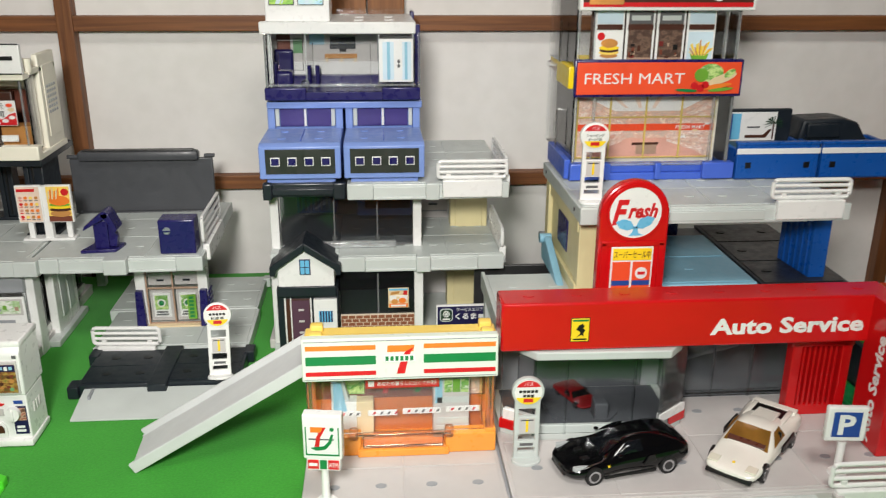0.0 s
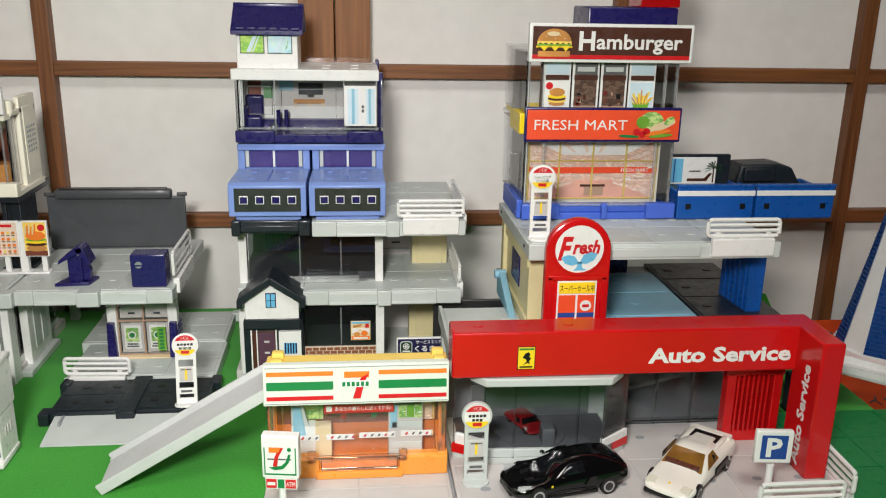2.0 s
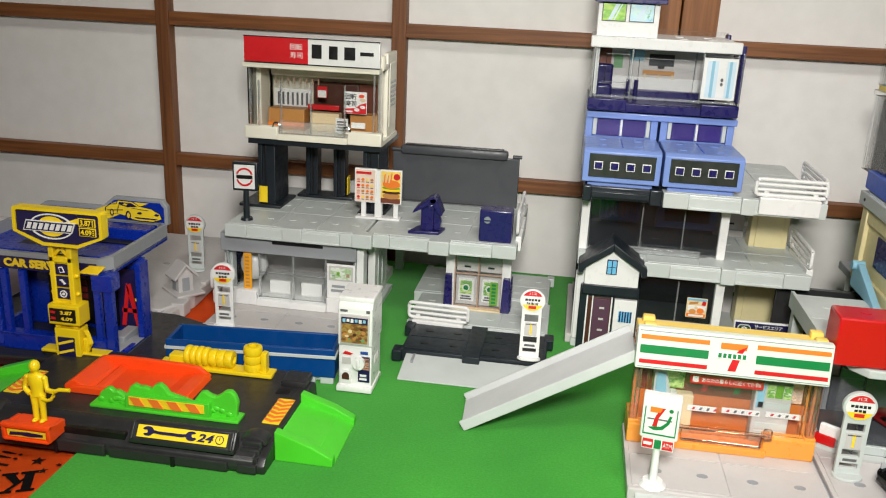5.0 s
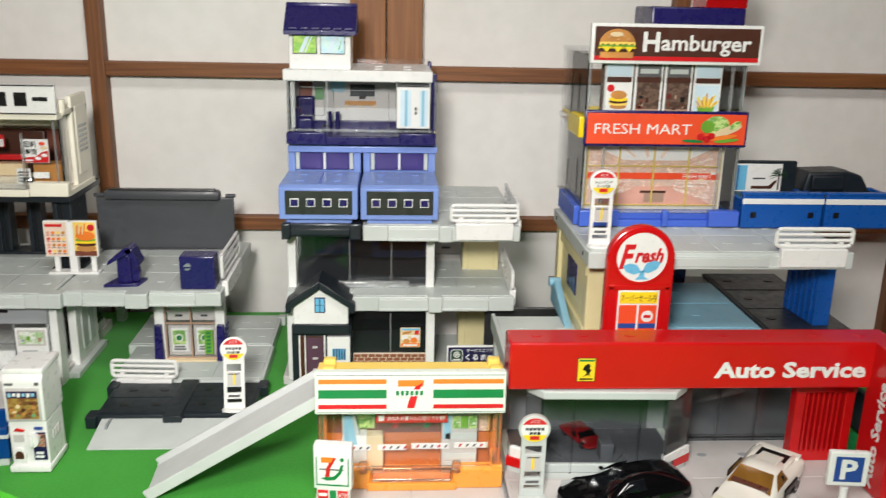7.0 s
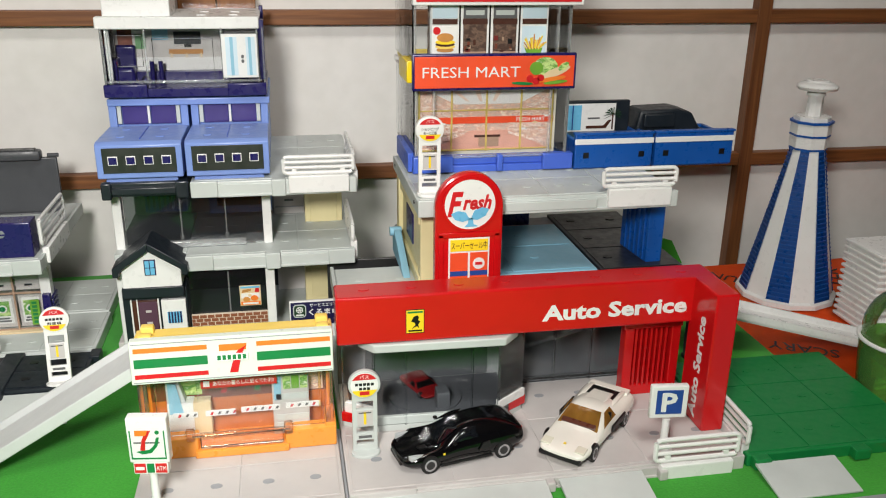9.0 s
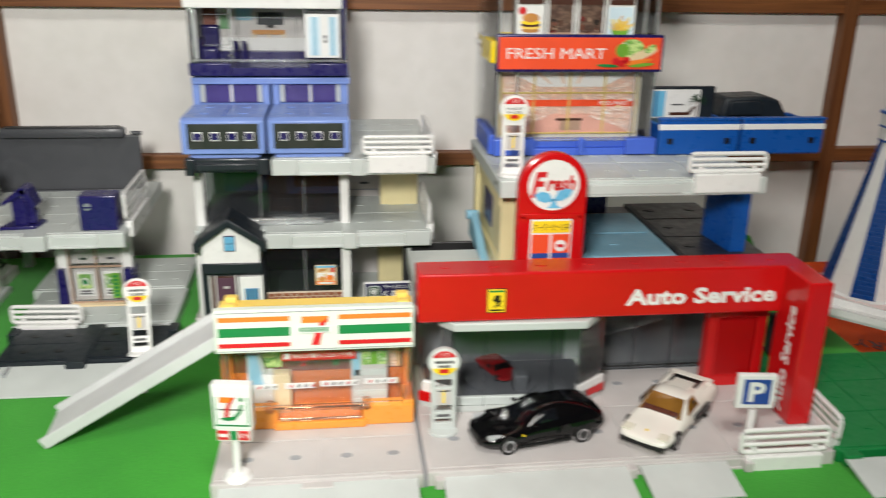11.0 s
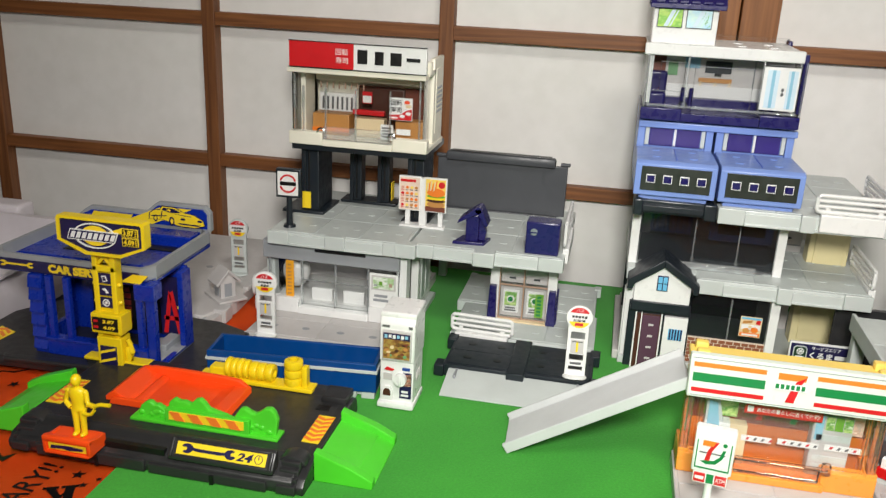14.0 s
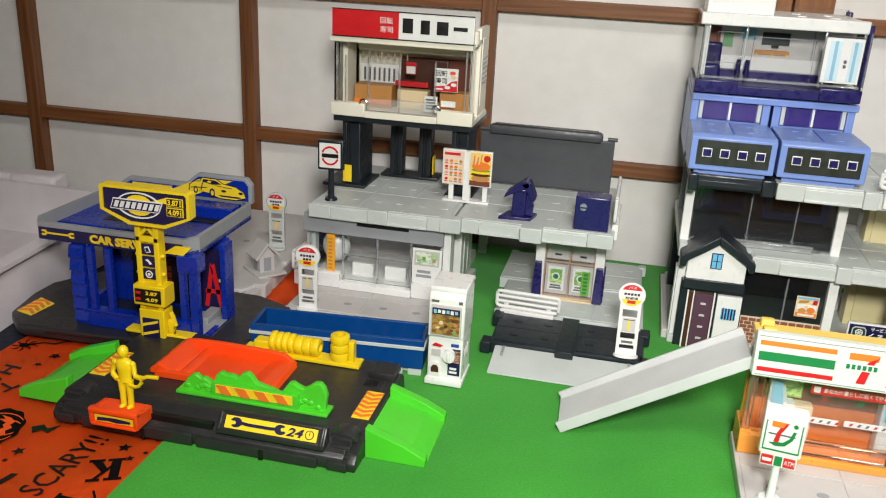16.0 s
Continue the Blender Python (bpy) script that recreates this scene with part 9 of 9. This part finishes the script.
    inner = [(-303, 417), (-203.4, 417), (-199, 424.4), (-200, 499), (-206.4, 505), (-303, 505), (-309, 499), (-310, 425.4)]
    n = len(plan)
    lay = [[bm.verts.new(Vector((u, v, z)) * MM) for u, v in loop] for z in (66, 76) for loop in (plan, inner)]
    for i in range(n):
        j = (i + 1) % n
        for q in ((lay[0][i], lay[0][j], lay[2][j], lay[2][i]), (lay[1][j], lay[1][i], lay[3][i], lay[3][j]), (lay[2][i], lay[2][j], lay[3][j], lay[3][i]), (lay[0][j], lay[0][i], lay[1][i], lay[1][j])):
            bm.faces.new(q)
    bmesh.ops.recalc_face_normals(bm, faces=bm.faces)
    part("canopy_rim", bm, SHADEGREY, s, "mid grey canopy rim")
    part("roof_beam", bx(G(), -300, -200, 426, 440, 67, 73.4, 0.8), GARB, s)
    part("roof_beam", bx(G(), -296, -204, 484, 500, 67, 75, 0.8), GARB, s)
    part("roof_slot", bx(G(), -240, -206, 470, 479, 68, 68.8, 0.2), BLACK, s)
    part("roof_slot", bx(G(), -284, -246, 452, 460, 68, 68.8, 0.2), BLACK, s)
    fs = part("fascia_print", bx(G(), -305, -203, 413.2, 414.2, 65.0, 72.8, 0.1), NAVYINK, s, "navy fascia strip")
    txt("CAR SERVICE", fs, YINK, -244, 413.2, 69.0, 6.0, 48, bold=0.06, thick=0.15)
    part("spanner_shaft", bx(G(), -300, -282, 412.8, 413.4, 68.8, 69.9, 0), YINK, fs)
    for cx, a in ((-301, 180), (-280.6, 0)):
        part("spanner_jaw", pr(G(), arc(cx, 69.4, 2.6, a + 40, a + 320, 12, 2.0) + arc(cx, 69.4, 1.0, a + 320, a + 40, 8, 0.8), "y", 412.8, 413.4), YINK, fs)
    part("yellow_flash", pr(G(), [(-216, 66), (-202, 66), (-196, 72), (-207, 72)], "y", 412.8, 413.4), YINK, fs)
    # rear sign board
    bd = part("rear_board", pr(G(), [(-310, 74), (-198, 74), (-198, 88), (-202, 93), (-240, 93), (-250, 84.6), (-296, 84.6), (-300, 82)], "y", 504, 509, 0.8), SHADEGREY, s, "grey-rimmed rear sign board")
    part("board_field", pr(G(), [(-306, 76), (-200.6, 76), (-200.6, 87), (-203.6, 90.6), (-239, 90.6), (-250, 82), (-294, 82)], "y", 503.2, 504.2), GARB, bd)
    part("print_flash", pr(G(), [(-268, 76), (-244, 76), (-212, 90), (-236, 90)], "y", 502.8, 503.4), YINK, bd)
    part("print_flash", pr(G(), [(-294, 78), (-262, 78), (-260, 81.4), (-292, 81.4)], "y", 502.6, 503.2), YINK, bd)
    known = set(bd.children)
    body = [(-240, 80), (-239.4, 84.6), (-236, 87), (-231, 87.6), (-229.6, 90.4), (-219, 90.2), (-213.4, 87.2), (-204, 85.8), (-197.6, 82.4), (-196.2, 78.8), (-203, 76.6), (-214, 76.6), (-219, 77.4), (-223, 79.4), (-231, 80.6)]
    part("car_outline", pr(G(), [(-218 + (u + 218) * 1.04, 83 + (v - 83) * 1.1) for u, v in body], "y", 502.5, 502.7), NAVYINK, bd)
    yc = part("car_print", pr(G(), body, "y", 502.3, 502.9), YINK, bd, "yellow printed car")
    part("car_glass", pr(G(), [(-229.4, 87.8), (-228.6, 89.6), (-219.4, 89.4), (-214.6, 87.0), (-222, 86.2)], "y", 502.0, 502.4), NAVYINK, yc)
    part("car_seat", pr(G(), [(-226, 88), (-224, 89), (-222, 88.4), (-223, 87.2)], "y", 501.8, 502.1), YINK, yc)
    for x, z, r in ((-235, 81.2, 2.6), (-222, 80, 3.4)):
        part("car_wheel", pr(G(), arc(x, z, r * 0.62, 0, 340, 16, r), "y", 502.0, 502.4), NAVYINK, yc)
        part("car_rim", pr(G(), arc(x + 0.2, z, r * 0.34, 0, 340, 12, r * 0.6), "y", 501.8, 502.1), YINK, yc)
    for x, z in ((-213, 82.2), (-199.6, 81.8)):
        part("car_lamp", pr(G(), arc(x, z, 1.9, 0, 340, 10, 0.9), "y", 502.0, 502.4), NAVYINK, yc)
    for pts in ([(-217, 79), (-199, 78.8), (-200.6, 77.8), (-215, 78)], [(-219.6, 85.6), (-219, 85.8), (-206, 84.8), (-206.4, 84.4)], [(-238.6, 82.4), (-226, 83.4), (-226, 84), (-238.6, 83)], [(-231, 81.4), (-230.4, 81.4), (-229, 87), (-229.6, 87)]):
        part("car_line", pr(G(), pts, "y", 502.0, 502.4), NAVYINK, yc)
    for ob in set(bd.children) - known:
        ob.location.x -= 0.006
    return s


fuel_station()


def price_sign():
    p = thing("price_sign", (-216, 404, 8), "yellow price sign with navy panel on a lattice pole", "sign")
    part("plinth", bx(G(), -240, -196, 405, 410.6, 7, 13.4, 0.6), DKGREY, p)
    part("foot", bx(G(), -240, -194, 402, 410.8, 13, 15.2, 0.6), YELL, p)
    for x in (-226.4, -214):
        part("pole_side", bx(G(), x - 1.8, x + 1.8, 402, 410, 10, 92, 0.7), YELL, p)
    part("pole_back", bx(G(), -225.4, -214.4, 404, 408, 10, 80, 0.4), YELL, p)
    part("pole_cap", bx(G(), -228.2, -212.2, 402, 410, 76, 80, 0.7), YELL, p)
    for sx in (1, -1):
        part("cross_brace", bx(G(), -221.2, -219.2, 403, 406, 79, 92, 0.3, Matrix.Rotation(radians(42 * sx), 3, "Y")), YELL, p)
    part("lower_box", bx(G(), -230, -208.4, 398.6, 411, 35, 48.6, 0.8), YELL, p)
    pb = part("price_panel", bx(G(), -228.4, -210.8, 397.8, 398.8, 37.4, 46.2, 0.1), BLACK, p)
    for z, t_ in ((43.9, "3.87"), (39.8, "4.09")):
        txt(t_, pb, YINK, -216.8, 397.8, z, 2.5, 8.4, bold=0.03, thick=0.15)
        part("price_mark", bx(G(), -227.4, -224.4, 397.4, 397.9, z - 0.8, z + 0.8, 0), REDINK, pb)
    for k in range(3):
        lab = part("pictogram", bx(G(), -224.4, -216, 402.6, 403.8, 51.6 + k * 8.2, 58.4 + k * 8.2, 0.1), NAVYINK, p, "navy pictogram tile")
        c = 55.0 + k * 8.2
        if k == 0:
            part("symbol", ring_prism(G(), arc(-220.2, c, 2.5, 0, 345, 18), arc(-220.2, c, 1.8, 0, 345, 18), 402.2, 402.7), WHITE, lab)
            part("symbol", pr(G(), arc(-220.2, c, 1.0, 0, 340, 10), "y", 402.2, 402.7), WHITE, lab)
        elif k == 1:
            part("symbol", pr(G(), [(-222.4, c + 1.2), (-220.4, c + 1.8), (-217.8, c - 1.2), (-219.4, c - 1.8), (-220.4, c)], "y", 402.2, 402.7), WHITE, lab)
        else:
            part("symbol", pr(G(), [(-222.2, c + 1.6), (-219.4, c + 2.2), (-218, c - 1.6), (-221.2, c - 2.2)], "y", 402.2, 402.7), WHITE, lab)
            part("symbol_core", pr(G(), [(-221.4, c + 1), (-219.8, c + 1.4), (-218.8, c - 1.0), (-220.8, c - 1.5)], "y", 401.9, 402.3), NAVYINK, lab)
    for z in (55, 67):
        for x in (-228.8, -211.6):
            part("bolt", sp(G(), x, 405, z, 1.5), YELL, p)
    pump = part("pump_box", bx(G(), -227.8, -210.4, 400, 411, 10, 32, 0.8), YELL, p)
    tr_ = part("fuel_print", bx(G(), -225.4, -214, 399.2, 400.2, 13, 26, 0.1), NAVYINK, pump)
    for z in (14, 20.4):
        part("fuel_symbol", pr(G(), [(-225, z), (-214.4, z + 3.4), (-214.4, z + 5), (-225, z + 1.8)], "y", 398.9, 399.4), YINK, tr_)
    part("nozzle", tube(G(), [(-210.4, 405, 13), (-207, 405, 15), (-205.8, 405, 21), (-207.4, 405, 27), (-208.8, 405, 30)], 1.6, 8), YELL, p)
    part("nozzle_grip", bx(G(), -210.2, -206.8, 403, 407, 15, 25, 0.8), YELL, p)
    # head
    hx = [(-247, 96.4), (-246.6, 111), (-245.4, 112.4), (-188.2, 112.4), (-187, 111), (-187.2, 95.6), (-204, 88.4), (-228, 88.4)]
    part("head", pr(G(), hx, "y", 399, 405, 0.6), YELL, p)
    part("head_rim", ring_prism(G(), hx, [(-217 + (u + 217) * 0.93, 100.6 + (v - 100.6) * 0.84) for u, v in hx], 397.2, 399.2), YELL, p)
    fld = part("head_field", pr(G(), [(-217 + (u + 217) * 0.93, 100.6 + (v - 100.6) * 0.84) for u, v in hx], "y", 398.3, 399.3), NAVYINK, p, "navy sign field")
    part("oval_core", pr(G(), arc(-221, 101, 9.4, 0, 350, 30, 6.4), "y", 397.9, 398.4), YINK, fld)
    part("flash", pr(G(), [(-213, 104), (-202, 108), (-202, 104)], "y", 397.9, 398.4), YINK, fld)
    part("oval", ring_prism(G(), arc(-221, 101, 14.6, 0, 351, 39, 8.2), arc(-221, 101, 13.6, 0, 351, 39, 7.4), 397.6, 398.4), WHITE, fld)
    part("name_bar", pr(G(), [(-240, 97.6), (-207.4, 97.6), (-204.6, 104.4), (-237.6, 104.4)], "y", 397.3, 398.0), WHITE, fld)
    part("name_field", pr(G(), [(-239.2, 98.2), (-207.8, 98.2), (-205.6, 103.8), (-237.2, 103.8)], "y", 397.1, 397.5), NAVYINK, fld)
    for k in range(8):
        x = -237.4 + k * 3.86
        part("name_stroke", pr(G(), [(x, 99), (x + 2.6, 99), (x + 4.2, 103), (x + 1.6, 103)], "y", 396.8, 397.2), WHITE, fld)
    for z, t_ in ((105.2, "3.87"), (99.2, "4.09")):
        b = part("price_tile", bx(G(), -202.6, -191.6, 397.8, 398.5, z - 2.7, z + 2.7, 0.1), YINK, fld)
        part("tile_field", bx(G(), -202, -192.2, 397.5, 398.0, z - 2.2, z + 2.2, 0), BLACK, b)
        txt(t_, b, YINK, -197.8, 397.5, z, 3.6, 7.2, bold=0.03, thick=0.15)
        bars(b, YINK, -193.6, -192.6, z - 2, z + 2, 397.5, 3, 0.2)


price_sign()

# ---- grey corner plate with the small grey hut ----
cp = thing("grey_corner_plate", (-235, 545, -4), "light grey moulded corner plate with a kerb", "base plate")
part("plate", pr(G(), [(-310, 500), (-206, 500), (-198, 520), (-195, 536), (-198, 580), (-198, 686), (-318, 686), (-318, 640), (-310, 640)], "z", -3, 8, 1.0), GREY2, cp)
part("front_flap", pr(G(), [(-218, 476), (-199, 494), (-196, 512), (-204, 514), (-222, 500)], "z", -3, 6, 0.8), GREY2, cp)
for k in range(3):
    part("flap_mark", bx(G(), -214 + k * 4, -212.6 + k * 4, 496, 506, 5.8, 6.4, 0.2), SHADEGREY, cp)
part("kerb", pr(G(), [(-201, 560), (-196, 560), (-196, 686), (-201, 686)], "z", 6, 10, 0.8), GREY2, cp)
part("clip", bx(G(), -204, -193, 512, 524, -2, 9, 1), GREY2, cp)
for x, y in ((-250, 560), (-250, 600), (-225, 580)):
    part("peg_hole", pr(G(), arc(x, y, 3, 0, 342, 16, 2), "z", 7.8, 8.5), SHADEGREY, cp)
hut = thing("grey_hut", (-207, 540, 8), "small light grey gabled hut on the corner plate", "toy hut", rz=-40)
part("base", bx(G(), -17, 17, -12, 14, 0, 2.4, 0.6), GREY2, hut)
part("hut_wall", pr(G(), [(-7, 2), (7, 2), (7, 17), (0, 26), (-7, 17)], "x", -7, 8, 0.5), GREY2, hut)
for sgn in (-1, 1):
    part("roof_slope", pr(G(), [(0, 25.6), (0, 28.4), (sgn * 12, 16), (sgn * 10.6, 14)], "x", -9.6, 11, 0.5), GREY2, hut)
part("door_hollow", bx(G(), 7.6, 8.4, -3.4, 3.4, 3, 15, 0.4), SHADEGREY, hut)
part("door_hollow", bx(G(), -4, 4, -7.4, -6.6, 3, 13, 0.4), SHADEGREY, hut)
hut.scale = (0.88, 0.9, 0.92)
railing((-181, 575, 8), 60, 84, "light grey railing beside the deck shop", 18)


# ---- milky storage tub at the side ----
def tub():
    t = thing("storage_tub", (-345, 400, -6), "milky white plastic storage tub with sloping walls and rim", "storage tub")
    side = lambda y: -333.5 - 0.094 * (y - 327)  # foot line of the wall beside the mat
    foot = [(side(y), y) for y in (80, 327, 500)]
    corner = [(side(500) - 34 + 34 * math.cos(radians(a)), 560 + 40 * math.sin(radians(a))) for a in (10, 30, 50, 70, 90)]
    run = foot + corner + [(-700, 606)]

    def shell(inset, z):
        """The run of the wall moved inwards, at height z."""
        out = []
        for i, (x, y) in enumerate(run):
            a, b = run[max(i - 1, 0)], run[min(i + 1, len(run) - 1)]
            d = Vector((b[0] - a[0], b[1] - a[1])).normalized()
            out.append(Vector((x - d.y * inset, y + d.x * inset, z)) * MM)
        return out
    bm = G()
    loops = [shell(0, -6), shell(2, 20), shell(4, 32), shell(-1, 34), shell(-1, 37.4), shell(9, 38.4), shell(10, 34), shell(13, 14), shell(30, 2), shell(34, -3)]
    rows = [[bm.verts.new(v) for v in loop] for loop in loops]
    for a, b in zip(rows, rows[1:]):
        for i in range(len(run) - 1):
            bm.faces.new((a[i], a[i + 1], b[i + 1], b[i]))
    bmesh.ops.recalc_face_normals(bm, faces=bm.faces)
    part("tub_wall", bm, TUB, t, "milky sloping wall with folded rim", 60)
    part("tub_floor", bx(G(), -900, -360, 80, 590, -6, 1, 1.5), TUB, t)
    part("inner_tray", pr(G(), [(-392, 80), (-418, 470), (-440, 500), (-880, 520), (-880, 80)], "z", 6, 22, 5), TUB, t, "milky inner tray")
    part("tray_step", pr(G(), [(-400, 80), (-412, 330), (-880, 340), (-880, 80)], "z", 21, 25, 1.5), TUB, t)
    hd = part("yellow_handle", tube(G(), [(-392, 420, 23), (-402, 428, 25.6), (-424, 436, 26.4), (-450, 430, 26), (-474, 412, 23)], 3.0, 8), YEL2, t, "yellow curved handle in the tub")
    part("handle_foot", bx(G(), -404, -386, 414, 421, 21.6, 23.6, 0.8), YEL2, hd)


tub()


def lid():
    t = thing("tub_lid", (-640, 606, -6), "milky white plastic lid standing behind the tub", "lid")
    part("panel", bx(G(), -900, -440, 612, 617, -6, 40, 2), TUB, t)
    part("rim", bx(G(), -904, -437, 604, 622, 30, 42, 3), TUB, t)
    part("rim_end", bx(G(), -482, -436, 601, 624, 26, 44, 3.5), TUB, t)
    for k, x in enumerate((-512, -540, -580)):
        part("rim_slot", bx(G(), x, x + 8, 602.6, 604.4, 31, 38, 0.6), SHADEGREY, t)


lid()
